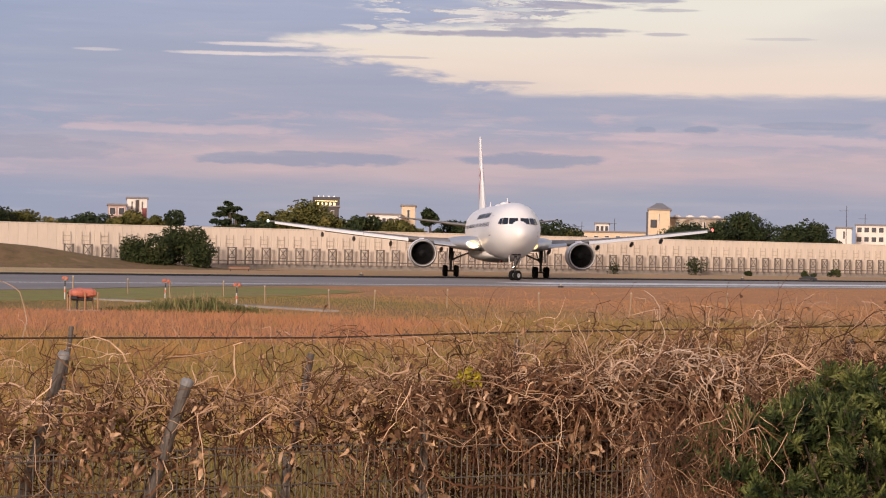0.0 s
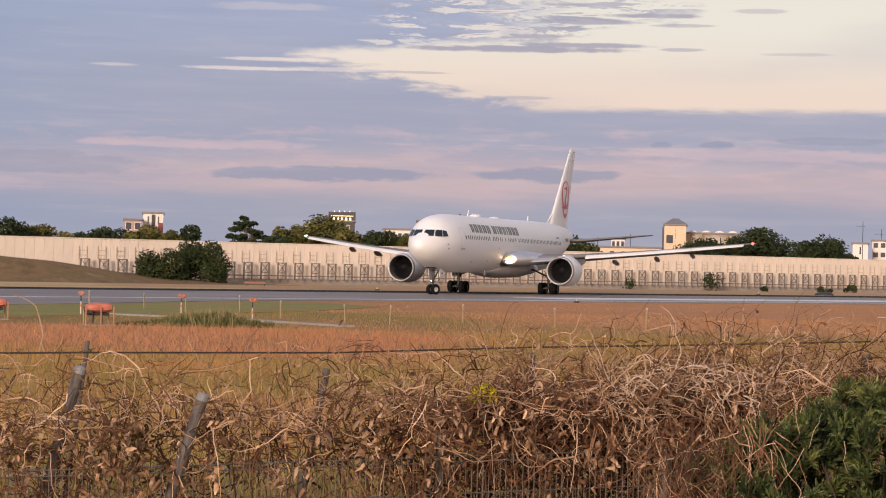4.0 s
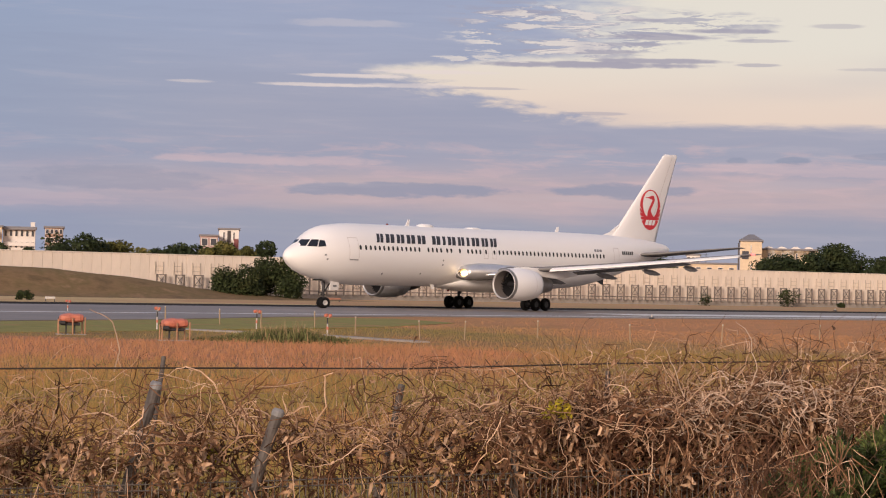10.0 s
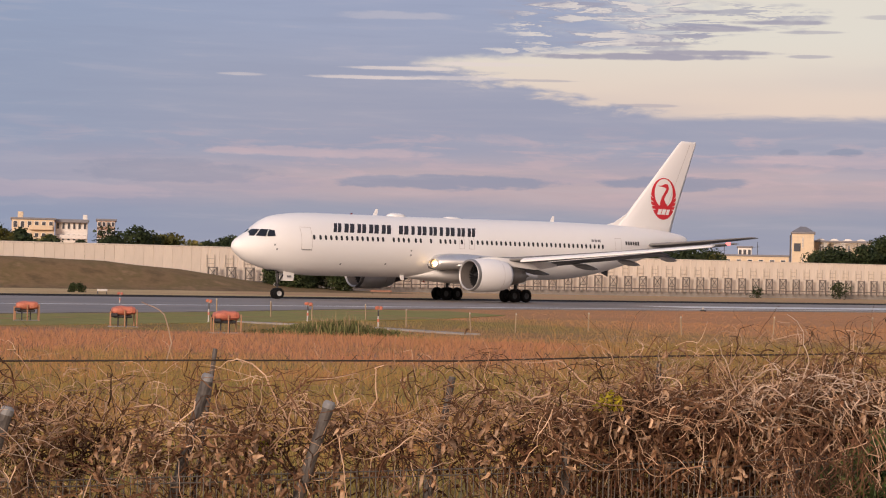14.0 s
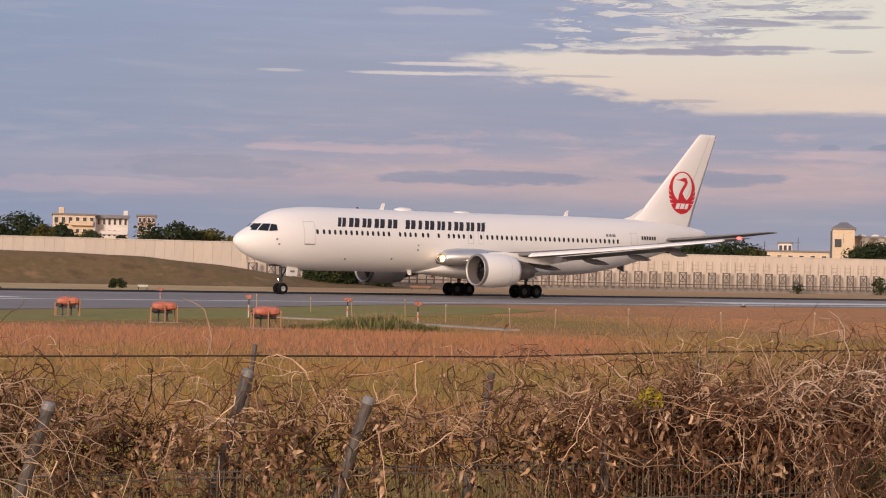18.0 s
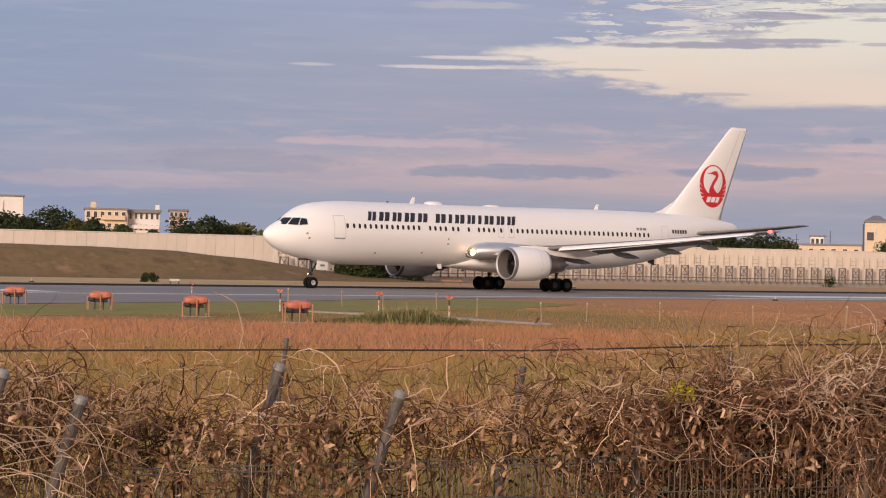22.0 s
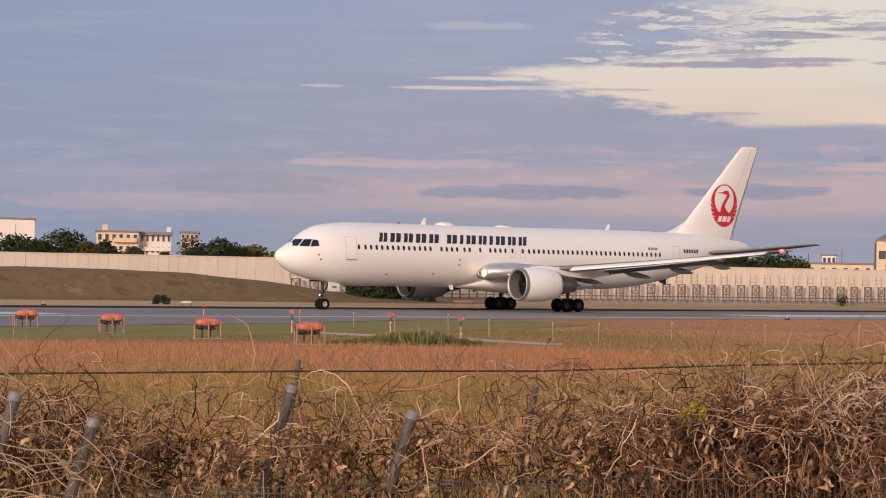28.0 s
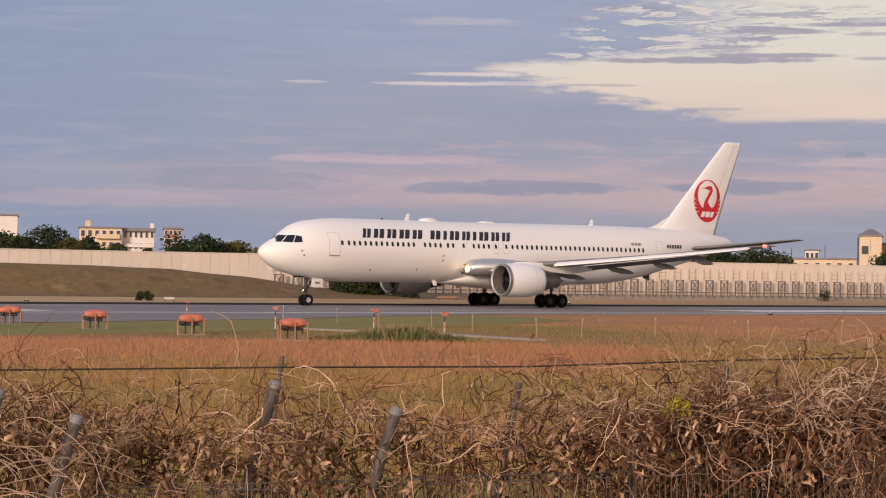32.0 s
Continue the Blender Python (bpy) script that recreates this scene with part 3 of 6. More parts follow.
def build_wing(root, side):
    rings = []
    for y in (1.6, 3, 5, 8, 12, 16, 20, 23.2, 23.78):
        le, te = wing_le(y), wing_te(y) - (1.35 if 3 <= y < 18 else 0.25)
        ch = te - le
        if y > 23.5:
            le, ch = le + 0.5, ch * 0.7
        rings.append(foil(le, ch, wing_z(y), 0.115 if y < 8 else 0.095, side * y))
    wing = part("wing", loft(rings), GREYPAINT, root, "pale grey swept wing", smooth=True)
    # slats: drooped bright noses along the leading edge
    for y0, y1 in ((3.6, 6.7), (9.2, 13.68), (13.7, 18.28), (18.3, 22.9)):
        rr = []
        for y in (y0, (y0 + y1) / 2, y1):
            le, ch = wing_le(y), 0.20 * (wing_te(y) - wing_le(y)) ** 0.5 * 2
            rr.append(foil(le - 0.36, ch, wing_z(y) - 0.14, 0.20, side * y, 14, radians(-25)))
        part("slat", loft(rr, False), SLATPAINT if y0 > 7 else BARE, wing, "drooped pale grey slat" if y0 > 7 else "drooped bare metal slat", smooth=True)
    # flaps, lowered for take-off
    for y0, y1, c in ((2.7, 6.9, 1.9), (7.2, 9.0, 1.7), (9.1, 17.6, 1.45)):
        rr = []
        for f in (0, 0.5, 1):
            y = y0 + (y1 - y0) * f
            rr.append(foil(wing_te(y) - 1.15, c, wing_z(y) - 0.16, 0.10, side * y, 12, radians(7)))
        part("flap", loft(rr), GREYPAINT, wing, "grey flap lowered a little", smooth=True)
    rr = [foil(wing_te(y) - 0.95, 1.0, wing_z(y) - 0.03, 0.09, side * y, 12) for y in (18.2, 22.6)]
    part("aileron", loft(rr), GREYPAINT, wing, smooth=True)
    for y, ln in ((5.6, 3.6), (10.8, 3.2), (14.6, 2.8), (17.9, 2.3)):
        x0 = wing_te(y) - ln * 0.72
        prof = [(x0 - 18, 0.02), (x0 - 18 + ln * 0.2, 0.20), (x0 - 18 + ln * 0.5, 0.26), (x0 - 18 + ln * 0.8, 0.17), (x0 - 18 + ln, 0.02)]
        bm = turned(prof, "x", 10)
        bmesh.ops.scale(bm, vec=(1, 0.7, 1.0), verts=bm.verts)
        bmesh.ops.rotate(bm, cent=(x0 - 18, 0, 0), matrix=Matrix.Rotation(radians(7), 3, "Y"), verts=bm.verts)
        bmesh.ops.translate(bm, vec=(0, side * y, wing_z(y) - 0.52), verts=bm.verts)
        part("flap_fairing", bm, GREYPAINT, wing, smooth=True)
    bm = turned([(-0.28, 0.02), (-0.18, 0.10), (0, 0.14), (0.25, 0.10), (0.4, 0.03)], "x", 10, (wing_le(23.6) - 18 + 0.45, side * 23.62, wing_z(23.6) + 0.02))
    part("navigation_light", bm, REDGLOW if side < 0 else mat("green_navigation_lens", (0.05, 0.5, 0.25), 0.2, emit=(0.85, 1.0, 0.92, 2.5)), wing,
         "glowing red wing-tip light" if side < 0 else "glowing green wing-tip light")
    for dy, dz in ((2.72, 0.02), (3.12, 0.04)):
        x = wing_le(2.92) - 18
        part("landing_light", turned([(x - 0.34, 0.02), (x - 0.33, 0.15), (x - 0.30, 0.17)], "x", 16, (0, side * dy, wing_z(dy) + dz)), LAMPGLOW, wing, "lit landing lamp in the wing root")
    cy, cz, cx = side * 2.92, wing_z(2.92) + 0.03, wing_le(2.92) - 18
    # this bowl glows orange itself, standing in for the halo of the lamps
    bm = turned([(-0.22, 0.02), (-0.23, 0.20), (-0.27, 0.40)], "x", 22)
    bmesh.ops.scale(bm, vec=(1, 1.5, 0.92), verts=bm.verts)
    bmesh.ops.translate(bm, vec=(cx, cy, cz), verts=bm.verts)
    part("reflector", bm, HALO_REFLECTOR, wing, "reflector bowl that glows as the lamp halo", smooth=True)
    rr = []
    for x, y0, y1, z0, z1 in ((19.10, 2.36, 3.50, 2.93, 3.62), (19.06, 2.32, 3.54, 2.90, 3.66), (19.3, 2.1, 3.75, 2.80, 3.88), (19.7, 1.9, 4.1, 2.72, 4.05), (20.6, 1.7, 4.8, 2.68, 4.16), (22.2, 1.6, 5.6, 2.78, 4.16), (24.2, 1.6, 6.2, 3.0, 4.02), (26.0, 1.6, 5.6, 3.2, 3.78)):
        rr.append([Vector((x - 18, side * ((y0 + y1) / 2 + (y1 - y0) / 2 * math.cos(2 * math.pi * i / 20)), (z0 + z1) / 2 + (z1 - z0) / 2 * math.sin(2 * math.pi * i / 20))) for i in range(20)])
    part("root_fairing", loft(rr, False), BARE, wing, "silvery rounded wing root fairing", smooth=True)
    return wing


def build_engine(root, side):
    y, z, x0 = side * 7.92, 2.34, 18.8 - 18
    prof = [(x0 + 1.15, 1.10), (x0 + 0.6, 1.13), (x0 + 0.15, 1.17), (x0, 1.25), (x0 + 0.06, 1.31), (x0 + 0.35, 1.37), (x0 + 1.1, 1.43), (x0 + 2.0, 1.45), (x0 + 3.0, 1.39),
            (x0 + 3.85, 1.25), (x0 + 4.1, 1.19), (x0 + 4.05, 1.14), (x0 + 3.2, 1.08)]
    eng = part("engine", turned(prof[4:], "x", 40, (0, y, z)), PAINT, root, "white fan cowl with a grey metal lip", smooth=True)
    part("lip", turned(prof[2:6], "x", 40, (0, y, z)), LIPMETAL, eng, "dull metal intake lip", smooth=True)
    part("intake_lining", turned(prof[:3], "x", 40, (0, y, z)), INLET, eng, "shaded grey intake lining", smooth=True)
    blade = ([(x0 + 1.05, 0.05, 0.3), (x0 + 0.93, 0.02, 1.09), (x0 + 1.25, 0.24, 1.07), (x0 + 1.2, 0.12, 0.29), (x0 + 1.14, 0.1, 0.7)], [(0, 4, 3), (0, 1, 4), (1, 2, 4), (4, 2, 3)])
    first = None
    for i in range(26):
        m = Matrix.Translation((0, y, z)) @ Matrix.Rotation(2 * math.pi * i / 26, 4, "X")
        if first is None:
            first = part("fan_blade", blade, FANMETAL, eng, "dark fan blade")
            first.matrix_basis = m
        else:
            share("fan_blade", first.data, eng, m)
    part("duct_floor", turned([(x0 + 1.5, 1.12), (x0 + 1.52, 0.05)], "x", 30, (0, y, z), True), RUBBER, eng)
    part("spinner", turned([(x0 + 0.55, 0.02), (x0 + 0.75, 0.18), (x0 + 1.1, 0.34)], "x", 20, (0, y, z)), FANMETAL, eng, smooth=True)
    part("core_cowl", turned([(x0 + 3.1, 0.98), (x0 + 4.1, 0.97), (x0 + 5.3, 0.74), (x0 + 6.2, 0.56), (x0 + 6.15, 0.5), (x0 + 5.5, 0.45)], "x", 28, (0, y, z)), EXHAUST, eng, "heat-stained core cowl", smooth=True)
    part("exhaust_cone", turned([(x0 + 5.5, 0.40), (x0 + 6.2, 0.30), (x0 + 7.0, 0.03)], "x", 20, (0, y, z)), EXHAUST, eng, smooth=True)
    zt = wing_z(7.92)
    rings = []
    for x, lo, hi, w in ((20.3, z + 1.35, z + 1.5, 0.10), (21.8, z + 1.2, zt + 0.22, 0.22), (24.0, z + 0.75, zt + 0.10, 0.25), (26.5, z + 0.55, zt, 0.22), (29.0, zt - 0.45, zt - 0.1, 0.04)):
        rings.append([Vector((x - 18, y - w, lo)), Vector((x - 18, y + w, lo)), Vector((x - 18, y + w, hi)), Vector((x - 18, y - w, hi))])
    part("pylon", loft(rings), PAINT, eng, "white engine pylon")
    # the seam of the cowl
    for x, r in ((2.95, 1.388),):
        part("cowl_seam", turned([(x0 + x, r), (x0 + x + 0.01, r + 0.008), (x0 + x + 0.03, r + 0.008), (x0 + x + 0.04, r)], "x", 40, (0, y, z)), SEAM, eng)
    return eng


def build_wheel(name, r, w, parent, at):
    """A tyre with its hub, turning on y."""
    h = w / 2
    prof = [(-h * 0.75, r * 0.45), (-h, r * 0.62), (-h, r * 0.86), (-h * 0.72, r * 0.97), (0, r), (h * 0.72, r * 0.97), (h, r * 0.86), (h, r * 0.62), (h * 0.75, r * 0.45)]
    bm = turned(prof, "y", 24, close_ends=False)
    hubs = join(turned([(-h * 0.5, 0.02), (-h * 0.8, r * 0.12), (-h * 0.55, r * 0.3), (-h * 0.78, r * 0.47)], "y", 16), turned([(h * 0.5, 0.02), (h * 0.8, r * 0.12), (h * 0.55, r * 0.3), (h * 0.78, r * 0.47)], "y", 16))
    k = len(bm.faces)
    bm2 = join(bm, hubs)
    for i, f in enumerate(bm2.faces):
        f.material_index = 0 if i < k else 1
        f.smooth = True
    ob = part(name, bm2, RUBBER, parent, "black tyre on a grey hub")
    ob.data.materials.append(BARE if r < 0.5 else DARKMETAL)
    ob.matrix_basis = pose(*at)
    return ob


WHEELS = []


def build_gear(root):
    nx = 4.65 - 18
    nose = part("nose_gear", join(turned([(0.45, 0.08), (1.4, 0.09), (1.45, 0.13), (2.7, 0.14)], "z", 14, close_ends=True), box(0.10, 0.10, 0.9, (0.32, 0, 1.75), 0, Matrix.Rotation(radians(32), 4, "Y")),
                                  turned([(-0.40, 0.07), (0.40, 0.07)], "y", 12, (0, 0, 0.47), True), box(0.3, 0.5, 0.10, (-0.05, 0, 1.15), 0.02)),
                DARKMETAL, root, "steel nose gear leg")
    nose.matrix_basis = pose(nx, 0, 0)
    for y in (-0.30, 0.30):
        WHEELS.append((build_wheel("wheel", 0.47, 0.34, nose, (0, y, 0.47)), 0.47))
    # added glowing disc in a tube, for the sun's glint on the hub
    part("taxi_light", turned([(-0.20, 0.02), (-0.19, 0.11), (-0.17, 0.12)], "x", 12, (0, 0.0, 1.22), True), NOSEGLOW, nose, "glowing disc for the sun glint on the wheel hub")
    part("lamp_shroud", turned([(-0.10, 0.125), (-0.30, 0.13), (-0.30, 0.145), (-0.08, 0.14)], "x", 14, (0, 0.0, 1.22)), DARKMETAL, nose, "dark tube round the glint disc")
    for s in (-1, 1):
        d = part("nose_gear_door", box(1.1, 0.04, 0.85, (nx + 0.75, s * 0.52, 1.95), 0.015, Matrix.Rotation(radians(s * -6), 4, "X")), PAINT, root, "white nose gear door")
        part("door_number", box(0.42, 0.02, 0.16, (nx + 0.75, s * 0.59, 1.9)), GREYINK, d)
    part("nose_bay", box(2.3, 0.8, 0.12, (nx + 0.2, 0, 2.38)), RUBBER, root)
    for s in (-1, 1):
        mx, my = 27.2 - 18, s * 4.65
        leg = part("main_gear", join(turned([(0.62, 0.13), (1.6, 0.14), (1.65, 0.2), (3.2, 0.22)], "z", 16, (0, 0, 0), True), box(1.75, 0.22, 0.20, (0, 0, 0.62), 0.04),
                                     tube([(0, 0, 1.7), (0, -s * 1.9, 2.5)], 0.09, 8), tube([(0.05, 0, 1.3), (1.1, -s * 0.4, 2.6)], 0.07, 8),
                                     turned([(-0.55, 0.09), (0.55, 0.09)], "y", 10, (-0.71, 0, 0.585), True), turned([(-0.55, 0.09), (0.55, 0.09)], "y", 10, (0.71, 0, 0.585), True)),
                   DARKMETAL, root, "steel main gear leg with a four-wheel truck")
        leg.matrix_basis = pose(mx, my, 0)
        for wx in (-0.71, 0.71):
            for wy in (-0.57, 0.57):
                WHEELS.append((build_wheel("wheel", 0.585, 0.43, leg, (wx, wy, 0.585)), 0.585))
        part("main_gear_door", box(1.5, 0.05, 1.25, (mx, my + s * 0.42, 2.25), 0.02, Matrix.Rotation(radians(s * 5), 4, "X")), PAINT, root, "white main gear door")
    return nose


def build_airliner():
    root = thing("airliner", Matrix(), "white twin-engined jet airliner with a red round tail emblem", "airplane")
    sides = 40
    xs = [0, 0.05, 0.12, 0.25, 0.4, 0.65, 0.9, 1.2, 1.5, 1.85, 2.2, 2.6, 3, 3.5, 4, 4.6, 5.2, 5.9, 6.6, 7.5, 8.5, 12, 16, 20, 24, 28, 32, 34, 35.5, 37, 38.5, 40, 41.5, 43, 44.5, 46, 47.5, 49, 50.3, 51.5, 52.5, 53.2, 53.5, 53.7]
    rings = []
    for x in xs:
        b, t, w = hull(x)
        rings.append([Vector((x - 18, w * math.cos(2 * math.pi * i / sides), (b + t) / 2 + (t - b) / 2 * math.sin(2 * math.pi * i / sides))) for i in range(sides)])
    fus = part("fuselage", loft(rings), PAINT, root, "white glossy fuselage", smooth=True)
    part("exhaust_vent", turned([(53.66 - 18, 0.2), (53.75 - 18, 0.17), (53.4 - 18, 0.12)], "x", 14, (0, 0, 6.12)), EXHAUST, fus)
    # the fairing where wing and fuselage meet
    rr = []
    for x, w, zb, zt in ((18.0, 0.6, 1.99, 2.3), (19.0, 1.1, 1.92, 2.6), (20.2, 1.7, 1.80, 3.0), (21.8, 2.35, 1.66, 3.3), (24, 2.85, 1.52, 3.6), (28, 2.9, 1.55, 3.5), (31, 2.5, 1.75, 3.2), (33.5, 0.9, 2.02, 2.6)):
        rr.append([Vector((x - 18, w * math.cos(2 * math.pi * i / 28), (zb + zt) / 2 + (zt - zb) / 2 * math.sin(2 * math.pi * i / 28))) for i in range(28)])
    part("belly_fairing", loft(rr), PAINT, root, "white belly fairing", smooth=True)
    for s in (-1, 1):
        build_wing(root, s)
        build_engine(root, s)
    # tail fin with its fillet and rudder
    def upright(x, ch, z, th):
        ring = []
        for i in range(14):
            w = 2 * math.pi * i / 14
            u = 0.5 + 0.5 * math.cos(w)
            ring.append(Vector((x + ch * u - 18, (1 if math.sin(w) >= 0 else -1) * th * (0 if abs(math.sin(w)) < 1e-6 else 1) * (math.sqrt(u) * (1 - u) * 2.4 + 0.03), z)))
        return ring
    fin_rows = [(6.6, 43.4, 8.15, 0.36), (7.5, 44.3, 7.50, 0.34), (8.4, 45.45, 6.66, 0.30), (15.55, 52.5, 2.42, 0.12), (15.8, 52.85, 2.08, 0.09)]
    fin = part("tail_fin", loft([upright(x, c, z, th) for z, x, c, th in fin_rows]), PAINT, root, "tall white tail fin with a round red emblem", smooth=True)
    part("fin_fillet", loft([[Vector((x - 18, -w, 7.1)), Vector((x - 18, w, 7.1)), Vector((x - 18, w * 0.3, z)), Vector((x - 18, -w * 0.3, z))] for x, z, w in ((42.9, 7.36, 0.05), (43.9, 7.62, 0.12), (45.4, 8.4, 0.2))]), PAINT, fin)
    def fin_half(x, z):
        for a, b in zip(fin_rows, fin_rows[1:]):
            if a[0] <= z <= b[0]:
                f = (z - a[0]) / (b[0] - a[0])
                le, ch, th = (a[k] + (b[k] - a[k]) * f for k in (1, 2, 3))
                u = max(0.001, min(0.999, (x - le) / ch))
                return th * (math.sqrt(u) * (1 - u) * 2.4 + 0.03)
        return 0.1
    def on_fin(x, z, s, off):
        return Vector((x - 18, s * (fin_half(x, z) + off), z))
    seam_a, seam_b = (50.15, 8.0), (53.95, 15.5)
    cx, cz, rx, rz = 50.35, 10.08, 1.82, 2.02
    for s in (-1, 1):
        f = []
        for k in range(9):
            g = k / 8
            f.append((seam_a[0] + (seam_b[0] - seam_a[0]) * g, seam_a[1] + (seam_b[1] - seam_a[1]) * g))
        v = [on_fin(x + d, z, s, 0.012) for x, z in f for d in (0, 0.05)]
        part("rudder_seam", (v, [(2 * k, 2 * k + 1, 2 * k + 3, 2 * k + 2) for k in range(8)]), SEAM, fin)
        # emblem: a red ring that thickens downward into two wing shapes, with a curved neck in the white middle
        v, fc = [], []
        n = 48
        for i in range(n + 1):
            w = math.pi / 2 + 2 * math.pi * i / n
            low = 0.5 - 0.5 * math.sin(w)
            inner = 0.95 - 0.56 * low
            if low > 0.86:
                inner = max(0.0, inner - (low - 0.86) * 5.0)
            for j in range(4):
                r = inner + (1 - inner) * j / 3
                v.append(on_fin(cx + rx * r * math.cos(w), cz + rz * r * math.sin(w), s, 0.016))
        for i in range(n):
            for j in range(3):
                a = i * 4 + j
                fc.append((a, a + 4, a + 5, a + 1))
        part("emblem", (v, fc), RED, fin, "round red emblem with a white middle")
        v, fc = [], []
        path = [(-0.46, 0.60), (-0.16, 0.60), (0.06, 0.62), (0.22, 0.60), (0.30, 0.50), (0.22, 0.38), (0.08, 0.22), (-0.06, 0.04), (-0.14, -0.14), (-0.14, -0.28), (0.0, -0.50)]
        wid = [0.01, 0.03, 0.09, 0.12, 0.10, 0.09, 0.09, 0.10, 0.13, 0.19, 0.30]
        for k, ((a, b), ww) in enumerate(zip(path, wid)):
            (a0, b0), (a1, b1) = path[max(k - 1, 0)], path[min(k + 1, len(path) - 1)]
            l = math.hypot(a1 - a0, b1 - b0)
            nx_, nz_ = -(b1 - b0) / l, (a1 - a0) / l
            for d in (-1, 1):
                v.append(on_fin(cx + rx * (a + nx_ * ww * d), cz + rz * (b + nz_ * ww * d), s, 0.020))
        for k in range(len(path) - 1):
            fc.append((2 * k, 2 * k + 1, 2 * k + 3, 2 * k + 2))
        part("emblem_neck", (v, fc), RED, fin)
        for sx in (-1, 1):
            for k in range(4):
                w0 = radians(8 - 13 * k)
                (u0, v0), (u1, v1), (u2, v2) = ((r * math.cos(w_), r * math.sin(w_)) for r, w_ in ((1.03, w0 + 0.045), (1.03, w0 - 0.03), (0.80, w0 - 0.16)))
                part("emblem_slit", ([on_fin(cx + rx * sx * a, cz + rz * b, s, 0.022) for a, b in ((u0, v0), (u1, v1), (u2, v2))], [(0, 1, 2)]), PAINT, fin)
        for x0, x1 in ((-0.52, -0.24), (-0.18, 0.12), (0.18, 0.42)):
            part("emblem_bar", ([on_fin(cx + rx * a, cz + rz * b, s, 0.024) for a, b in ((x0, -0.76), (x1, -0.76), (x1 + 0.12, -0.50), (x0 + 0.12, -0.50))], [(0, 1, 2, 3)]), PAINT, fin)
    # tailplane
    for s in (-1, 1):
        rr = [foil(le, ch, z, 0.07, s * y, 12) for y, le, ch, z in ((0.5, 46.0, 5.6, 5.42), (3, 47.9, 4.6, 5.66), (9.0, 52.25, 1.9, 6.36), (9.3, 52.6, 1.3, 6.40))]
        part("tailplane", loft(rr), GREYPAINT, root, "pale grey tailplane", smooth=True)
    # cockpit windows: three to a side
    for s in (-1, 1):
        for name, quad in (("cockpit_window", ((1.40, 0.08, 5.18), (1.88, 0.10, 5.74), (2.05, 0.86, 5.74), (1.56, 0.94, 5.18))),
                           ("cockpit_window", ((1.60, 1.02, 5.18), (2.08, 0.94, 5.74), (2.48, 1.36, 5.74), (2.15, 1.52, 5.14))),
                           ("cockpit_window", ((2.25, 1.57, 5.14), (2.58, 1.40, 5.73), (3.05, 1.62, 5.66), (3.0, 1.82, 5.20)))):
            v = []
            n = 5
            for i in range(n + 1):
                for k in range(n + 1):
                    u, w = i / n, k / n
                    p = [quad[0][q] * (1 - u) * (1 - w) + quad[1][q] * (1 - u) * w + quad[2][q] * u * w + quad[3][q] * u * (1 - w) for q in range(3)]
                    b, t, hw = hull(p[0])
                    # push the pane out to the skin along y, or forward where it faces ahead
                    zc, hh = (b + t) / 2, (t - b) / 2
                    x = p[0]
                    for _ in range(30):
                        b, t, hw = hull(x)
                        zc, hh = (b + t) / 2, (t - b) / 2
                        val = (p[1] / hw) ** 2 + ((p[2] - zc) / hh) ** 2
                        x += 0.06 * (val - 1)
                    v.append(Vector((x - 18 - 0.03, s * (p[1] + 0.02), p[2] + 0.012)))
            fcs = [(i * (n + 1) + k, i * (n + 1) + k + 1, (i + 1) * (n + 1) + k + 1, (i + 1) * (n + 1) + k) for i in range(n) for k in range(n)]
            part(name, (v, fcs), GLASSDARK, fus, "dark cockpit window", smooth=True)
    # cabin windows, doors, seams
    oval = lambda u, v: (0.5 + (u - 0.5) * (1.0 if 0.2 < v < 0.8 else 0.55), v)
    runs = [(6.43, 1), (7.07, 13), (14.9, 4), (17.35, 2), (19.05, 1), (20.15, 4), (22.6, 1), (23.75, 1), (24.45, 29)]
    for s in (-1, 1):
        for x0, cnt in runs:
            for i in range(cnt):
                x = x0 + i * 0.555
                part("cabin_window", patch(x, x + 0.24, 5.00, 5.40, s, 0.012, 0, 2, 4, oval), PANE, fus)
        for x0, x1, z0, z1 in ((5.32, 6.38, 4.18, 6.02), (41.9, 42.8, 4.5, 6.05), (22.42, 23.02, 4.6, 5.8), (23.57, 24.17, 4.6, 5.8)):
            d = 0.035
            for a, b, c, e in ((x0, x1, z0, z0 + d), (x0, x1, z1 - d, z1), (x0, x0 + d, z0, z1), (x1 - d, x1, z0, z1)):
                part("door_seam", patch(a, b, c, e, s, 0.012, 0, 2 if b - a > 0.2 else 1, 8 if e - c > 0.3 else 1), SEAM, fus)
        part("door_sill", patch(5.36, 6.34, 4.10, 4.17, s, 0.016), GREYINK, fus)
        # the name along the side, drawn as plain slanted bars
        widths = [0.8, 1.05, 0.92, 1.05, 1.0, 0.0, 1.05, 0.36, 1.0, 0.84, 0.36, 1.0, 0.86, 0.86]
        x, lean = 8.62, 0.48 if s < 0 else -0.16
        for w_ in widths:
            if w_ == 0.0:
                x += 0.55
                continue
            strokes = ((0, w_),) if w_ < 0.5 else ((0, 0.42 * w_), (0.56 * w_, w_))
            for a, b in strokes:
                part("name_bar", patch(x + a, x + b, 5.68 if s < 0 else 5.86, 6.44 if s < 0 else 6.34, s, 0.014, lean, 2, 6), INK, fus)
            x += w_ + 0.335
        for a, b in ((40.2, 40.5), (40.6, 40.9), (41.0, 41.4)):
            part("small_mark", patch(a - 1.5, b - 1.5, 5.62, 5.85, s, 0.014), GREYINK, fus)
        for i in range(6):
            part("registration_bar", patch(43.35 + 0.36 * i, 43.6 + 0.36 * i, 5.45, 5.78, s, 0.016), INK, fus)
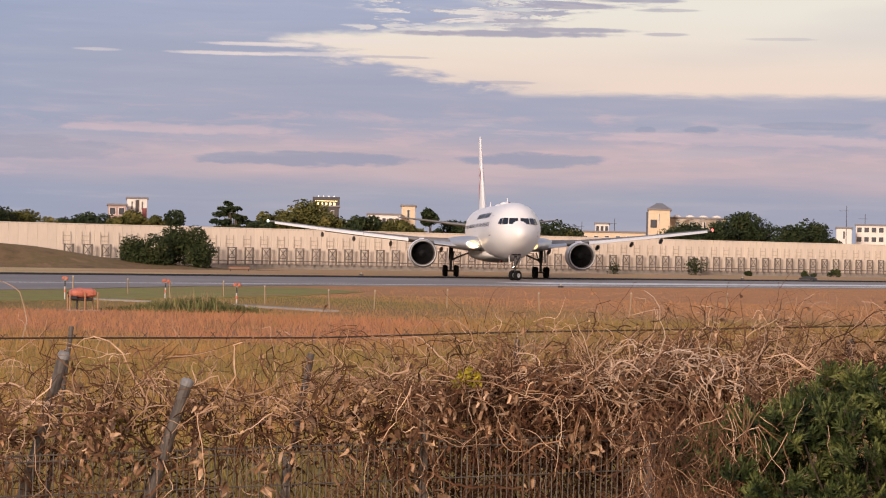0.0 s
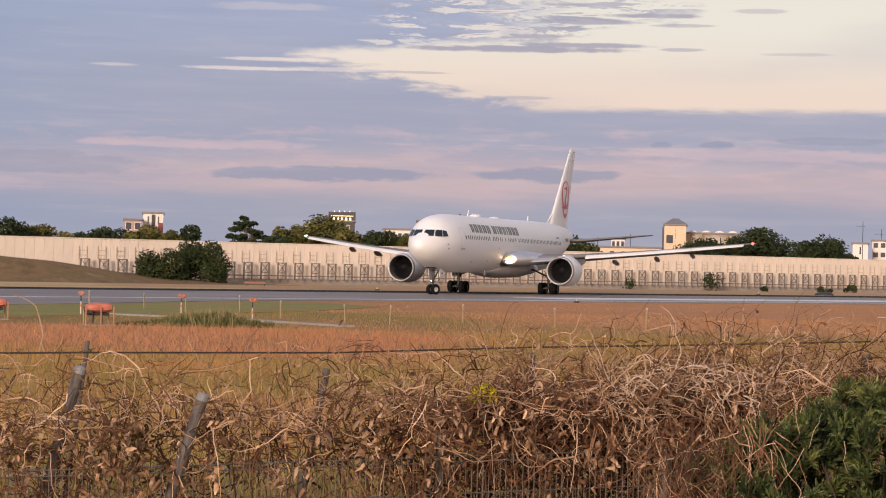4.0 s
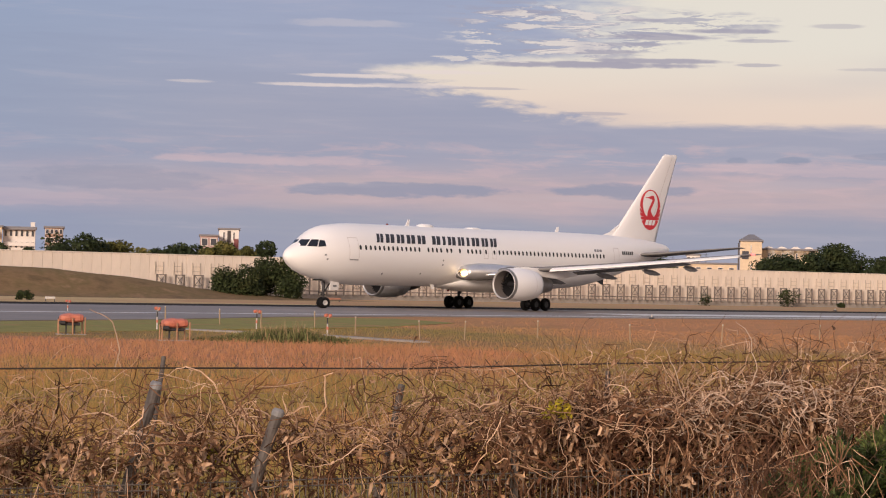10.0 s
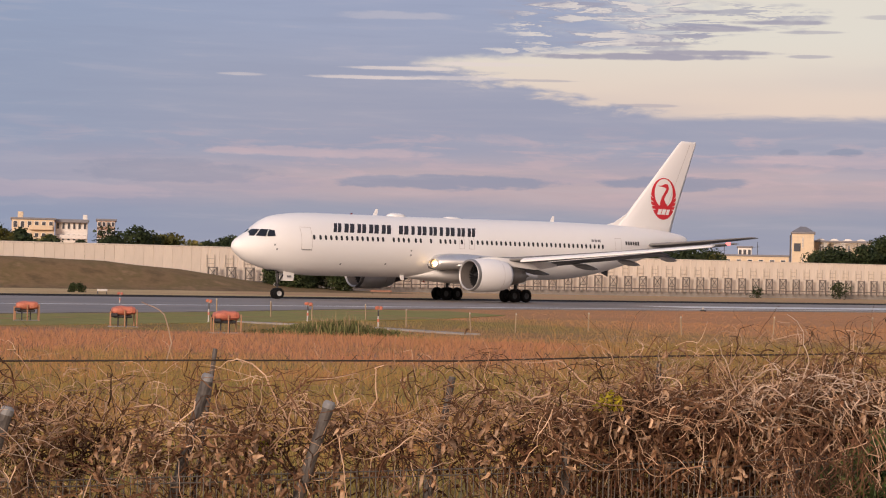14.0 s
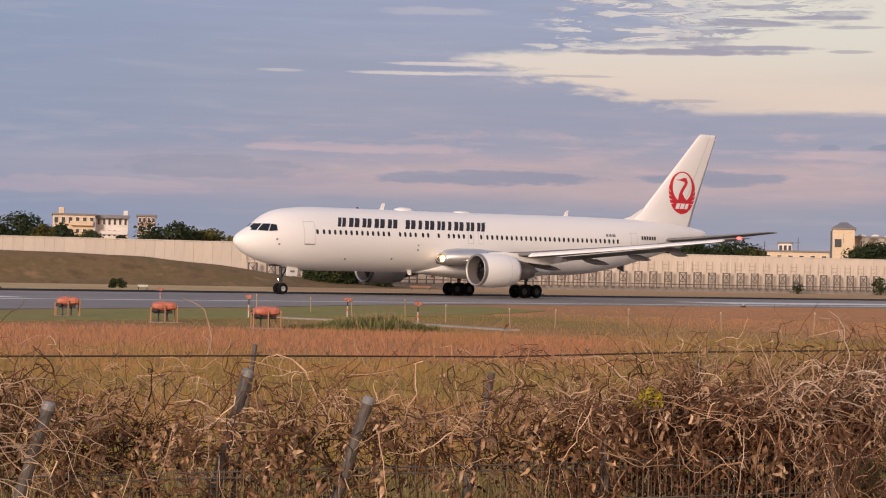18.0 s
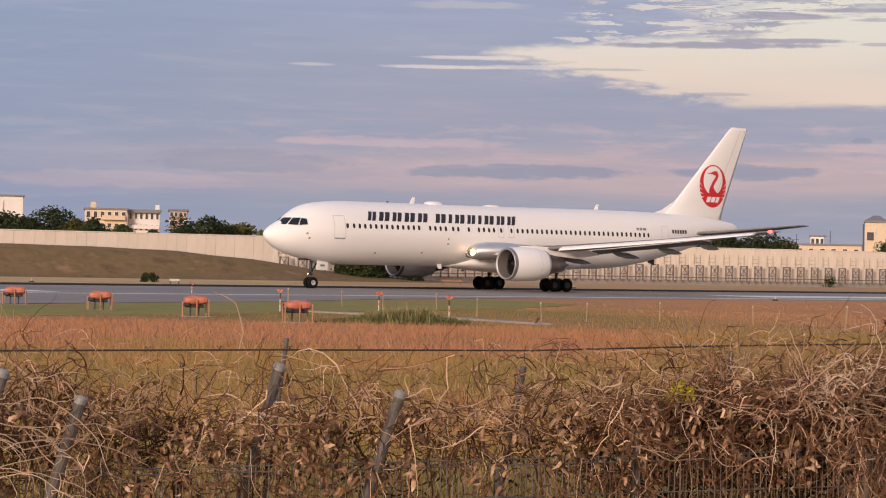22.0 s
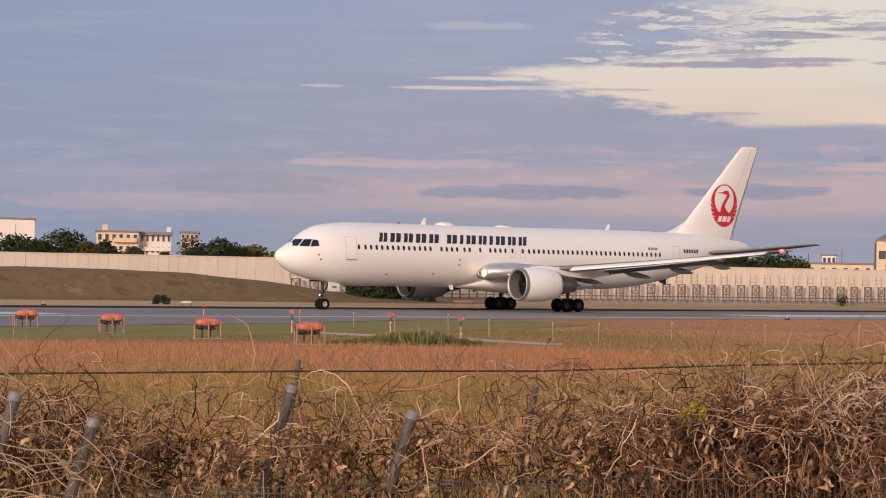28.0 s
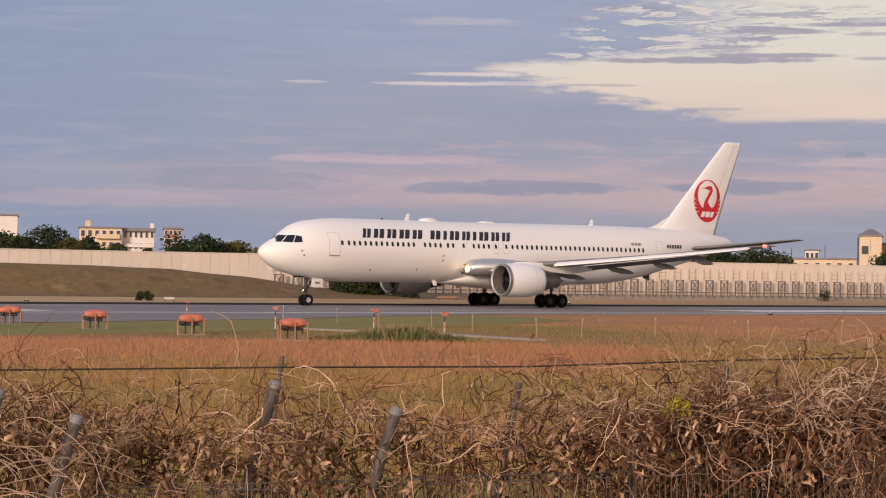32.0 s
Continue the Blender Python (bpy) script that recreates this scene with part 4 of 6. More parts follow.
    for x, z in ((2.9, 4.42), (3.1, 4.05), (9.6, 2.95), (14.4, 3.05), (16.9, 4.25), (16.9, 3.85), (24.6, 6.35)):
        part("service_port", patch(x, x + 0.16, z, z + 0.14, -1, 0.014), GREYINK, fus)
    # aerials and domes on the roof
    for x, hgt in ((14.6, 0.55), (35.5, 0.5)):
        part("blade_aerial", loft([[Vector((x - 18 + a, -0.03, z)), Vector((x - 18 + a + c, -0.03, z)), Vector((x - 18 + a + c, 0.03, z)), Vector((x - 18 + a, 0.03, z))] for a, c, z in ((0, 0.5, hull(x)[1] - 0.06), (0.35, 0.22, hull(x)[1] + hgt))]), PAINT, fus)
    for x, l, w, hgt in ((17.2, 2.0, 0.55, 0.30), (23.6, 1.9, 0.5, 0.16)):
        bm = turned([(-l / 2, 0.02), (-l * 0.42, 0.6), (-l * 0.2, 0.95), (l * 0.2, 0.95), (l * 0.42, 0.6), (l / 2, 0.02)], "x", 16)
        bmesh.ops.scale(bm, vec=(1, w, hgt), verts=bm.verts)
        bmesh.ops.translate(bm, vec=(x - 18, 0, hull(x)[1] - 0.02), verts=bm.verts)
        part("roof_dome", bm, PAINT, fus, smooth=True)
    for x, z in ((12.3, hull(12.3)[1] + 0.04), (20.5, 1.70)):
        part("beacon", turned([(-0.10, 0.12), (0.0, 0.11), (0.08, 0.05)], "z", 12, (x - 18, 0, z), True), BEACON, fus, "unlit red anti-collision beacon")
    part("drain_mast", loft([[Vector((x - 18 + a, -1.05, z)), Vector((x - 18 + a + c, -1.05, z)), Vector((x - 18 + a + c, -0.98, z)), Vector((x - 18 + a, -0.98, z))] for a, c, z, x in ((0, 0.45, 2.2, 16.9), (0.2, 0.32, 1.78, 16.9))]), PAINT, fus, "white drain mast under the belly")
    part("tail_skid", loft([[Vector((x - 18, -0.06, z0)), Vector((x - 18, 0.06, z0)), Vector((x - 18, 0.06, z1)), Vector((x - 18, -0.06, z1))] for x, z0, z1 in ((42.3, 2.75, 3.1), (43.1, 2.45, 3.2))]), DARKMETAL, fus)
    nose = build_gear(root)
    return root, nose


AIRLINER, NOSE_GEAR = build_airliner()
TAXI = [(0, 5.99, 217.34, 93.23), (1, 5.19, 215.50, 87.59), (2, 4.17, 213.66, 82.23), (3, 3.08, 211.54, 77.50), (6, -1.59, 204.36, 63.62), (7, -3.32, 202.03, 59.76),
        (8, -5.24, 199.77, 56.22), (9, -7.22, 197.63, 53.06), (10, -9.23, 195.76, 50.45), (11, -11.14, 194.20, 48.11), (12, -12.91, 192.95, 46.33), (13, -14.52, 191.95, 45.09),
        (14, -15.88, 191.04, 44.07), (15.5, -17.25, 189.75, 43.40), (17, -18.06, 188.78, 43.14), (18, -18.40, 188.31, 43.13), (19, -18.48, 188.19, 43.12), (32, -18.48, 188.19, 43.12)]


def motions():
    """The airliner rolls along its turn, its wheels roll, its nose wheels steer."""
    walk(AIRLINER, [(t, pose(x, y, 0.045, 0, 0, h)) for t, x, y, h in TAXI])
    rows, steer, dist = [], [], 0.0
    step = 0.25
    prev = None
    for i in range(int(SECONDS / step) + 1):
        t = i * step
        x, y, h = lerp_table(TAXI, t)
        if prev:
            dist += math.hypot(x - prev[0], y - prev[1])
        rows.append((t, dist))
        if i % 4 == 0:
            a, b = lerp_table(TAXI, max(t - 0.5, 0)), lerp_table(TAXI, min(t + 0.5, SECONDS))
            v = math.hypot(b[0] - a[0], b[1] - a[1])
            turn = radians(a[2] - b[2])
            ang = math.degrees(math.atan2(22.5 * turn, max(v, 1e-3))) if v > 0.25 else 2.0
            steer.append((t, min(ang, 50.0)))
        prev = (x, y)
    for ob, r in WHEELS:
        x, y, z = ob.matrix_basis.translation
        walk(ob, [(t, pose(x, y, z, 0, -math.degrees(d / r) % 360, 0)) for t, d in rows])
    x, y, z = NOSE_GEAR.matrix_basis.translation
    walk(NOSE_GEAR, [(t, pose(x, y, z, 0, 0, -a)) for t, a in steer])

# ---- on the airfield ----
def far(az, el, dist):
    """A place by its bearing and height angle from the eye, in degrees, and its distance."""
    return Vector((EYE[0] + dist * math.sin(radians(az)), EYE[1] + dist * math.cos(radians(az)), EYE[2] + dist * math.tan(radians(el))))


def build_light_unit():
    """A slope indicator: an orange box with a rounded lid, open at the front, on four legs."""
    root = thing("approach_light_unit", Matrix(), "orange approach slope light box on thin legs in the grass", "airfield light", "approach light units")
    rings = []
    for k, (x, hw, zt, zb) in enumerate(((-0.50, 0.22, 0.70, 0.58), (-0.46, 0.33, 0.80, 0.53), (-0.32, 0.38, 0.86, 0.51), (-0.10, 0.40, 0.89, 0.50), (0.12, 0.40, 0.87, 0.50), (0.32, 0.39, 0.88, 0.51), (0.46, 0.36, 0.84, 0.53), (0.51, 0.28, 0.76, 0.58))):
        ring = []
        for i in range(16):
            w = 2 * math.pi * i / 16
            c, q = math.cos(w), math.sin(w)
            lump = 1 + 0.10 * noise.noise((x * 4, c * 2, q * 2))
            ring.append(Vector((x, hw * lump * math.copysign(abs(c) ** 0.6, c), (zt + zb) / 2 + (zt - zb) / 2 * lump * math.copysign(abs(q) ** 0.7, q))))
        rings.append(ring)
    part("housing", loft(rings), ORANGE, root, "orange rounded weather-beaten housing")
    # dark block that puts the shade under the housing into colour
    part("underside", box(0.78, 0.60, 0.12, (-0.04, 0, 0.44), 0.03), DARKMETAL, root, "dark block for the shade under the housing")
    # added dark block at the lower left of the housing
    part("hood", box(0.30, 0.30, 0.14, (-0.42, -0.28, 0.50), 0.03), DARKMETAL, root, "dark block at the lower left")
    part("stand_post", box(0.06, 0.06, 0.5, (-0.22, -0.1, 0.2), 0.01), DARKMETAL, root, "dark stand post")
    part("stand_post", box(0.06, 0.06, 0.45, (0.16, 0.1, 0.2), 0.01), DARKMETAL, root, "dark stand post")
    part("lens", box(0.9, 0.05, 0.2, (-0.05, 0.42, 0.60), 0.01), BLACKLENS, root)
    for x, y, top in ((-0.56, -0.40, 0.66), (0.54, -0.40, 0.74), (0.02, -0.46, 0.70), (0.50, 0.38, 0.66), (-0.50, 0.38, 0.62)):
        part("leg", turned([(-0.1, 0.028), (top, 0.028)], "z", 8, (x, y, 0), True), LEGPAINT, root, "faded orange leg")
    part("foot_pad", box(1.2, 0.9, 0.04, (0, 0, 0.0), 0.01), CONCRETE, root)
    return root


LEGPAINT = mat("faded_orange_leg_paint", (0.42, 0.22, 0.12), 0.7, var=0.3, scale=5)
unit = build_light_unit()
for i, (x, y) in enumerate(((-31.1, 104.9), (-25.0, 97.6), (-19.3, 91.4), (-14.1, 86.2))):
    m = pose(x, y, 0.0, 0, 0, 12 + 3 * i)
    if i == 0:
        unit.matrix_basis = m
    else:
        copy_thing(unit, m)


def build_marker(h, plate, label):
    root = thing("marker_post", Matrix(), label, "marker", "airfield marker posts")
    part("pole", turned([(-0.1, 0.036), (h * 0.55, 0.036)], "z", 8, (0, 0, 0), True), WHITEPOLE, root, "dull white painted pole")
    part("neck", turned([(h * 0.55, 0.034), (h - 0.16, 0.030)], "z", 8, (0, 0, 0), True), DARKMETAL, root, "dark upper pole")
    part("collar", turned([(h * 0.30, 0.05), (h * 0.30 + 0.14, 0.05)], "z", 8, (0, 0, 0), True), ORANGE, root)
    part("head", join(box(plate * 0.62, 0.12, 0.15, (-plate * 0.24, 0, h - 0.10), 0.03, Matrix.Rotation(radians(-14), 4, "Y")),
                      box(plate * 0.42, 0.20, 0.17, (plate * 0.34, -0.04, h - 0.12), 0.03, Matrix.Rotation(radians(24), 4, "Y"))), ORANGE, root, "orange twin lamp head")
    part("socket", turned([(h - 0.22, 0.06), (h - 0.12, 0.05), (h - 0.02, 0.03)], "z", 8, (0.02, 0, 0), True), CONCRETE, root)
    return root


for x, y, h, w in ((-17.6, 102.6, 1.1, 0.26), (-30.85, 144.9, 0.8, 0.32), (-13.6, 108.0, 0.98, 0.34), (-9.05, 97.0, 1.05, 0.28)):
    build_marker(h, w, "white pole with an orange lamp head in the grass").matrix_basis = pose(x, y, 0, 0, random.uniform(-2, 2), random.uniform(0, 40))

CREAMTIP = mat("cream_stake_tip", (0.5, 0.42, 0.32), 0.8, var=0.2)
stake = thing("marker_stake", pose(-20.4, 121.5, 0), "thin pale wooden marker stake in the dry grass", "stake", "marker stakes")
part("shaft", box(0.065, 0.05, 0.82, (0, 0, 0.36), 0.01), PALESTAKE, stake)
part("tip", box(0.07, 0.055, 0.08, (0, 0, 0.80), 0.01), CREAMTIP, stake)
for x, y in ((-16.66, 116.7), (-13.76, 111.0), (-11.4, 115.0), (-8.25, 102.4), (-4.93, 96.6), (-3.0, 97.4), (0.24, 103.0), (4.4, 99.0), (8.9, 104.0), (14.0, 108.0)):
    copy_thing(stake, pose(x, y, 0, random.uniform(-3, 3), random.uniform(-4, 4), random.uniform(0, 90)))


def build_edge_light(x, y, big):
    root = thing("runway_edge_light", pose(x, y, 0.04), "low runway edge lamp on a round base", "airfield light", "runway edge lights")
    part("base", turned([(-0.05, 0.22 * big), (0.06, 0.22 * big), (0.1, 0.1 * big)], "z", 14, (0, 0, 0), True), DARKMETAL, root)
    part("lens", turned([(0.1, 0.07 * big), (0.22 * big, 0.07 * big), (0.28 * big, 0.03)], "z", 12, (0, 0, 0), True), WHITEPOLE, root)


for a in (8.0, 68.0):
    build_edge_light(*rw(a, 32.0)[:2], 1.0)
for a, c in ((-62, 36), (-30, -17), (30, -17), (90, -17)):
    build_edge_light(*rw(a, c)[:2], 1.0)


def build_board(x, y, w, h, turn, material, label):
    root = thing("airfield_board", pose(x, y, 0.02, 0, 0, turn), label, "sign board")
    part("board", box(w, 0.08, h, (0, 0, 0.25 + h / 2), 0.02), material, root)
    for sx in (-0.42, 0.42):
        part("leg", box(0.07, 0.07, 0.4, (sx * w, 0, 0.12), 0.01), DARKMETAL, root)


build_board(-21.8, 236.0, 2.3, 0.22, 8, mat("faded_red_board", (0.30, 0.15, 0.10), 0.8, var=0.4), "low faded red board beyond the runway")
build_board(-41.6, 188.1, 0.9, 0.2, 5, WHITEPOLE, "small white board beyond the runway")
dsc = thing("drain_cover", pose(45.3, 272.5, 0.02), "low dark equipment dome beyond the runway", "cover")
part("dome", turned([(0, 1.2), (0.2, 1.1), (0.34, 0.7), (0.40, 0.1)], "z", 16, (0, 0, 0), True), DARKMETAL, dsc, smooth=True)

# ---- shrubs and trees ----
BARK = mat("grey_brown_bark", (0.10, 0.075, 0.055), 0.9, var=0.4, scale=3)
LEAF_DARK = two_tone("dark_evergreen_leaves", [(0.3, (0.018, 0.030, 0.012)), (0.55, (0.030, 0.042, 0.016)), (0.75, (0.056, 0.064, 0.024))], 0.7, 0.35, 4, fine=3.0, per=0.6, bump=0)
LEAF_OLIVE = two_tone("yellowing_tree_leaves", [(0.3, (0.055, 0.062, 0.018)), (0.55, (0.105, 0.100, 0.028)), (0.75, (0.17, 0.135, 0.04))], 0.7, 0.3, 4, fine=3.0, per=0.6, bump=0)
LEAF_SHRUB = two_tone("green_shrub_leaves", [(0.3, (0.018, 0.026, 0.010)), (0.55, (0.036, 0.049, 0.017)), (0.75, (0.085, 0.085, 0.032))], 0.7, 0.6, 4, fine=3.0, per=0.7, bump=0)
HAZEHILL = two_tone("hazy_far_hill", [(0.3, (0.16, 0.19, 0.22)), (0.7, (0.22, 0.24, 0.26))], 1.0, 0.02, 4, fine=0.2, bump=0)


def crown(rng, clumps, leaf, n, flat=1.0):
    """Many small leaves on uneven clumps: rows of (x, y, z, radius)."""
    verts, faces = [], []
    tot = sum(c[3] ** 2 for c in clumps)
    for cx, cy, cz, r in clumps:
        for _ in range(max(12, int(n * r * r / tot))):
            d = Vector((rng.gauss(0, 1), rng.gauss(0, 1), rng.gauss(0.15, 1))).normalized()
            rr = r * rng.uniform(0.55, 1.12)
            p = Vector((cx, cy, cz)) + Vector((d.x * rr, d.y * rr, d.z * rr * flat))
            u = Vector((rng.gauss(0, 1), rng.gauss(0, 1), rng.gauss(0, 0.6))).normalized()
            w = u.cross((d + Vector((rng.gauss(0, .5), rng.gauss(0, .5), rng.gauss(0, .5)))).normalized())
            s = leaf * rng.uniform(0.6, 1.5)
            a = len(verts)
            bend = d * s * 0.3
            verts += [p - u * s, p + w * s * 0.55 + bend, p + u * s, p - w * s * 0.55 + bend]
            faces.append((a, a + 1, a + 2, a + 3))
    return verts, faces


def build_tree(x, y, h, spread, leafmat, seed, label, low=0.35, pine=False, leaf=0.32, n=2200, z0=0.0):
    rng = random.Random(seed)
    root = thing("tree", pose(x, y, z0), label, "tree", "trees behind the barrier")
    trunk = [tube([(0, 0, -0.2), (0.1, 0.05, h * 0.35), (0.0, 0.15, h * 0.85)], 0.03 * h, 8, 0.3)]
    clumps = []
    if pine:
        for k in range(7):
            f = k / 6
            z = h * (0.42 + 0.54 * f)
            for q in (-1.0, -0.62, -0.25, 0.2, 0.55, 0.85, 1.15):
                reach = spread * 0.5 * (1.04 - f) ** 0.9 * rng.uniform(0.75, 1.1)
                if rng.random() < 0.08:
                    continue
                clumps.append((q * reach - 1.2 * f, rng.uniform(-0.6, 0.6) * reach, z + rng.uniform(-0.25, 0.25) - abs(q) * 0.55 * (1 - f), rng.uniform(0.60, 1.05) * (1.1 - 0.5 * f)))
    else:
        cnt = max(12, int(spread * 3.4))
        for k in range(cnt):
            a = rng.uniform(-1, 1)
            top = math.sqrt(max(0.05, 1 - a * a))
            z = h * (low + (1 - low) * rng.uniform(0.1, 1.0) * top * rng.uniform(0.75, 1.0))
            r = rng.uniform(0.16, 0.30) * min(h, spread)
            z = min(z, h - r * 0.8)
            clumps.append((a * spread * 0.5, rng.uniform(-0.4, 0.4) * spread, z, r))
    for cx, cy, cz, r in clumps[::2]:
        trunk.append(tube([(0, 0, h * 0.3), (cx * 0.5, cy * 0.5, (h * 0.3 + cz) / 2 + 0.3), (cx, cy, cz)], 0.012 * h, 5, 0.3))
    part("trunk", join(*trunk), BARK, root, "grey-brown trunk with limbs")
    part("crown", crown(rng, clumps, leaf, n, 0.8 if not pine else 0.45), leafmat, root, "dense leafy crown")
    return root


def tree_at(az, el, width, dist, leafmat, seed, label, **kw):
    p = far(az, el, dist)
    build_tree(p.x, p.y, p.z, width / 57.3 * dist, leafmat, seed, label, **kw)


EV = "dark evergreen tree with a rounded crown behind the barrier"
OL = "olive tree with yellowing leaves behind the barrier"
for i, (az, el, w, d, mt) in enumerate((
        (-16.9, 1.00, 1.3, 330, LEAF_DARK), (-15.65, 1.17, 1.5, 330, LEAF_DARK), (-14.6, 0.90, 1.1, 325, LEAF_DARK), (-13.9, 0.72, 0.9, 320, LEAF_OLIVE), (-13.05, 0.80, 0.5, 320, LEAF_DARK),
        (-11.9, 0.98, 1.5, 322, LEAF_DARK), (-11.1, 0.92, 1.1, 330, LEAF_OLIVE), (-9.2, 0.80, 1.3, 340, LEAF_DARK), (-8.3, 0.72, 0.9, 330, LEAF_OLIVE), (-7.5, 0.78, 0.8, 330, LEAF_OLIVE), (-6.9, 0.90, 0.9, 325, LEAF_DARK),
        (-4.35, 0.98, 1.1, 335, LEAF_OLIVE), (-3.6, 1.24, 1.5, 340, LEAF_OLIVE), (-2.75, 1.08, 1.1, 335, LEAF_OLIVE), (-2.1, 0.86, 1.0, 330, LEAF_DARK), (-1.2, 0.78, 0.9, 330, LEAF_OLIVE), (-0.36, 1.10, 0.7, 345, LEAF_DARK),
        (0.5, 0.80, 1.2, 350, LEAF_DARK), (1.7, 0.82, 1.4, 350, LEAF_DARK), (2.85, 0.84, 1.4, 350, LEAF_DARK),
        (6.45, 0.86, 1.5, 375, LEAF_DARK), (7.1, 0.92, 1.0, 375, LEAF_DARK), (7.75, 1.16, 1.0, 385, LEAF_DARK), (8.4, 1.0, 1.2, 385, LEAF_DARK), (9.45, 1.00, 1.2, 385, LEAF_DARK), (8.9, 0.85, 1.0, 380, LEAF_DARK))):
    tree_at(az, el, w, d, mt, 100 + i, OL if mt is LEAF_OLIVE else EV, low=0.25, n=5600, leaf=0.30)
for i, (az, el, w) in enumerate(((-10.2, 0.66, 1.2), (-9.6, 0.70, 0.9), (-8.7, 0.66, 1.0), (-7.3, 0.70, 0.9), (-6.3, 0.66, 1.0), (-4.6, 0.74, 1.0), (-3.9, 0.85, 1.2), (-2.9, 0.85, 1.2), (-1.6, 0.72, 1.1), (-0.8, 0.74, 0.8),
                                     (1.1, 0.72, 1.2), (2.3, 0.74, 1.2), (3.3, 0.66, 0.8), (6.0, 0.76, 1.0), (6.9, 0.84, 1.0), (9.0, 0.78, 1.0), (9.8, 0.74, 0.7), (-16.2, 0.86, 1.0), (-15.0, 0.84, 1.0), (-14.0, 0.70, 1.0), (-12.4, 0.78, 0.9))):
    tree_at(az, el, w, 318 + 4 * (az + 10), LEAF_DARK if i % 3 else LEAF_OLIVE, 300 + i, "low leafy tree close behind the barrier", low=0.2, n=4200, leaf=0.30)
tree_at(-7.95, 0.86, 0.8, 350, LEAF_OLIVE, 79, OL, n=2600, leaf=0.4)
tree_at(-5.42, 1.20, 1.7, 340, LEAF_DARK, 77, "dark pine with tiered branches behind the barrier", pine=True, n=7000, leaf=0.24)
tree_at(-5.0, 0.72, 1.3, 330, LEAF_DARK, 78, EV, n=3000, leaf=0.42)


def build_shrub(x, y, h, w, seed, label, n=2600, depth=1.0, leaf=0.2, mt=None):
    rng = random.Random(seed)
    root = thing("shrub", pose(x, y, 0), label, "shrub", "shrubs along the barrier")
    clumps, stems = [], []
    for k in range(max(8, int(w * 2.2))):
        a = rng.uniform(-1, 1)
        top = h * (0.75 + 0.25 * math.cos(a * 1.4)) * rng.uniform(0.8, 1.0)
        r = rng.uniform(0.22, 0.36) * h
        z = rng.uniform(0.1, 1.0) * top
        z = max(r * 0.6, min(z, top - r * 0.8))
        clumps.append((a * w * 0.5 * 0.88, rng.uniform(-0.5, 0.5) * depth, z, r))
        stems.append(tube([(a * w * 0.3, 0, -0.1), (a * w * 0.42, 0.05, z * 0.6), (a * w * 0.45, 0, z)], 0.05, 5, 0.4))
    part("stem", join(*stems), BARK, root)
    part("foliage", crown(rng, clumps, leaf, n), mt or LEAF_SHRUB, root, "dense dark green foliage")


build_shrub(-33.2, 247.5, 4.35, 4.2, 1, "dark green shrub clipped low beside the grass bank", 7000, 1.4, 0.17)
build_shrub(-29.45, 250.5, 5.1, 4.7, 2, "broad dark green shrub in front of the barrier", 9000, 1.7, 0.17)
build_shrub(-45.9, 197.0, 0.95, 1.2, 3, "small low shrub beyond the runway", 900, 0.6, 0.10)
for az, d, h, w, sd in ((6.51, 309, 2.5, 2.4, 4), (4.38, 300, 1.8, 1.2, 5), (7.82, 316, 0.8, 1.1, 6), (9.35, 322, 1.0, 1.9, 7), (10.07, 328, 1.2, 2.6, 8)):
    p = far(az, 0, d)
    build_shrub(p.x, p.y - 3, h, w, sd, "small green shrub at the foot of the barrier", 260 if sd == 5 else 620, 0.8, 0.15)

# ---- buildings beyond ----
CREAM = mat("cream_rendered_wall", (0.68, 0.54, 0.38), 0.8, var=0.2, scale=0.3)
WHITEWALL = mat("white_rendered_wall", (0.74, 0.70, 0.66), 0.8, var=0.15, scale=0.3)
BROWNWALL = mat("brown_tiled_wall", (0.36, 0.23, 0.17), 0.8, var=0.3, scale=1.2)
GREYROOF = mat("grey_roof", (0.22, 0.21, 0.22), 0.8, var=0.2)
DARKGLASS = mat("dark_window_glass", (0.06, 0.065, 0.08), 0.15, var=0.1)
DARKCLAD = mat("dark_cladding", (0.06, 0.05, 0.05), 0.6, var=0.3)


def build_block(az0, az1, el, dist, wall, label, storeys=4, cols=5, roof=GREYROOF, depth=12.0, win=0.62, turn=0.0, rail=True):
    """A block whose front spans two bearings; each window is a piece with a frame."""
    a, b = far(az0, 0, dist), far(az1, 0, dist)
    w = (b - a).length
    h = far(az0, el, dist).z
    mid = (a + b) / 2
    ang = math.degrees(math.atan2(b.y - a.y, b.x - a.x)) + turn
    root = thing("building", pose(mid.x, mid.y, 0, 0, 0, ang), label, "building", "buildings beyond the barrier")
    part("wall", box(w, depth, h, (0, depth / 2, h / 2), 0.05), wall, root)
    part("roof", box(w + 0.5, depth + 0.5, 0.35, (0, depth / 2, h + 0.12), 0.05), roof, root)
    sh, sw = h / storeys, w / cols
    pane = frm = None
    for i in range(storeys):
        for k in range(cols):
            x, z = -w / 2 + sw * (k + 0.5), sh * (i + 0.55)
            if z < 3.5:
                continue
            m = pose(x, -0.04, z)
            if frm is None:
                frm = part("window", box(sw * win + 0.16, 0.10, sh * 0.5 + 0.16, (0, 0, 0), 0.02), WHITEWALL, root)
                frm.matrix_basis = m
                pane = part("pane", box(sw * win, 0.06, sh * 0.5, (0, -0.04, 0)), DARKGLASS, frm)
            else:
                f2 = share("window", frm.data, root, m)
                share("pane", pane.data, f2, Matrix())
    return root, w, h, depth


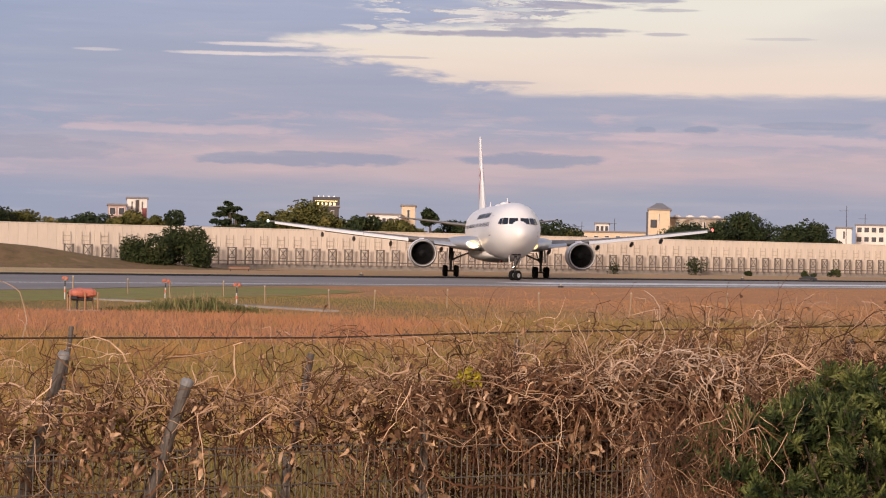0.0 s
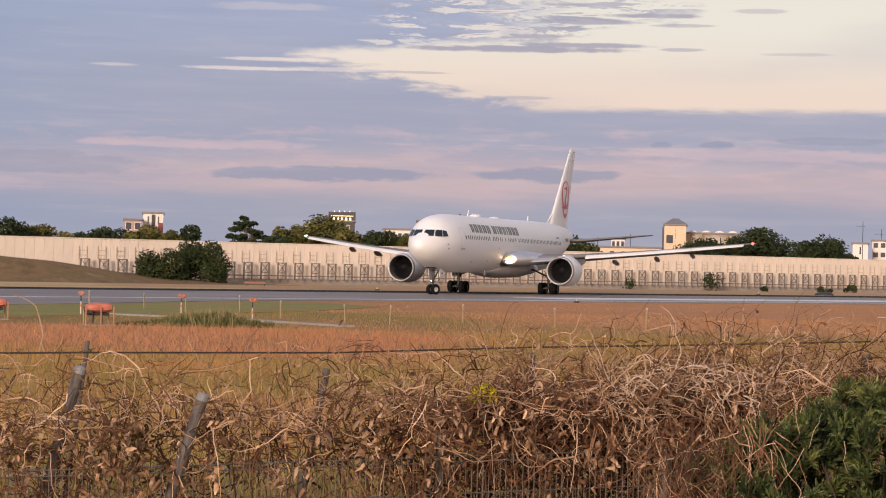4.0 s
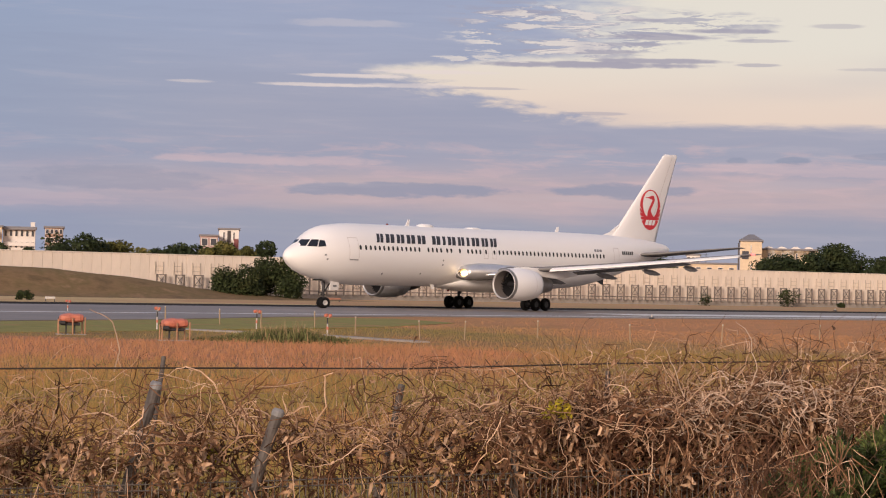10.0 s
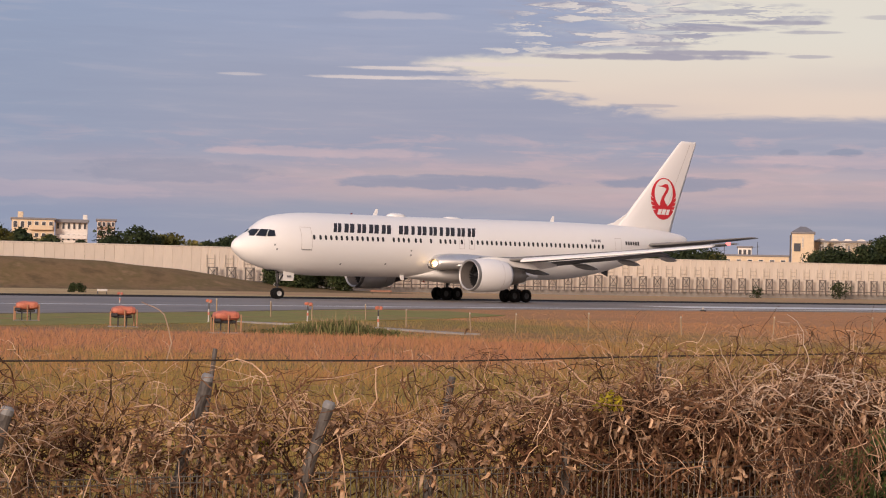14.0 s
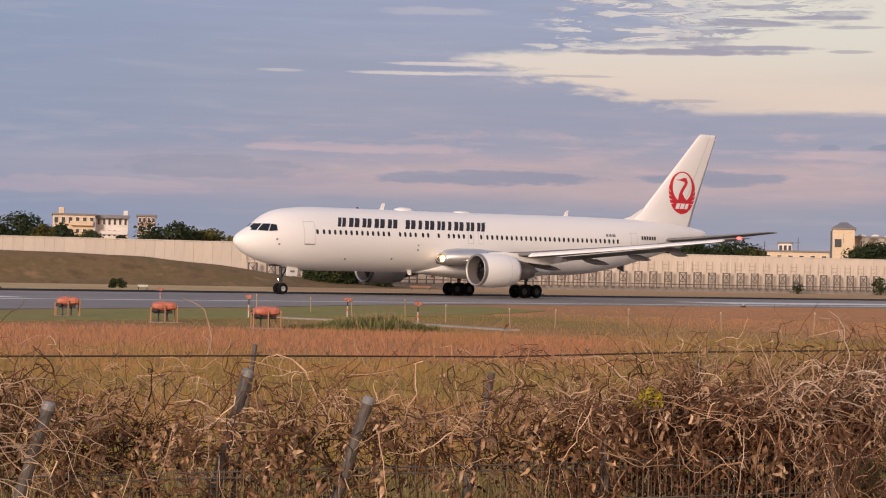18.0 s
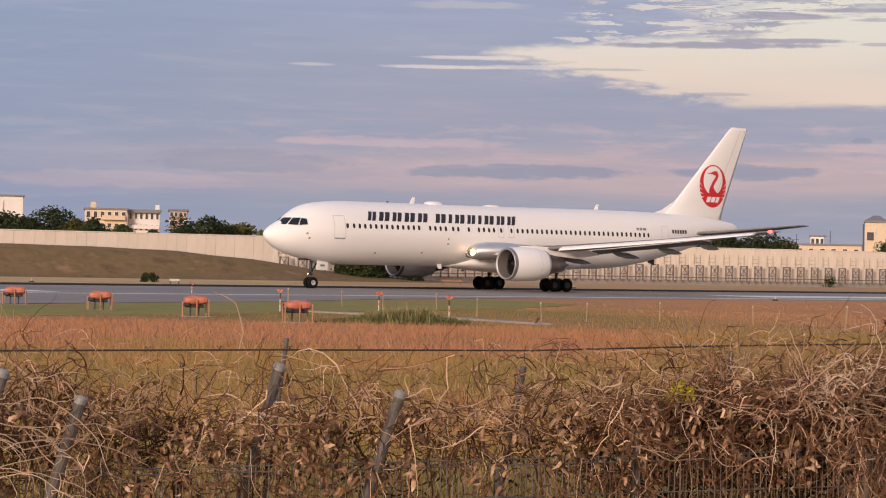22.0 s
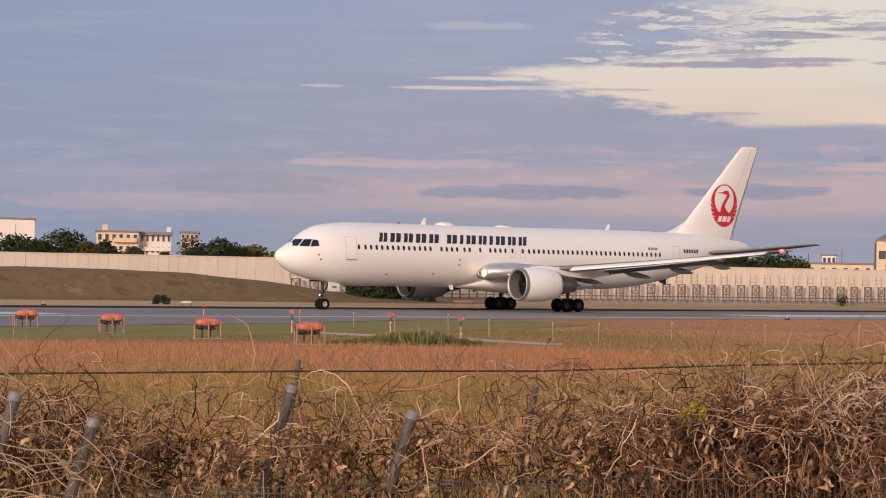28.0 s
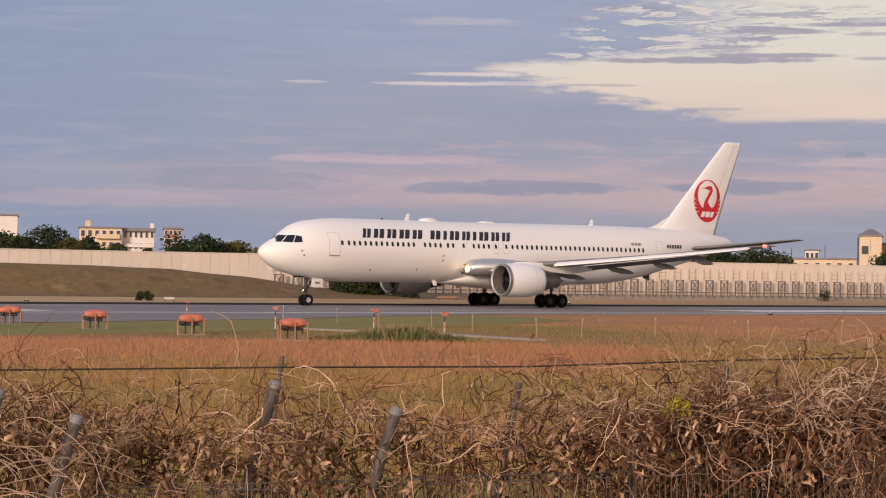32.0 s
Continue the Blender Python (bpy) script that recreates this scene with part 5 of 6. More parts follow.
build_block(-17.35, -16.36, 1.40, 430, WHITEWALL, "plain white block beyond the trees", 3, 1, win=0.01)
r, w, h, d = build_block(-14.8, -13.72, 1.12, 400, CREAM, "cream apartment block with balconies beyond the trees", 5, 6, win=0.5)
for k in range(5):
    part("balcony", box(w * (0.9 if k < 4 else 0.55), 1.0, 0.8, (0 if k < 4 else w * 0.18, -0.5, h * (0.2 * k + 0.02) + 0.4), 0.03), CREAM, r, "cream balcony parapet")
part("roof_hut", box(1.0, 1.5, 1.2, (-w * 0.3, 4, h + 0.8), 0.05), CREAM, r)
r, w, h, d = build_block(-13.70, -12.88, 1.10, 402, WHITEWALL, "white apartment block with small windows under a roof slab", 5, 6, win=0.42)
part("eaves", box(w * 1.04, 1.2, 0.35, (0, -0.3, h - 0.15), 0.03), GREYROOF, r)
for k in range(4):
    part("parapet", box(w * 0.98, 0.5, 0.7, (0, -0.3, h * (0.2 * k + 0.12)), 0.03), WHITEWALL, r, "white balcony parapet")
part("roof_tank", box(0.8, 0.8, 1.0, (w * 0.42, 3, h + 0.7), 0.05), WHITEWALL, r)
build_block(-12.64, -12.18, 1.13, 395, BROWNWALL, "brown tiled block beyond the trees", 7, 4)
build_block(-8.68, -8.22, 1.02, 420, mat("rose_rendered_wall", (0.42, 0.30, 0.28), 0.8, var=0.2), "low rose-grey block beyond the trees", 4, 2)
r, w, h, d = build_block(-8.20, -7.68, 1.20, 430, WHITEWALL, "white block with dark red panels beyond the trees", 4, 2, win=0.12)
part("wall_panel", box(w * 0.22, 0.2, h * 0.45, (w * 0.36, -0.14, h * 0.62), 0.02), mat("maroon_panel", (0.20, 0.06, 0.06), 0.7), r, "dark red wall panel")
part("wall_panel", box(w * 0.16, 0.2, h * 0.2, (0.0, -0.14, h * 0.88), 0.02), DARKCLAD, r)
r, w, h, d = build_block(-3.40, -2.73, 1.10, 440, DARKCLAD, "dark rooftop sign frame over a building", 3, 2, win=0.2)
part("sign_frame", box(w * 1.05, 0.5, 1.9, (0, 0.2, h + 1.0), 0.04), DARKCLAD, r, "dark sign frame")
part("sign_band", box(w * 0.86, 0.1, 0.12, (0, -0.12, h + 1.15)), SIGNGLOW, r, "glowing line")
for k in range(5):
    part("sign_bar", box(0.42, 0.1, 0.55, (-w * 0.32 + k * w * 0.16, -0.12, h + 0.55), 0.03), SIGNGLOW, r, "glowing sign bar")
for k in range(4):
    part("roof_lamp", turned([(0, 0.10), (0.2, 0.12), (0.3, 0.03)], "z", 8, (-w * 0.3 + k * w * 0.2, 0.1, h + 1.95), True), WHITEGLOW, r)
build_block(-1.98, -1.12, 0.92, 420, WHITEWALL, "low white block beyond the trees", 3, 5, win=0.5)
build_block(-1.10, -0.74, 1.16, 425, CREAM, "cream stair tower of a far block", 3, 1, win=0.15)
build_block(3.55, 5.25, 0.58, 420, CREAM, "long low cream building behind the barrier", 2, 6, win=0.4)
build_block(3.95, 4.3, 0.80, 470, WHITEWALL, "pale far block on the skyline", 4, 3)
r, w, h, d = build_block(5.32, 5.88, 1.19, 415, CREAM, "cream tower with a grey hipped roof", 3, 1, win=0.02)
part("hipped_roof", loft([[Vector((x * s, d * 0.35 + y * s, z)) for x, y in ((-w * .52, -d * .37), (w * .52, -d * .37), (w * .52, d * .37), (-w * .52, d * .37))] for s, z in ((1.0, h + 0.3), (0.25, h + 1.35))]), GREYROOF, r, "grey hipped roof")
part("opening", box(w * 0.3, 0.3, 1.5, (-w * 0.25, 0.0, h - 2.6), 0.02), DARKGLASS, r)
part("downpipe", box(0.3, 0.3, h * 0.5, (-w * 0.56, 0.5, h * 0.72), 0.02), DARKCLAD, r)
r, w, h, d = build_block(5.88, 7.3, 0.98, 420, CREAM, "cream hall with a scalloped roof edge", 3, 4, win=0.1)
for k in range(4):
    part("scallop", turned([(-1, 1.25), (1, 1.25)], "y", 20, (-w * 0.38 + k * 2.5, 1, h - 0.6), True), WHITEWALL, r, "rounded white parapet")
build_block(10.13, 10.52, 0.80, 440, WHITEWALL, "white block with a flat roof on the skyline", 3, 1, win=0.1)
build_block(10.62, 11.9, 0.88, 450, WHITEWALL, "white office block with rows of windows", 5, 7)
for az, el0, el1, d in ((10.38, 0.5, 1.38, 440), (10.85, 0.8, 1.18, 455), (4.45, 0.5, 0.95, 430), (3.6, 0.5, 0.85, 430)):
    p = far(az, 0, d)
    ht = far(az, el1, d).z
    m = thing("antenna_mast", pose(p.x, p.y, 0), "thin antenna mast on the skyline", "mast", "antenna masts")
    part("mast", turned([(0, 0.10), (ht, 0.05)], "z", 6, (0, 0, 0), True), DARKMETAL, m)
    part("cross_arm", box(1.8, 0.06, 0.06, (-0.5, 0, ht - 1.0)), DARKMETAL, m)

verts, faces = [], []
for i in range(60):
    az = -40 + 80 * i / 59
    hh = 0.42 + 0.22 * noise.noise((az * 0.25, 0, 0)) + (0.40 * math.exp(-((az + 10.4) / 1.1) ** 2)) + 0.1 * noise.noise((az * 2, 5, 0))
    verts += [far(az, -0.05, 1800), far(az, max(0.15, hh), 1800), far(az, -0.05, 2100)]
for i in range(59):
    a = 3 * i
    faces += [(a, a + 3, a + 4, a + 1), (a + 1, a + 4, a + 5, a + 2)]
tagged(part("far_hills", (verts, faces), HAZEHILL, smooth=True), "hazy blue-grey hills on the horizon", "hills", kind="structure")

# ---- field grass ----
def field_material(name, per):
    """Grass of the field: olive near the bank, a red-brown belt, mixed beyond; patches by broad noise."""
    m = bpy.data.materials.new(name)
    m.use_nodes = True
    n = Nodes(m.node_tree)
    co = n.add("ShaderNodeNewGeometry").outputs["Position"]
    s = n.add("ShaderNodeSeparateXYZ", inputs={0: co})
    x, y = s.outputs[0], s.outputs[1]
    r = n.math("SQRT", n.math("ADD", n.math("MULTIPLY", x, x), n.math("MULTIPLY", y, y)))
    patch_ = n.noise(co, 0.055, 4, 0.6)
    patch2 = n.noise(co, 0.25, 4, 0.6)
    r = n.math("ADD", r, n.math("ADD", n.math("MULTIPLY", n.math("SUBTRACT", patch_, 0.5), 60.0), n.math("MULTIPLY", n.math("SUBTRACT", patch2, 0.5), 22.0)))

    def belt(stops):
        ramp = n.add("ShaderNodeValToRGB", inputs={0: n.math("DIVIDE", r, 220.0)})
        els = ramp.color_ramp.elements
        els[0].position, els[0].color = stops[0][0], stops[0][1] + (1,)
        els[1].position, els[1].color = stops[-1][0], stops[-1][1] + (1,)
        for p_, c in stops[1:-1]:
            els.new(p_).color = c + (1,)
        return ramp.outputs[0]

    reds = belt([(0.08, (0.29, 0.215, 0.070)), (0.15, (0.33, 0.20, 0.070)), (0.21, (0.27, 0.195, 0.064)), (0.262, (0.34, 0.20, 0.080)), (0.305, (0.385, 0.185, 0.103)), (0.385, (0.375, 0.182, 0.10)), (0.425, (0.27, 0.18, 0.068)),
                 (0.52, (0.23, 0.175, 0.058)), (0.60, (0.42, 0.215, 0.10)), (0.95, (0.46, 0.22, 0.10))])
    ochres = belt([(0.08, (0.29, 0.21, 0.072)), (0.16, (0.32, 0.205, 0.072)), (0.24, (0.28, 0.19, 0.068)), (0.30, (0.27, 0.18, 0.070)), (0.38, (0.26, 0.18, 0.064)), (0.46, (0.43, 0.215, 0.098)), (0.66, (0.48, 0.225, 0.105)), (0.95, (0.46, 0.225, 0.10))])
    bearing = n.math("ADD", n.math("DIVIDE", x, y), n.math("MULTIPLY", n.math("SUBTRACT", patch_, 0.5), 0.12))
    col = n.mix(n.step(bearing, -0.03, 0.035), reds, ochres)
    col = n.mix(n.math("MULTIPLY", n.math("MULTIPLY", n.step(n.noise(co, 1.5, 6, 0.7), 0.48, 0.62), n.math("SUBTRACT", 1.0, n.math("MULTIPLY", n.step(r, 50.0, 66.0), 0.6))), 0.75), col, (0.165, 0.155, 0.048, 1))
    col = n.mix(n.math("MULTIPLY", n.step(n.noise(n.vec(y, x), 0.9, 6, 0.7), 0.52, 0.66), 0.55), col, (0.45, 0.225, 0.105, 1))
    # streaks of rust and of green that run across the field, strongest on the near side
    across = n.noise(n.vec(n.math("MULTIPLY", x, 0.22), n.math("MULTIPLY", y, 0.55), 5.0), 1.0, 6, 0.62)
    near = n.math("SUBTRACT", 1.0, n.step(r, 62.0, 84.0))
    col = n.mix(n.math("MULTIPLY", n.math("MULTIPLY", n.step(across, 0.50, 0.64), near), 0.75), col, (0.40, 0.175, 0.085, 1))
    col = n.mix(n.math("MULTIPLY", n.math("MULTIPLY", n.math("SUBTRACT", 1.0, n.step(across, 0.36, 0.47)), near), 0.70), col, (0.135, 0.135, 0.040, 1))
    col = n.mix(n.math("MULTIPLY", n.step(n.noise(n.vec(x, n.math("MULTIPLY", y, 2.2), 21.0), 0.35, 7, 0.7), 0.52, 0.68), 0.45), col, (0.21, 0.125, 0.05, 1))
    v = n.math("ADD", 0.74, n.math("MULTIPLY", n.noise(co, 2.2, 6, 0.65), 0.52))
    if per:
        v = n.math("MULTIPLY", v, n.math("ADD", 0.88, n.math("MULTIPLY", n.add("ShaderNodeNewGeometry").outputs["Random Per Island"], 0.24)))
    col = n.add("ShaderNodeHueSaturation", inputs={2: v, 4: col}).outputs[0]
    p = n.add("ShaderNodeBsdfPrincipled", inputs={"Base Color": col, "Roughness": 0.9})
    p.inputs["Specular IOR Level"].default_value = 0.1
    n.add("ShaderNodeOutputMaterial", inputs={0: p.outputs[0]})
    return m


GRASS = field_material("field_grass_blades", True)
bpy.data.objects["ground"].data.materials[0] = field_material("field_turf", False)


def paved(x, y):
    a = (x - RWX) * math.cos(RUN) + (y - RWY) * math.sin(RUN)
    c = (x - RWX) * math.sin(RUN) - (y - RWY) * math.cos(RUN)
    lim = lerp_table([(-420, 90), (-120, 80), (-62, 66), (-40, 58), (-26, 48), (-20, 36), (10, 32.5), (620, 32.5)], a)[0]
    return c < lim


def build_field():
    rng = np.random.RandomState(5)
    verts, faces = [], []
    for lo, hi, cnt, hgt, wid in ((12, 30, 18000, 0.34, 0.005), (30, 55, 38000, 0.32, 0.007), (55, 85, 50000, 0.23, 0.010), (85, 125, 40000, 0.14, 0.012), (125, 210, 30000, 0.11, 0.018)):
        rr = np.sqrt(rng.uniform(lo * lo, hi * hi, cnt))
        az = np.radians(rng.uniform(-20, 14.5, cnt))
        for r, a, hh, ww, lx, ly, w0 in zip(rr, az, rng.uniform(0.45, 1.25, cnt), rng.uniform(0.6, 1.4, cnt), rng.normal(0, 0.45, cnt), rng.normal(0, 0.4, cnt), rng.uniform(0, 3.14, cnt)):
            x, y = r * math.sin(a), r * math.cos(a)
            if r > 80 and paved(x, y):
                continue
            z = ground_z(x, y) - 0.04
            h, w = hgt * hh, wid * ww
            if 5 * noise.noise((x * 0.06, y * 0.06, 9)) > 1.2:
                h *= 1.25
            c, s = math.cos(w0) * w, math.sin(w0) * w * 0.4
            k = len(verts)
            verts += [(x - c, y - s, z), (x + c, y + s, z), (x + c * 0.7 + lx * h * 0.35, y + s * 0.7 + ly * h * 0.35, z + h * 0.6),
                      (x - c * 0.7 + lx * h * 0.35, y - s * 0.7 + ly * h * 0.35, z + h * 0.6), (x + lx * h, y + ly * h, z + h)]
            faces += [(k, k + 1, k + 2, k + 3), (k + 3, k + 2, k + 4)]
    tagged(part("field_grass", (verts, faces), GRASS), "tall dry red-brown and olive grass of the airfield", "grass", kind="stuff")


build_field()


def build_weeds():
    rng = random.Random(41)
    root = thing("weed_clump", pose(-10.1, 88.5, 0), "low clump of dark green weeds in the dry field", "weeds")
    v, f, sv, sf = [], [], [], []
    for i in range(3400):
        x, y = rng.gauss(0, 1.25), rng.gauss(0, 0.7)
        h = rng.uniform(0.12, 0.52) * math.exp(-(x / 2.6) ** 2) * (1.1 + 0.6 * noise.noise((x * 1.7, y * 1.7, 4)))
        tall = i % 7 == 0
        if tall:
            h *= 1.45
        lx, ly, w = rng.gauss(0, 0.16), rng.gauss(0, 0.1), 0.010 if tall else 0.024
        vv, ff = (sv, sf) if tall else (v, f)
        a = len(vv)
        vv += [(x - w, y, -0.03), (x + w, y, -0.03), (x + w + lx * 0.4, y + ly * 0.4, h * 0.6), (x - w + lx * 0.4, y + ly * 0.4, h * 0.6), (x + lx, y + ly, h)]
        ff += [(a, a + 1, a + 2, a + 3), (a + 3, a + 2, a + 4)]
    part("leaves", (v, f), two_tone("dark_weed_leaves", [(0.3, (0.05, 0.062, 0.022)), (0.5, (0.10, 0.105, 0.04)), (0.7, (0.19, 0.17, 0.07))], 0.8, 1.2, 3, fine=8, per=0.9, bump=0), root)
    part("seed_stalk", (sv, sf), two_tone("brown_weed_stalks", [(0.3, (0.16, 0.12, 0.06)), (0.7, (0.32, 0.23, 0.13))], 0.85, 2.0, 3, fine=8, per=0.8, bump=0), root, "dry brown seed stalks")
    tagged(bpy.data.objects["seed_stalk"], "dry brown seed stalks", kind="stuff")


build_weeds()

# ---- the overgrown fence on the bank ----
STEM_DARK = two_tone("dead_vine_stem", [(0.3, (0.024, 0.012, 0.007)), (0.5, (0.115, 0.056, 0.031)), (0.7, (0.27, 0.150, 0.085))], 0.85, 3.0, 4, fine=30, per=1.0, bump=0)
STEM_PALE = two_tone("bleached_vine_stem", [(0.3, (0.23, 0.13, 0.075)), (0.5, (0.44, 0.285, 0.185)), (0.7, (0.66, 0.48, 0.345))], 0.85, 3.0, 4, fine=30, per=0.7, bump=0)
STEM_WHITE = two_tone("silvery_dead_stem", [(0.3, (0.36, 0.26, 0.19)), (0.7, (0.60, 0.47, 0.37))], 0.85, 3.0, 4, fine=30, per=0.5, bump=0)
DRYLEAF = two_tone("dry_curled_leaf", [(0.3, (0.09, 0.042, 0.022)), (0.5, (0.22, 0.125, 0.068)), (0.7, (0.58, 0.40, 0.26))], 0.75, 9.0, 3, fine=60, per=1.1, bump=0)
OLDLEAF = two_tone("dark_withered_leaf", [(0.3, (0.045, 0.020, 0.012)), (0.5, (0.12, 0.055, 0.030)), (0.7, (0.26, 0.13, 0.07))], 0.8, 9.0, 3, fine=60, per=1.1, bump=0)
STRAW = two_tone("dead_grass_stem", [(0.3, (0.20, 0.18, 0.055)), (0.5, (0.35, 0.25, 0.085)), (0.7, (0.50, 0.31, 0.14))], 0.85, 2.0, 3, fine=30, per=0.8, bump=0)


def fence_y(x):
    """The fence line runs slightly away to the right."""
    return 9.75 + 0.42 * x


POSTS = []


def build_post(top, lean, length, r, label, cap=True):
    """A round steel post with a bent, capped top."""
    root = thing("fence_post", Matrix.Translation(top), label, "fence post", "fence posts")
    dx, dy = lean
    POSTS.append((*top, dx))
    pts = [(-dx * length, -dy * length, -length), (-dx * length * 0.4, -dy * length * 0.4, -length * 0.42), (0, 0, 0)]
    part("shaft", tube([(p[0] - dx * 0.05, p[1], p[2]) for p in pts[:1]] + pts[1:], r, 12), GALV, root, "dull galvanised tube")
    if cap:
        ax = Vector(pts[2]) - Vector(pts[1])
        bm = turned([(-0.022, r * 1.1), (0.0, r * 1.1), (0.010, r * 0.8)], "z", 14, (0, 0, 0), True)
        bmesh.ops.transform(bm, matrix=ax.to_track_quat("Z", "Y").to_matrix().to_4x4(), verts=bm.verts)
        part("cap", bm, CAP, root, "pale rounded cap")
    part("band", tube([(-0.02 - dx * 0.1, 0, -0.1), (0.0 - dx * 0.1, r * 1.2, -0.1)], 0.004, 5), WIRE, root)
    return root


P1 = "leaning grey steel fence post with a pale cap"
build_post((-1.551, 9.060, 2.146), (0.27, 0.05), 1.2, 0.0235, P1)
build_post((-1.037, 9.030, 2.047), (0.32, 0.05), 1.15, 0.024, P1)
build_post((-2.193, 8.309, 2.037), (0.30, 0.05), 1.15, 0.0235, P1)
build_post((-2.480, 8.230, 2.136), (0.27, 0.05), 1.2, 0.0235, P1)
build_post((-0.58, 9.85, 2.13), (0.18, 0.0), 1.2, 0.016, "weathered grey fence post wound with dead stems", False)
build_post((0.36, 10.39, 2.19), (0.03, 0.0), 1.2, 0.012, "thin grey fence post among dead vines", False)
build_post((1.24, 10.83, 2.20), (0.10, 0.0), 1.2, 0.016, "dark fence post wound with dead vines", False)
build_post((2.07, 11.11, 2.20), (0.0, 0.0), 1.2, 0.022, "mossy green fence post beside the bush", False)
for x, y, z in ((-0.64, 9.28, 1.72), (-0.06, 9.5, 1.88), (-1.95, 9.0, 1.66), (0.95, 9.9, 1.78)):
    build_post((x, y, z), (0.02, 0.0), 0.8, 0.020, "short grey mesh panel post", False)


build_post((-1.57, 9.34, 2.25), (0.12, 0.0), 0.9, 0.010, "thin dark wire post behind the fence", False)


def build_wires():
    root = thing("fence_wire", Matrix(), "rusty strained wire along the overgrown fence", "fence wire")
    pts = [(-4.2, 8.1, 2.16), (-2.65, 8.82, 2.19), (-1.60, 9.2, 2.205), (-0.55, 9.9, 2.20), (0.36, 10.42, 2.225), (1.24, 10.86, 2.24), (2.1, 11.15, 2.265), (3.4, 11.7, 2.28)]
    part("strand", tube(pts, 0.0040, 5), WIRE, root, "dark top strand")
    part("strand", tube([(x, y, z - 0.36) for x, y, z in pts], 0.003, 4), WIRE, root)
    for i in range(26):
        f = i / 25
        x = -3.8 + 7.0 * f
        z = 2.17 + 0.11 * f
        y = 8.3 + 3.3 * f
        part("barb", join(tube([(x - 0.012, y, z - 0.012), (x + 0.012, y, z + 0.014)], 0.0015, 4), tube([(x + 0.014, y, z - 0.01), (x - 0.01, y, z + 0.014)], 0.0015, 4)), WIRE, root)
    return root


build_wires()


MESHWIRE = mat("weathered_mesh_wire", (0.16, 0.138, 0.12), 0.75, 0.2, var=0.4, scale=9)


def build_mesh_fence():
    """Welded wire mesh: close uprights with pairs of level wires, dark with age."""
    root = thing("wire_mesh_fence", Matrix(), "dark welded wire mesh fence panel behind the vines", "fence")
    for x0 in (-3.6, -1.8, 0.0, 1.8):
        vs = []
        for i in range(72):
            x = x0 + i * 0.025
            y = fence_y(x) - 0.25
            top = 1.79 + 0.02 * x
            vs.append(box(0.0038, 0.0038, 1.2, (x, y, top - 0.6)))
        hs = []
        for z in (1.78, 1.755, 1.62, 1.47, 1.32, 1.17):
            a, b = (x0, fence_y(x0) - 0.255, z + 0.02 * x0), (x0 + 1.78, fence_y(x0 + 1.78) - 0.255, z + 0.02 * (x0 + 1.78))
            hs.append(tube([a, b], 0.0028, 4))
        part("mesh_panel", join(*vs, *hs), MESHWIRE, root, "dark welded mesh")
    return root


build_mesh_fence()


class Stems:
    """Collects thin round stems into one mesh."""

    def __init__(self):
        self.v, self.f = [], []

    def add(self, pts, r0, r1):
        n = len(pts)
        base = len(self.v)
        for i, p in enumerate(pts):
            q = pts[min(i + 1, n - 1)]
            o = pts[max(i - 1, 0)]
            wx, wy, wz = q[0] - o[0], q[1] - o[1], q[2] - o[2]
            l = math.sqrt(wx * wx + wy * wy + wz * wz) or 1
            wx, wy, wz = wx / l, wy / l, wz / l
            ux, uy, uz = (wz, 0, -wx) if abs(wy) > 0.8 or abs(wx) + abs(wz) > 0.3 else (1, 0, 0)
            l = math.sqrt(ux * ux + uz * uz) or 1
            ux, uz = ux / l, uz / l
            bx, by, bz = wy * uz - wz * uy, wz * ux - wx * uz, wx * uy - wy * ux
            r = r0 + (r1 - r0) * i / (n - 1)
            for c, s in ((1, 0), (-0.5, 0.866), (-0.5, -0.866)):
                self.v.append((p[0] + r * (c * ux + s * bx), p[1] + r * (c * uy + s * by), p[2] + r * (c * uz + s * bz)))
        for i in range(n - 1):
            a, b = base + 3 * i, base + 3 * i + 3
            self.f += [(a, a + 1, b + 1, b), (a + 1, a + 2, b + 2, b + 1), (a + 2, a, b, b + 2)]


def wander(rng, p, d, length, steps, curl, droop):
    """A twisting stem: points from p along d."""
    pts = [tuple(p)]
    x, y, z = p
    dx, dy, dz = d
    s = length / steps
    tx, ty, tz = rng.gauss(0, curl), rng.gauss(0, curl * 0.6), rng.gauss(0, curl)
    for _ in range(steps):
        kink = 2.2 if rng.random() < 0.16 else 0.55
        dx += tx * s * 3 + rng.gauss(0, curl) * kink
        dy += ty * s * 4 + rng.gauss(0, curl) * 0.3
        dz += tz * s * 3 + rng.gauss(0, curl) * kink - droop
        l = math.sqrt(dx * dx + dy * dy + dz * dz) or 1
        dx, dy, dz = dx / l, dy / l, dz / l
        x, y, z = x + dx * s, y + dy * s, z + dz * s
        pts.append((x, y, z))
    return pts


def mass(x):
    """How high the tangle stands, and how thick it is, along the fence."""
    rows = [(-4.0, 2.02, 0.8), (-2.9, 2.08, 1.0), (-2.3, 2.02, 0.9), (-1.9, 1.97, 0.34), (-1.3, 1.99, 0.40), (-0.9, 1.98, 0.34), (-0.4, 2.04, 0.50), (0.0, 2.05, 0.66), (0.4, 2.09, 1.0), (0.9, 2.13, 1.15), (1.3, 2.13, 1.1), (1.8, 2.14, 0.8), (3.4, 2.15, 0.8)]
    t, k = lerp_table(rows, x)
    return t + 0.05 * noise.noise((x * 2.3, 0.7, 0)), k


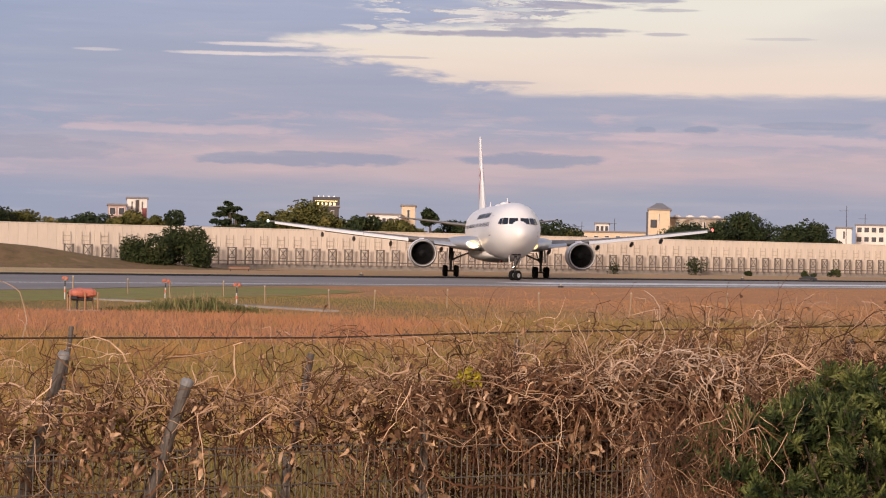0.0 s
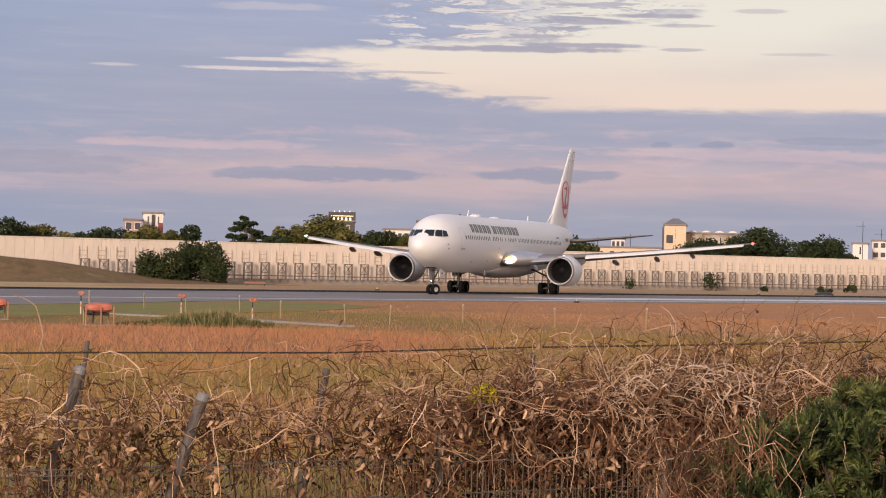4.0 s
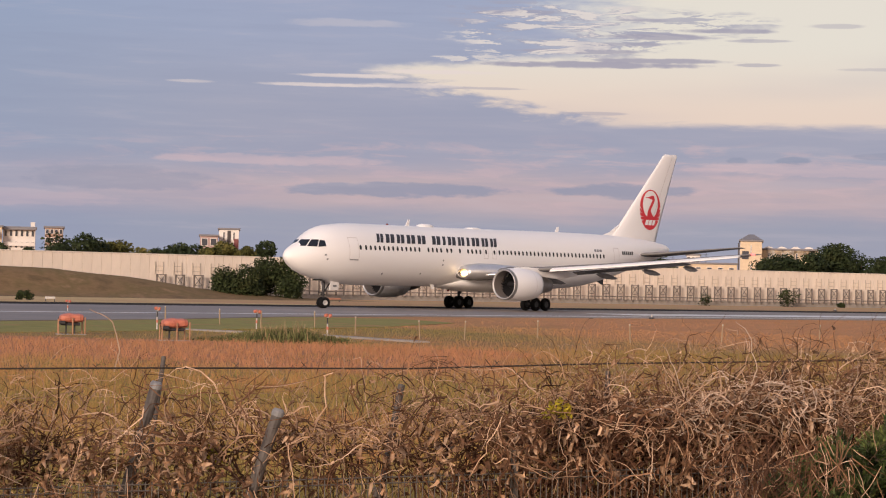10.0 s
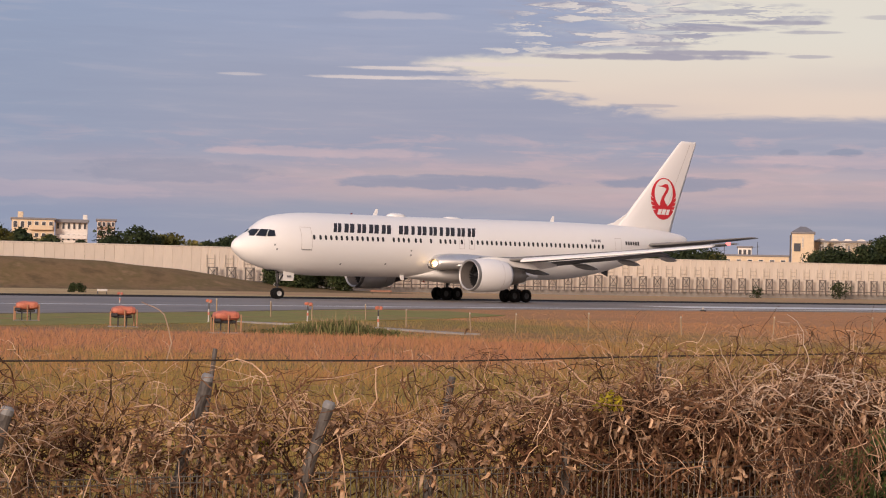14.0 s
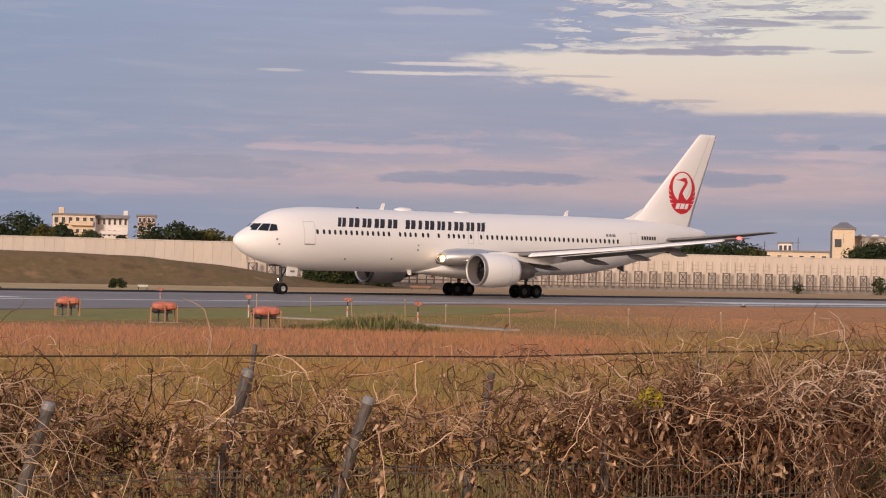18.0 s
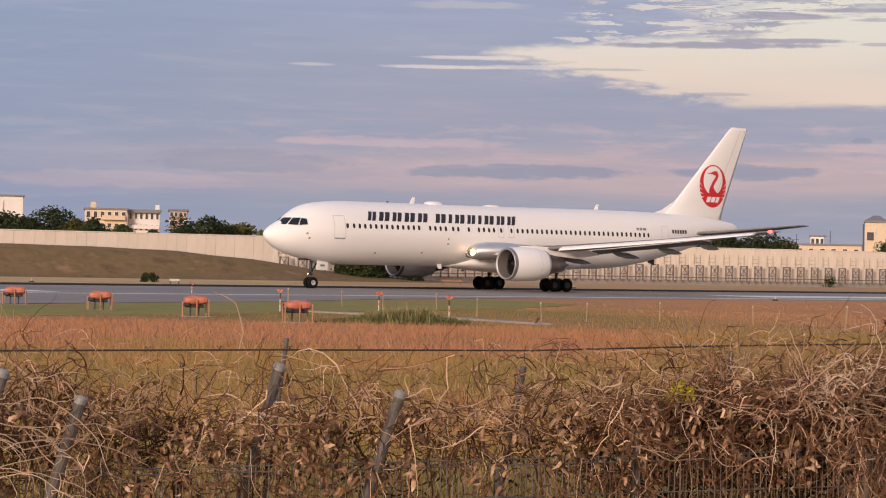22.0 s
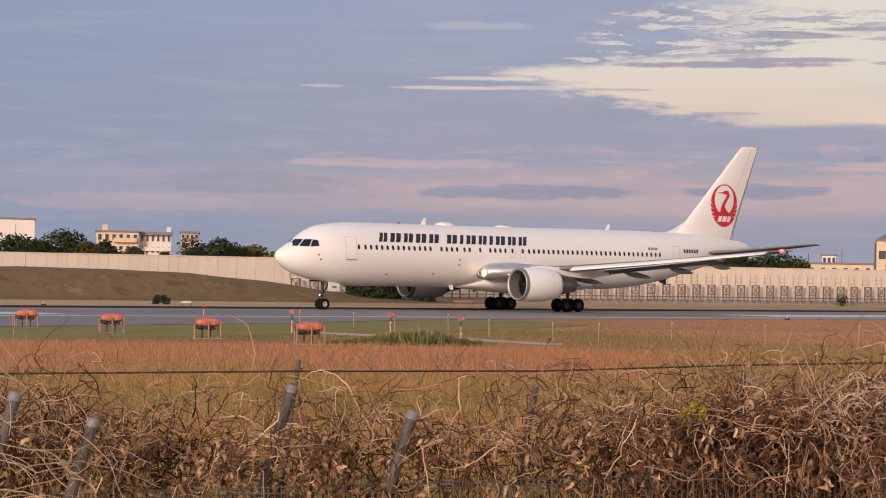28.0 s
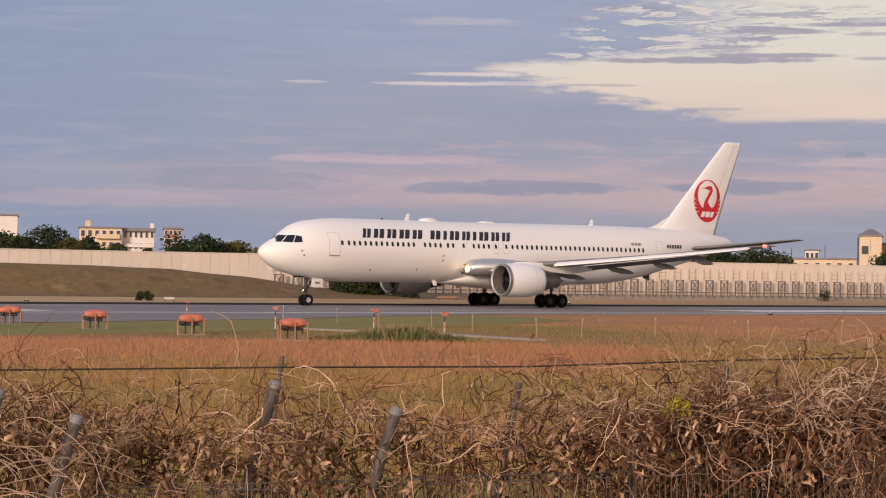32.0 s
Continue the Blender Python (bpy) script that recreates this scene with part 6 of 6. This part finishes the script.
def build_vines():
    rng = random.Random(11)
    dark, pale, white, leaf_v, leaf_f, straw = Stems(), Stems(), Stems(), [], [], Stems()
    old_v, old_f = [], []

    def leaf(p, size, hang=-0.8):
        u = Vector((rng.gauss(0, 0.8), rng.gauss(0, 0.5), rng.gauss(hang, 0.6))).normalized()
        w = u.cross(Vector((rng.gauss(0, 0.6), -1, rng.gauss(0, 0.6)))).normalized()
        nrm = u.cross(w)
        a = len(leaf_v)
        c = rng.uniform(-0.5, 0.5)
        q = Vector(p)
        for f, ww, lift in ((0.0, 0.05, 0), (0.28, 0.24, 0.3), (0.66, 0.22, -0.2), (1.0, 0.06, -0.55)):
            mid = q + u * size * f + nrm * size * (lift + c * f * f * 0.6)
            fold = nrm * size * ww * rng.uniform(-1.2, 2.0)
            leaf_v.extend((mid - w * size * ww + fold, mid, mid + w * size * ww * rng.uniform(0.6, 1.1) + fold))
        for k in range(3):
            b = a + 3 * k
            leaf_f.extend(((b, b + 1, b + 4, b + 3), (b + 1, b + 2, b + 5, b + 4)))

    def twig(stems, pts, r, forks):
        """A stem with short side twigs."""
        stems.add(pts, r, r * 0.35)
        for _ in range(forks):
            k = rng.randrange(2, len(pts) - 1)
            p, q = pts[k], pts[k - 1]
            d = (p[0] - q[0] + rng.gauss(0, 0.03), p[1] - q[1], p[2] - q[2] + rng.gauss(0, 0.03))
            l = math.sqrt(d[0] ** 2 + d[1] ** 2 + d[2] ** 2) or 1
            stems.add(wander(rng, p, (d[0] / l, d[1] / l, d[2] / l), rng.uniform(0.05, 0.16), 7, 0.5, 0.05), r * 0.6, r * 0.25)

    for _ in range(4700):  # the dense lower tangle
        x = rng.uniform(-4.0, 3.2)
        t, k = mass(x)
        if rng.random() > k:
            continue
        front = rng.random()
        y = fence_y(x) - 0.30 + 0.5 * front
        z = t - 0.02 - abs(rng.gauss(0, 0.17))
        d = (rng.gauss(0, 0.8), rng.gauss(0, 0.3), rng.gauss(-0.1, 1.0))
        pts = wander(rng, (x, y, z), d, rng.uniform(0.08, 0.30), 10, 0.75, 0.05)
        # low and rear stems are dark more often: inner shade put into colour
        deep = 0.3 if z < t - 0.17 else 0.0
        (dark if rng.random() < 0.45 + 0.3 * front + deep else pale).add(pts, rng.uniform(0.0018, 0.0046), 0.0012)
        if rng.random() < 0.12:
            leaf(pts[rng.randrange(3, 8)], rng.uniform(0.025, 0.055))
    for _ in range(1900):  # fine dry twigs that rise loosely past the strained wire
        x = rng.uniform(-4.2, 3.4)
        t, k = mass(x)
        if x < 0.1 and rng.random() < 0.6:
            continue
        up = 0.34 * rng.random() ** 1.5
        y = fence_y(x) + rng.uniform(-0.1, 0.7)
        pts = wander(rng, (x, y, t - 0.06 + up * 0.8), (rng.gauss(0, 0.8), rng.gauss(0, 0.3), rng.gauss(0.35, 0.8)), rng.uniform(0.06, 0.26), 8, 0.5, 0.03)
        pts = [(a, b, min(c, t + 0.36)) for a, b, c in pts]
        (dark if rng.random() < 0.5 else pale).add(pts, rng.uniform(0.0011, 0.0026), 0.0008)
        if rng.random() < 0.10:
            leaf(pts[rng.randrange(2, 7)], rng.uniform(0.018, 0.04))
    for _ in range(430):  # long stems thrown over the top
        x = rng.uniform(-4.2, 3.2)
        t, k = mass(x)
        y = fence_y(x) + rng.gauss(-0.05, 0.2)
        z = t - rng.uniform(0.0, 0.22)
        s = rng.choice((-1, 1))
        d = (s * rng.uniform(0.4, 1.0), rng.gauss(0, 0.25), rng.uniform(-0.1, 0.85))
        pts = wander(rng, (x, y, z), d, rng.uniform(0.25, 0.8), 18, 0.36, rng.uniform(0.02, 0.16))
        pts = [(a, b, min(c, t + 0.19 + 0.05 * math.sin(a * 7))) for a, b, c in pts]
        twig(pale if rng.random() < 0.45 else dark, pts, rng.uniform(0.0022, 0.0046), rng.randrange(0, 4))
        if rng.random() < 0.25:
            leaf(pts[rng.randrange(4, 12)], rng.uniform(0.025, 0.05))
    for _ in range(620):  # shoots and curls that stick up over the tangle
        x = rng.uniform(-4.0, 3.2)
        t, k = mass(x)
        if rng.random() > k + 0.15:
            continue
        pts = wander(rng, (x, fence_y(x) + rng.gauss(0.1, 0.25), t - 0.05), (rng.gauss(0, 0.6), rng.gauss(0, 0.2), 1), rng.uniform(0.12, 0.45), 14, 0.55, rng.uniform(0.02, 0.16))
        twig(pale if rng.random() < 0.6 else dark, pts, rng.uniform(0.0016, 0.0034), rng.randrange(0, 3))
    for _ in range(190):  # sparse climbers that reach the strained wire
        x = rng.uniform(-4.0, 0.5)
        t, k = mass(x)
        pts = wander(rng, (x, fence_y(x) + rng.gauss(-0.05, 0.2), t - 0.12), (rng.gauss(0, 0.5), rng.gauss(0, 0.15), 1), rng.uniform(0.22, 0.5), 16, 0.45, rng.uniform(0.0, 0.08))
        pts = [(a, b, min(c, t + 0.27)) for a, b, c in pts]
        twig(pale if rng.random() < 0.5 else dark, pts, rng.uniform(0.0018, 0.0036), rng.randrange(0, 4))
        if rng.random() < 0.4:
            leaf(pts[rng.randrange(5, 15)], rng.uniform(0.022, 0.045))
    for _ in range(330):  # thick twisted old stems
        x = rng.uniform(-4.0, 3.2)
        t, k = mass(x)
        pts = wander(rng, (x, fence_y(x) + rng.gauss(-0.12, 0.12), t - rng.uniform(0.2, 0.5)), (rng.gauss(0, 0.7), rng.gauss(0, 0.2), 1), rng.uniform(0.25, 0.65), 18, 0.5, 0.03)
        pts = [(a, b, min(c, t + 0.08)) for a, b, c in pts]
        twig(dark, pts, rng.uniform(0.0038, 0.0075), rng.randrange(1, 5))
    for _ in range(760):  # brittle brown stems, sharply bent, from the mesh to the wire
        x = rng.uniform(-4.1, 3.2)
        t, k = mass(x)
        if rng.random() > k + 0.25:
            continue
        up = rng.random()
        pts = wander(rng, (x, fence_y(x) + rng.gauss(-0.12, 0.16), t - 0.34 + 0.50 * up), (rng.gauss(0, 0.9), rng.gauss(0, 0.2), rng.gauss(0.3, 0.8)), rng.uniform(0.10, 0.34), 9, 0.62, 0.03)
        pts = [(a, b, min(c, t + 0.24)) for a, b, c in pts]
        twig(dark if rng.random() < 0.78 else pale, pts, rng.uniform(0.0030, 0.0064) * (1.1 - 0.35 * up), rng.randrange(0, 3))
        if rng.random() < 0.3:
            leaf(pts[rng.randrange(2, 8)], rng.uniform(0.02, 0.045))
    for _ in range(230):  # stems that hang before the mesh
        x = rng.uniform(-3.6, 1.9)
        t, k = mass(x)
        if rng.random() > k:
            continue
        y = fence_y(x) - rng.uniform(0.26, 0.42)
        z = t - rng.uniform(0.12, 0.3)
        pts = wander(rng, (x, y, z), (rng.gauss(0, 0.35), 0, -1), rng.uniform(0.12, 0.4), 8, 0.22, 0.05)
        (dark if rng.random() < 0.75 else pale).add(pts, rng.uniform(0.0014, 0.0026), 0.0009)
        if rng.random() < 0.40:
            leaf(pts[rng.randrange(1, 8)], rng.uniform(0.028, 0.055))
    for _ in range(330):  # loose dry leaves caught in the tangle
        x = rng.uniform(-4.0, 2.2)
        t, k = mass(x)
        if rng.random() > k:
            continue
        leaf((x, fence_y(x) - rng.uniform(0.0, 0.45), t - abs(rng.gauss(0.08, 0.16))), rng.uniform(0.03, 0.06))
    for _ in range(150):  # bunches of curled leaves that hang in strings
        x = rng.uniform(-4.0, 1.5)
        t, k = mass(x)
        bx, by, bz = x, fence_y(x) - rng.uniform(0.1, 0.45), t - abs(rng.gauss(0.04, 0.16))
        n = rng.randrange(2, 9)
        for i in range(n):
            leaf((bx + rng.gauss(0, 0.016), by + rng.gauss(0, 0.015), bz - 0.022 * i + rng.gauss(0, 0.02)), rng.uniform(0.025, 0.052), -1.6)
    for _ in range(44):  # drifts of larger leaves caught together
        x = rng.uniform(-4.0, 1.2)
        t, k = mass(x)
        cy, cz_ = fence_y(x) - rng.uniform(0.15, 0.4), t - abs(rng.gauss(0.10, 0.14))
        for i in range(rng.randrange(4, 14)):
            leaf((x + rng.gauss(0, 0.05), cy + rng.gauss(0, 0.03), cz_ - abs(rng.gauss(0, 0.07))), rng.uniform(0.022, 0.052), -1.2)
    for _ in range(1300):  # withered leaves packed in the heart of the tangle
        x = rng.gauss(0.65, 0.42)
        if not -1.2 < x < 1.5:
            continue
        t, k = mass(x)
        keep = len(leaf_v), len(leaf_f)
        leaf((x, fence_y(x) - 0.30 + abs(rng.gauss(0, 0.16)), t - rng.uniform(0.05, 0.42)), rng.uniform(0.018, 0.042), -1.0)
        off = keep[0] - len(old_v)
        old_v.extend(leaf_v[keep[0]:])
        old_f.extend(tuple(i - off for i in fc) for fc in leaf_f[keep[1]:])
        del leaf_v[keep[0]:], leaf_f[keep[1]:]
    for _ in range(430):  # brown stems that hang beside and across the bush
        x = rng.uniform(0.74, 1.22)
        pts = wander(rng, (x, 8.4 + rng.gauss(0, 0.08), rng.uniform(1.6, 2.04)), (rng.gauss(0.0, 0.5), -0.1, rng.gauss(-0.8, 0.3)), rng.uniform(0.12, 0.34), 14, 0.26, 0.03)
        (pale if rng.random() < 0.16 else dark).add(pts, rng.uniform(0.0014, 0.0028), 0.001)
    for _ in range(16):
        x = rng.uniform(1.2, 1.95)
        pale.add(wander(rng, (x, 8.3 + rng.gauss(0, 0.05), rng.uniform(1.65, 2.02)), (rng.gauss(0.2, 0.8), -0.1, rng.gauss(-0.3, 0.5)), rng.uniform(0.06, 0.2), 8, 0.2, 0.04), rng.uniform(0.0014, 0.0026), 0.0009)
    pale.add([(-1.747, 9.15, 2.189), (-1.725, 9.15, 2.277), (-1.741, 9.15, 2.343), (-1.757, 9.15, 2.394), (-1.779, 9.15, 2.413), (-1.808, 9.15, 2.428), (-1.831, 9.15, 2.435), (-1.856, 9.15, 2.446)], 0.0034, 0.0018)  # a bare shoot that arches over the wire
    for _ in range(22):  # bleached branches that fan over the nearest stretch of fence
        x = rng.uniform(-3.0, -2.35)
        d = (rng.uniform(0.5, 1.0), rng.gauss(0, 0.12), rng.uniform(0.0, 0.9))
        pts = wander(rng, (x, 8.15 + rng.gauss(0, 0.1), rng.uniform(1.7, 2.05)), d, rng.uniform(0.35, 0.85), 18, 0.22, rng.uniform(0.03, 0.13))
        pts = [(a, b, min(c, 2.2)) for a, b, c in pts]
        twig(white, pts, rng.uniform(0.002, 0.0042), rng.randrange(1, 4))
    for _ in range(2600):  # the thick heart of the tangle behind the mesh, its shade put into dark stems
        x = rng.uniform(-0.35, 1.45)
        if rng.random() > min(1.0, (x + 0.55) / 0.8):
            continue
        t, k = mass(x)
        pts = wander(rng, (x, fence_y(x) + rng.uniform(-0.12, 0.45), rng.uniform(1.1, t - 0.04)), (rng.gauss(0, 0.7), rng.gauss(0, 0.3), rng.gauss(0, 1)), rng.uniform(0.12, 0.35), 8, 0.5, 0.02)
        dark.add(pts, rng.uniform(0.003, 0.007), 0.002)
    for _ in range(170):  # bleached stems matted on top of it
        x = rng.uniform(0.6, 1.45)
        t, k = mass(x)
        pts = wander(rng, (x, fence_y(x) - rng.uniform(0.1, 0.35), t - rng.uniform(-0.03, 0.16)), (rng.gauss(0, 0.9), rng.gauss(0, 0.2), rng.gauss(0, 0.45)), rng.uniform(0.12, 0.34), 12, 0.4, 0.05)
        (white if rng.random() < 0.45 else pale).add(pts, rng.uniform(0.002, 0.0042), 0.0012)
    for px, py, pz, pl in POSTS:  # stems wound on the posts
        for _ in range(24):
            z = pz - rng.uniform(0.08, 0.55)
            px2 = px - pl * (pz - z)
            pts = wander(rng, (px2 + rng.gauss(0, 0.05), py - 0.04 + rng.gauss(0, 0.03), z), (rng.gauss(0, 1), 0, rng.gauss(0.2, 1)), rng.uniform(0.1, 0.3), 9, 0.6, 0.02)
            (dark if rng.random() < 0.6 else pale).add(pts, rng.uniform(0.0018, 0.004), 0.0012)
    for x in (1.18, 1.28, 1.62, 1.72):  # knots of stems that stand above the wire
        for _ in range(15):
            pts = wander(rng, (x + rng.gauss(0, 0.035), fence_y(x) + 0.5 + rng.gauss(0, 0.05), 2.1 + rng.uniform(0, 0.12)), (rng.gauss(0, 0.35), 0, 1), rng.uniform(0.12, 0.3), 14, 0.55, 0.05)
            twig(dark if rng.random() < 0.5 else pale, pts, rng.uniform(0.002, 0.0042), 1)
    for _ in range(3600):  # dead grass growing up behind the fence
        x = rng.uniform(-4.6, 3.8)
        y = fence_y(x) + rng.uniform(0.1, 3.2)
        z = ground_z(x, y)
        pts = wander(rng, (x, y, z), (rng.gauss(0, 0.16), rng.gauss(0, 0.1), 1), rng.uniform(0.45, 0.95), 6, 0.08, 0.01)
        straw.add(pts, rng.uniform(0.0014, 0.0028), 0.0007)
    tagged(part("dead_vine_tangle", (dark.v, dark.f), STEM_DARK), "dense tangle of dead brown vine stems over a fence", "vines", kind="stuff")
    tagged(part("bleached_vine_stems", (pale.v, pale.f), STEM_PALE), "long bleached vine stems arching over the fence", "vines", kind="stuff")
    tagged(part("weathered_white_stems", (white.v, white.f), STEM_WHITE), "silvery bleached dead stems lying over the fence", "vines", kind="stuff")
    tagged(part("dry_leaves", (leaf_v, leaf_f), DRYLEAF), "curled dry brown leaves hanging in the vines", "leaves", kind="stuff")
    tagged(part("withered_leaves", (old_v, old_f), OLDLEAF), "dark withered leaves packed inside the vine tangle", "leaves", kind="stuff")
    tagged(part("dead_grass", (straw.v, straw.f), STRAW), "dead straw-coloured grass growing through the fence", "grass", kind="stuff")


build_vines()

# ---- the evergreen bush beside the fence ----
NEEDLE = two_tone("juniper_needles", [(0.36, (0.011, 0.020, 0.007)), (0.49, (0.050, 0.072, 0.021)), (0.68, (0.20, 0.215, 0.065))], 0.6, 8.0, 4, fine=40, per=0.8, bump=0)


def build_bush():
    rng = random.Random(23)
    root = thing("evergreen_bush", pose(1.62, 8.75, ground_z(1.62, 8.75)), "dark green feathery evergreen bush growing against the fence", "bush")
    z0 = ground_z(1.62, 8.75)
    v, f = [], []
    stems = Stems()

    def height(x):
        return lerp_table([(-0.8, 0.62), (-0.62, 0.93), (-0.45, 1.02), (-0.25, 1.08), (-0.12, 1.16), (0.0, 1.24), (0.2, 1.2), (0.8, 1.22), (1.5, 1.18)], x)[0]

    for _ in range(820):  # tufts of sprigs that fan out from a twig
        x = rng.uniform(-0.76, 1.1)
        h = height(x)
        y = rng.gauss(-0.1, 0.30)
        z = h * (1 - 0.5 * rng.random() ** 1.2) * (1 - 0.18 * (y / 0.6) ** 2) + 0.07 * noise.noise((x * 5, y * 5, 2))
        if x < -0.22 and z < 0.62 + (-0.22 - x) * 0.4:
            continue
        face = Vector((rng.gauss(0, 0.5), rng.gauss(-0.4, 0.35), rng.uniform(0.5, 1.3))).normalized()
        base = Vector((x, y, z)) - face * 0.09
        for _ in range(12):
            d = (face + Vector((rng.gauss(0, 0.35), rng.gauss(0, 0.35), rng.gauss(0, 0.35)))).normalized()
            ln = rng.uniform(0.045, 0.10)
            stems.add([tuple(base), tuple(base + d * ln * 0.5), tuple(base + d * ln)], 0.0018, 0.0008)
            for k in range(13):
                q = base + d * ln * (0.2 + 0.8 * k / 12)
                side = Vector((rng.gauss(0, 1), rng.gauss(0, 1), rng.gauss(0, 1))).cross(d).normalized()
                tip = q + side * rng.uniform(0.012, 0.026) * (1.15 - 0.6 * k / 12) + d * rng.uniform(0.012, 0.026)
                w = side.cross(d) * 0.0044
                a = len(v)
                v += [q - w, q + w, tip + w * 0.4, tip - w * 0.4]
                f.append((a, a + 1, a + 2, a + 3))
    part("foliage", (v, f), NEEDLE, root, "feathery dark green sprigs")
    for _ in range(120):
        a = rng.uniform(-0.9, 1.3)
        stems.add(wander(rng, (a * 0.5, 0, -0.05), (a * 0.5, rng.gauss(0, 0.2), 1), height(a) * rng.uniform(0.6, 0.95), 8, 0.1, 0.0), 0.010, 0.003)
    part("branch", (stems.v, stems.f), BARK, root, "brown inner branches")
    return root


build_bush()
weed = thing("yellow_weed", pose(0.115, 9.5, ground_z(0.115, 9.5) + 0.05), "small yellow-green weed among the dead vines", "weed", "yellow weeds")
YELLOW = two_tone("yellow_weed_leaves", [(0.3, (0.24, 0.21, 0.02)), (0.7, (0.42, 0.33, 0.03))], 0.7, 8, 3, fine=40, per=0.5, bump=0)
rngw = random.Random(3)
part("foliage", crown(rngw, [(0, 0, 1.04, 0.035), (0.03, 0, 1.02, 0.03), (-0.03, 0, 1.01, 0.03)], 0.013, 130), YELLOW, weed)
part("stem", tube([(0, 0, -0.02), (0.01, 0, 1.03)], 0.0018, 5), BARK, weed)
for x, y, dz in ((-1.33, 9.1, -0.15), (-1.36, 9.3, -0.16)):
    copy_thing(weed, pose(x, y, ground_z(x, y) + dz))

motions()
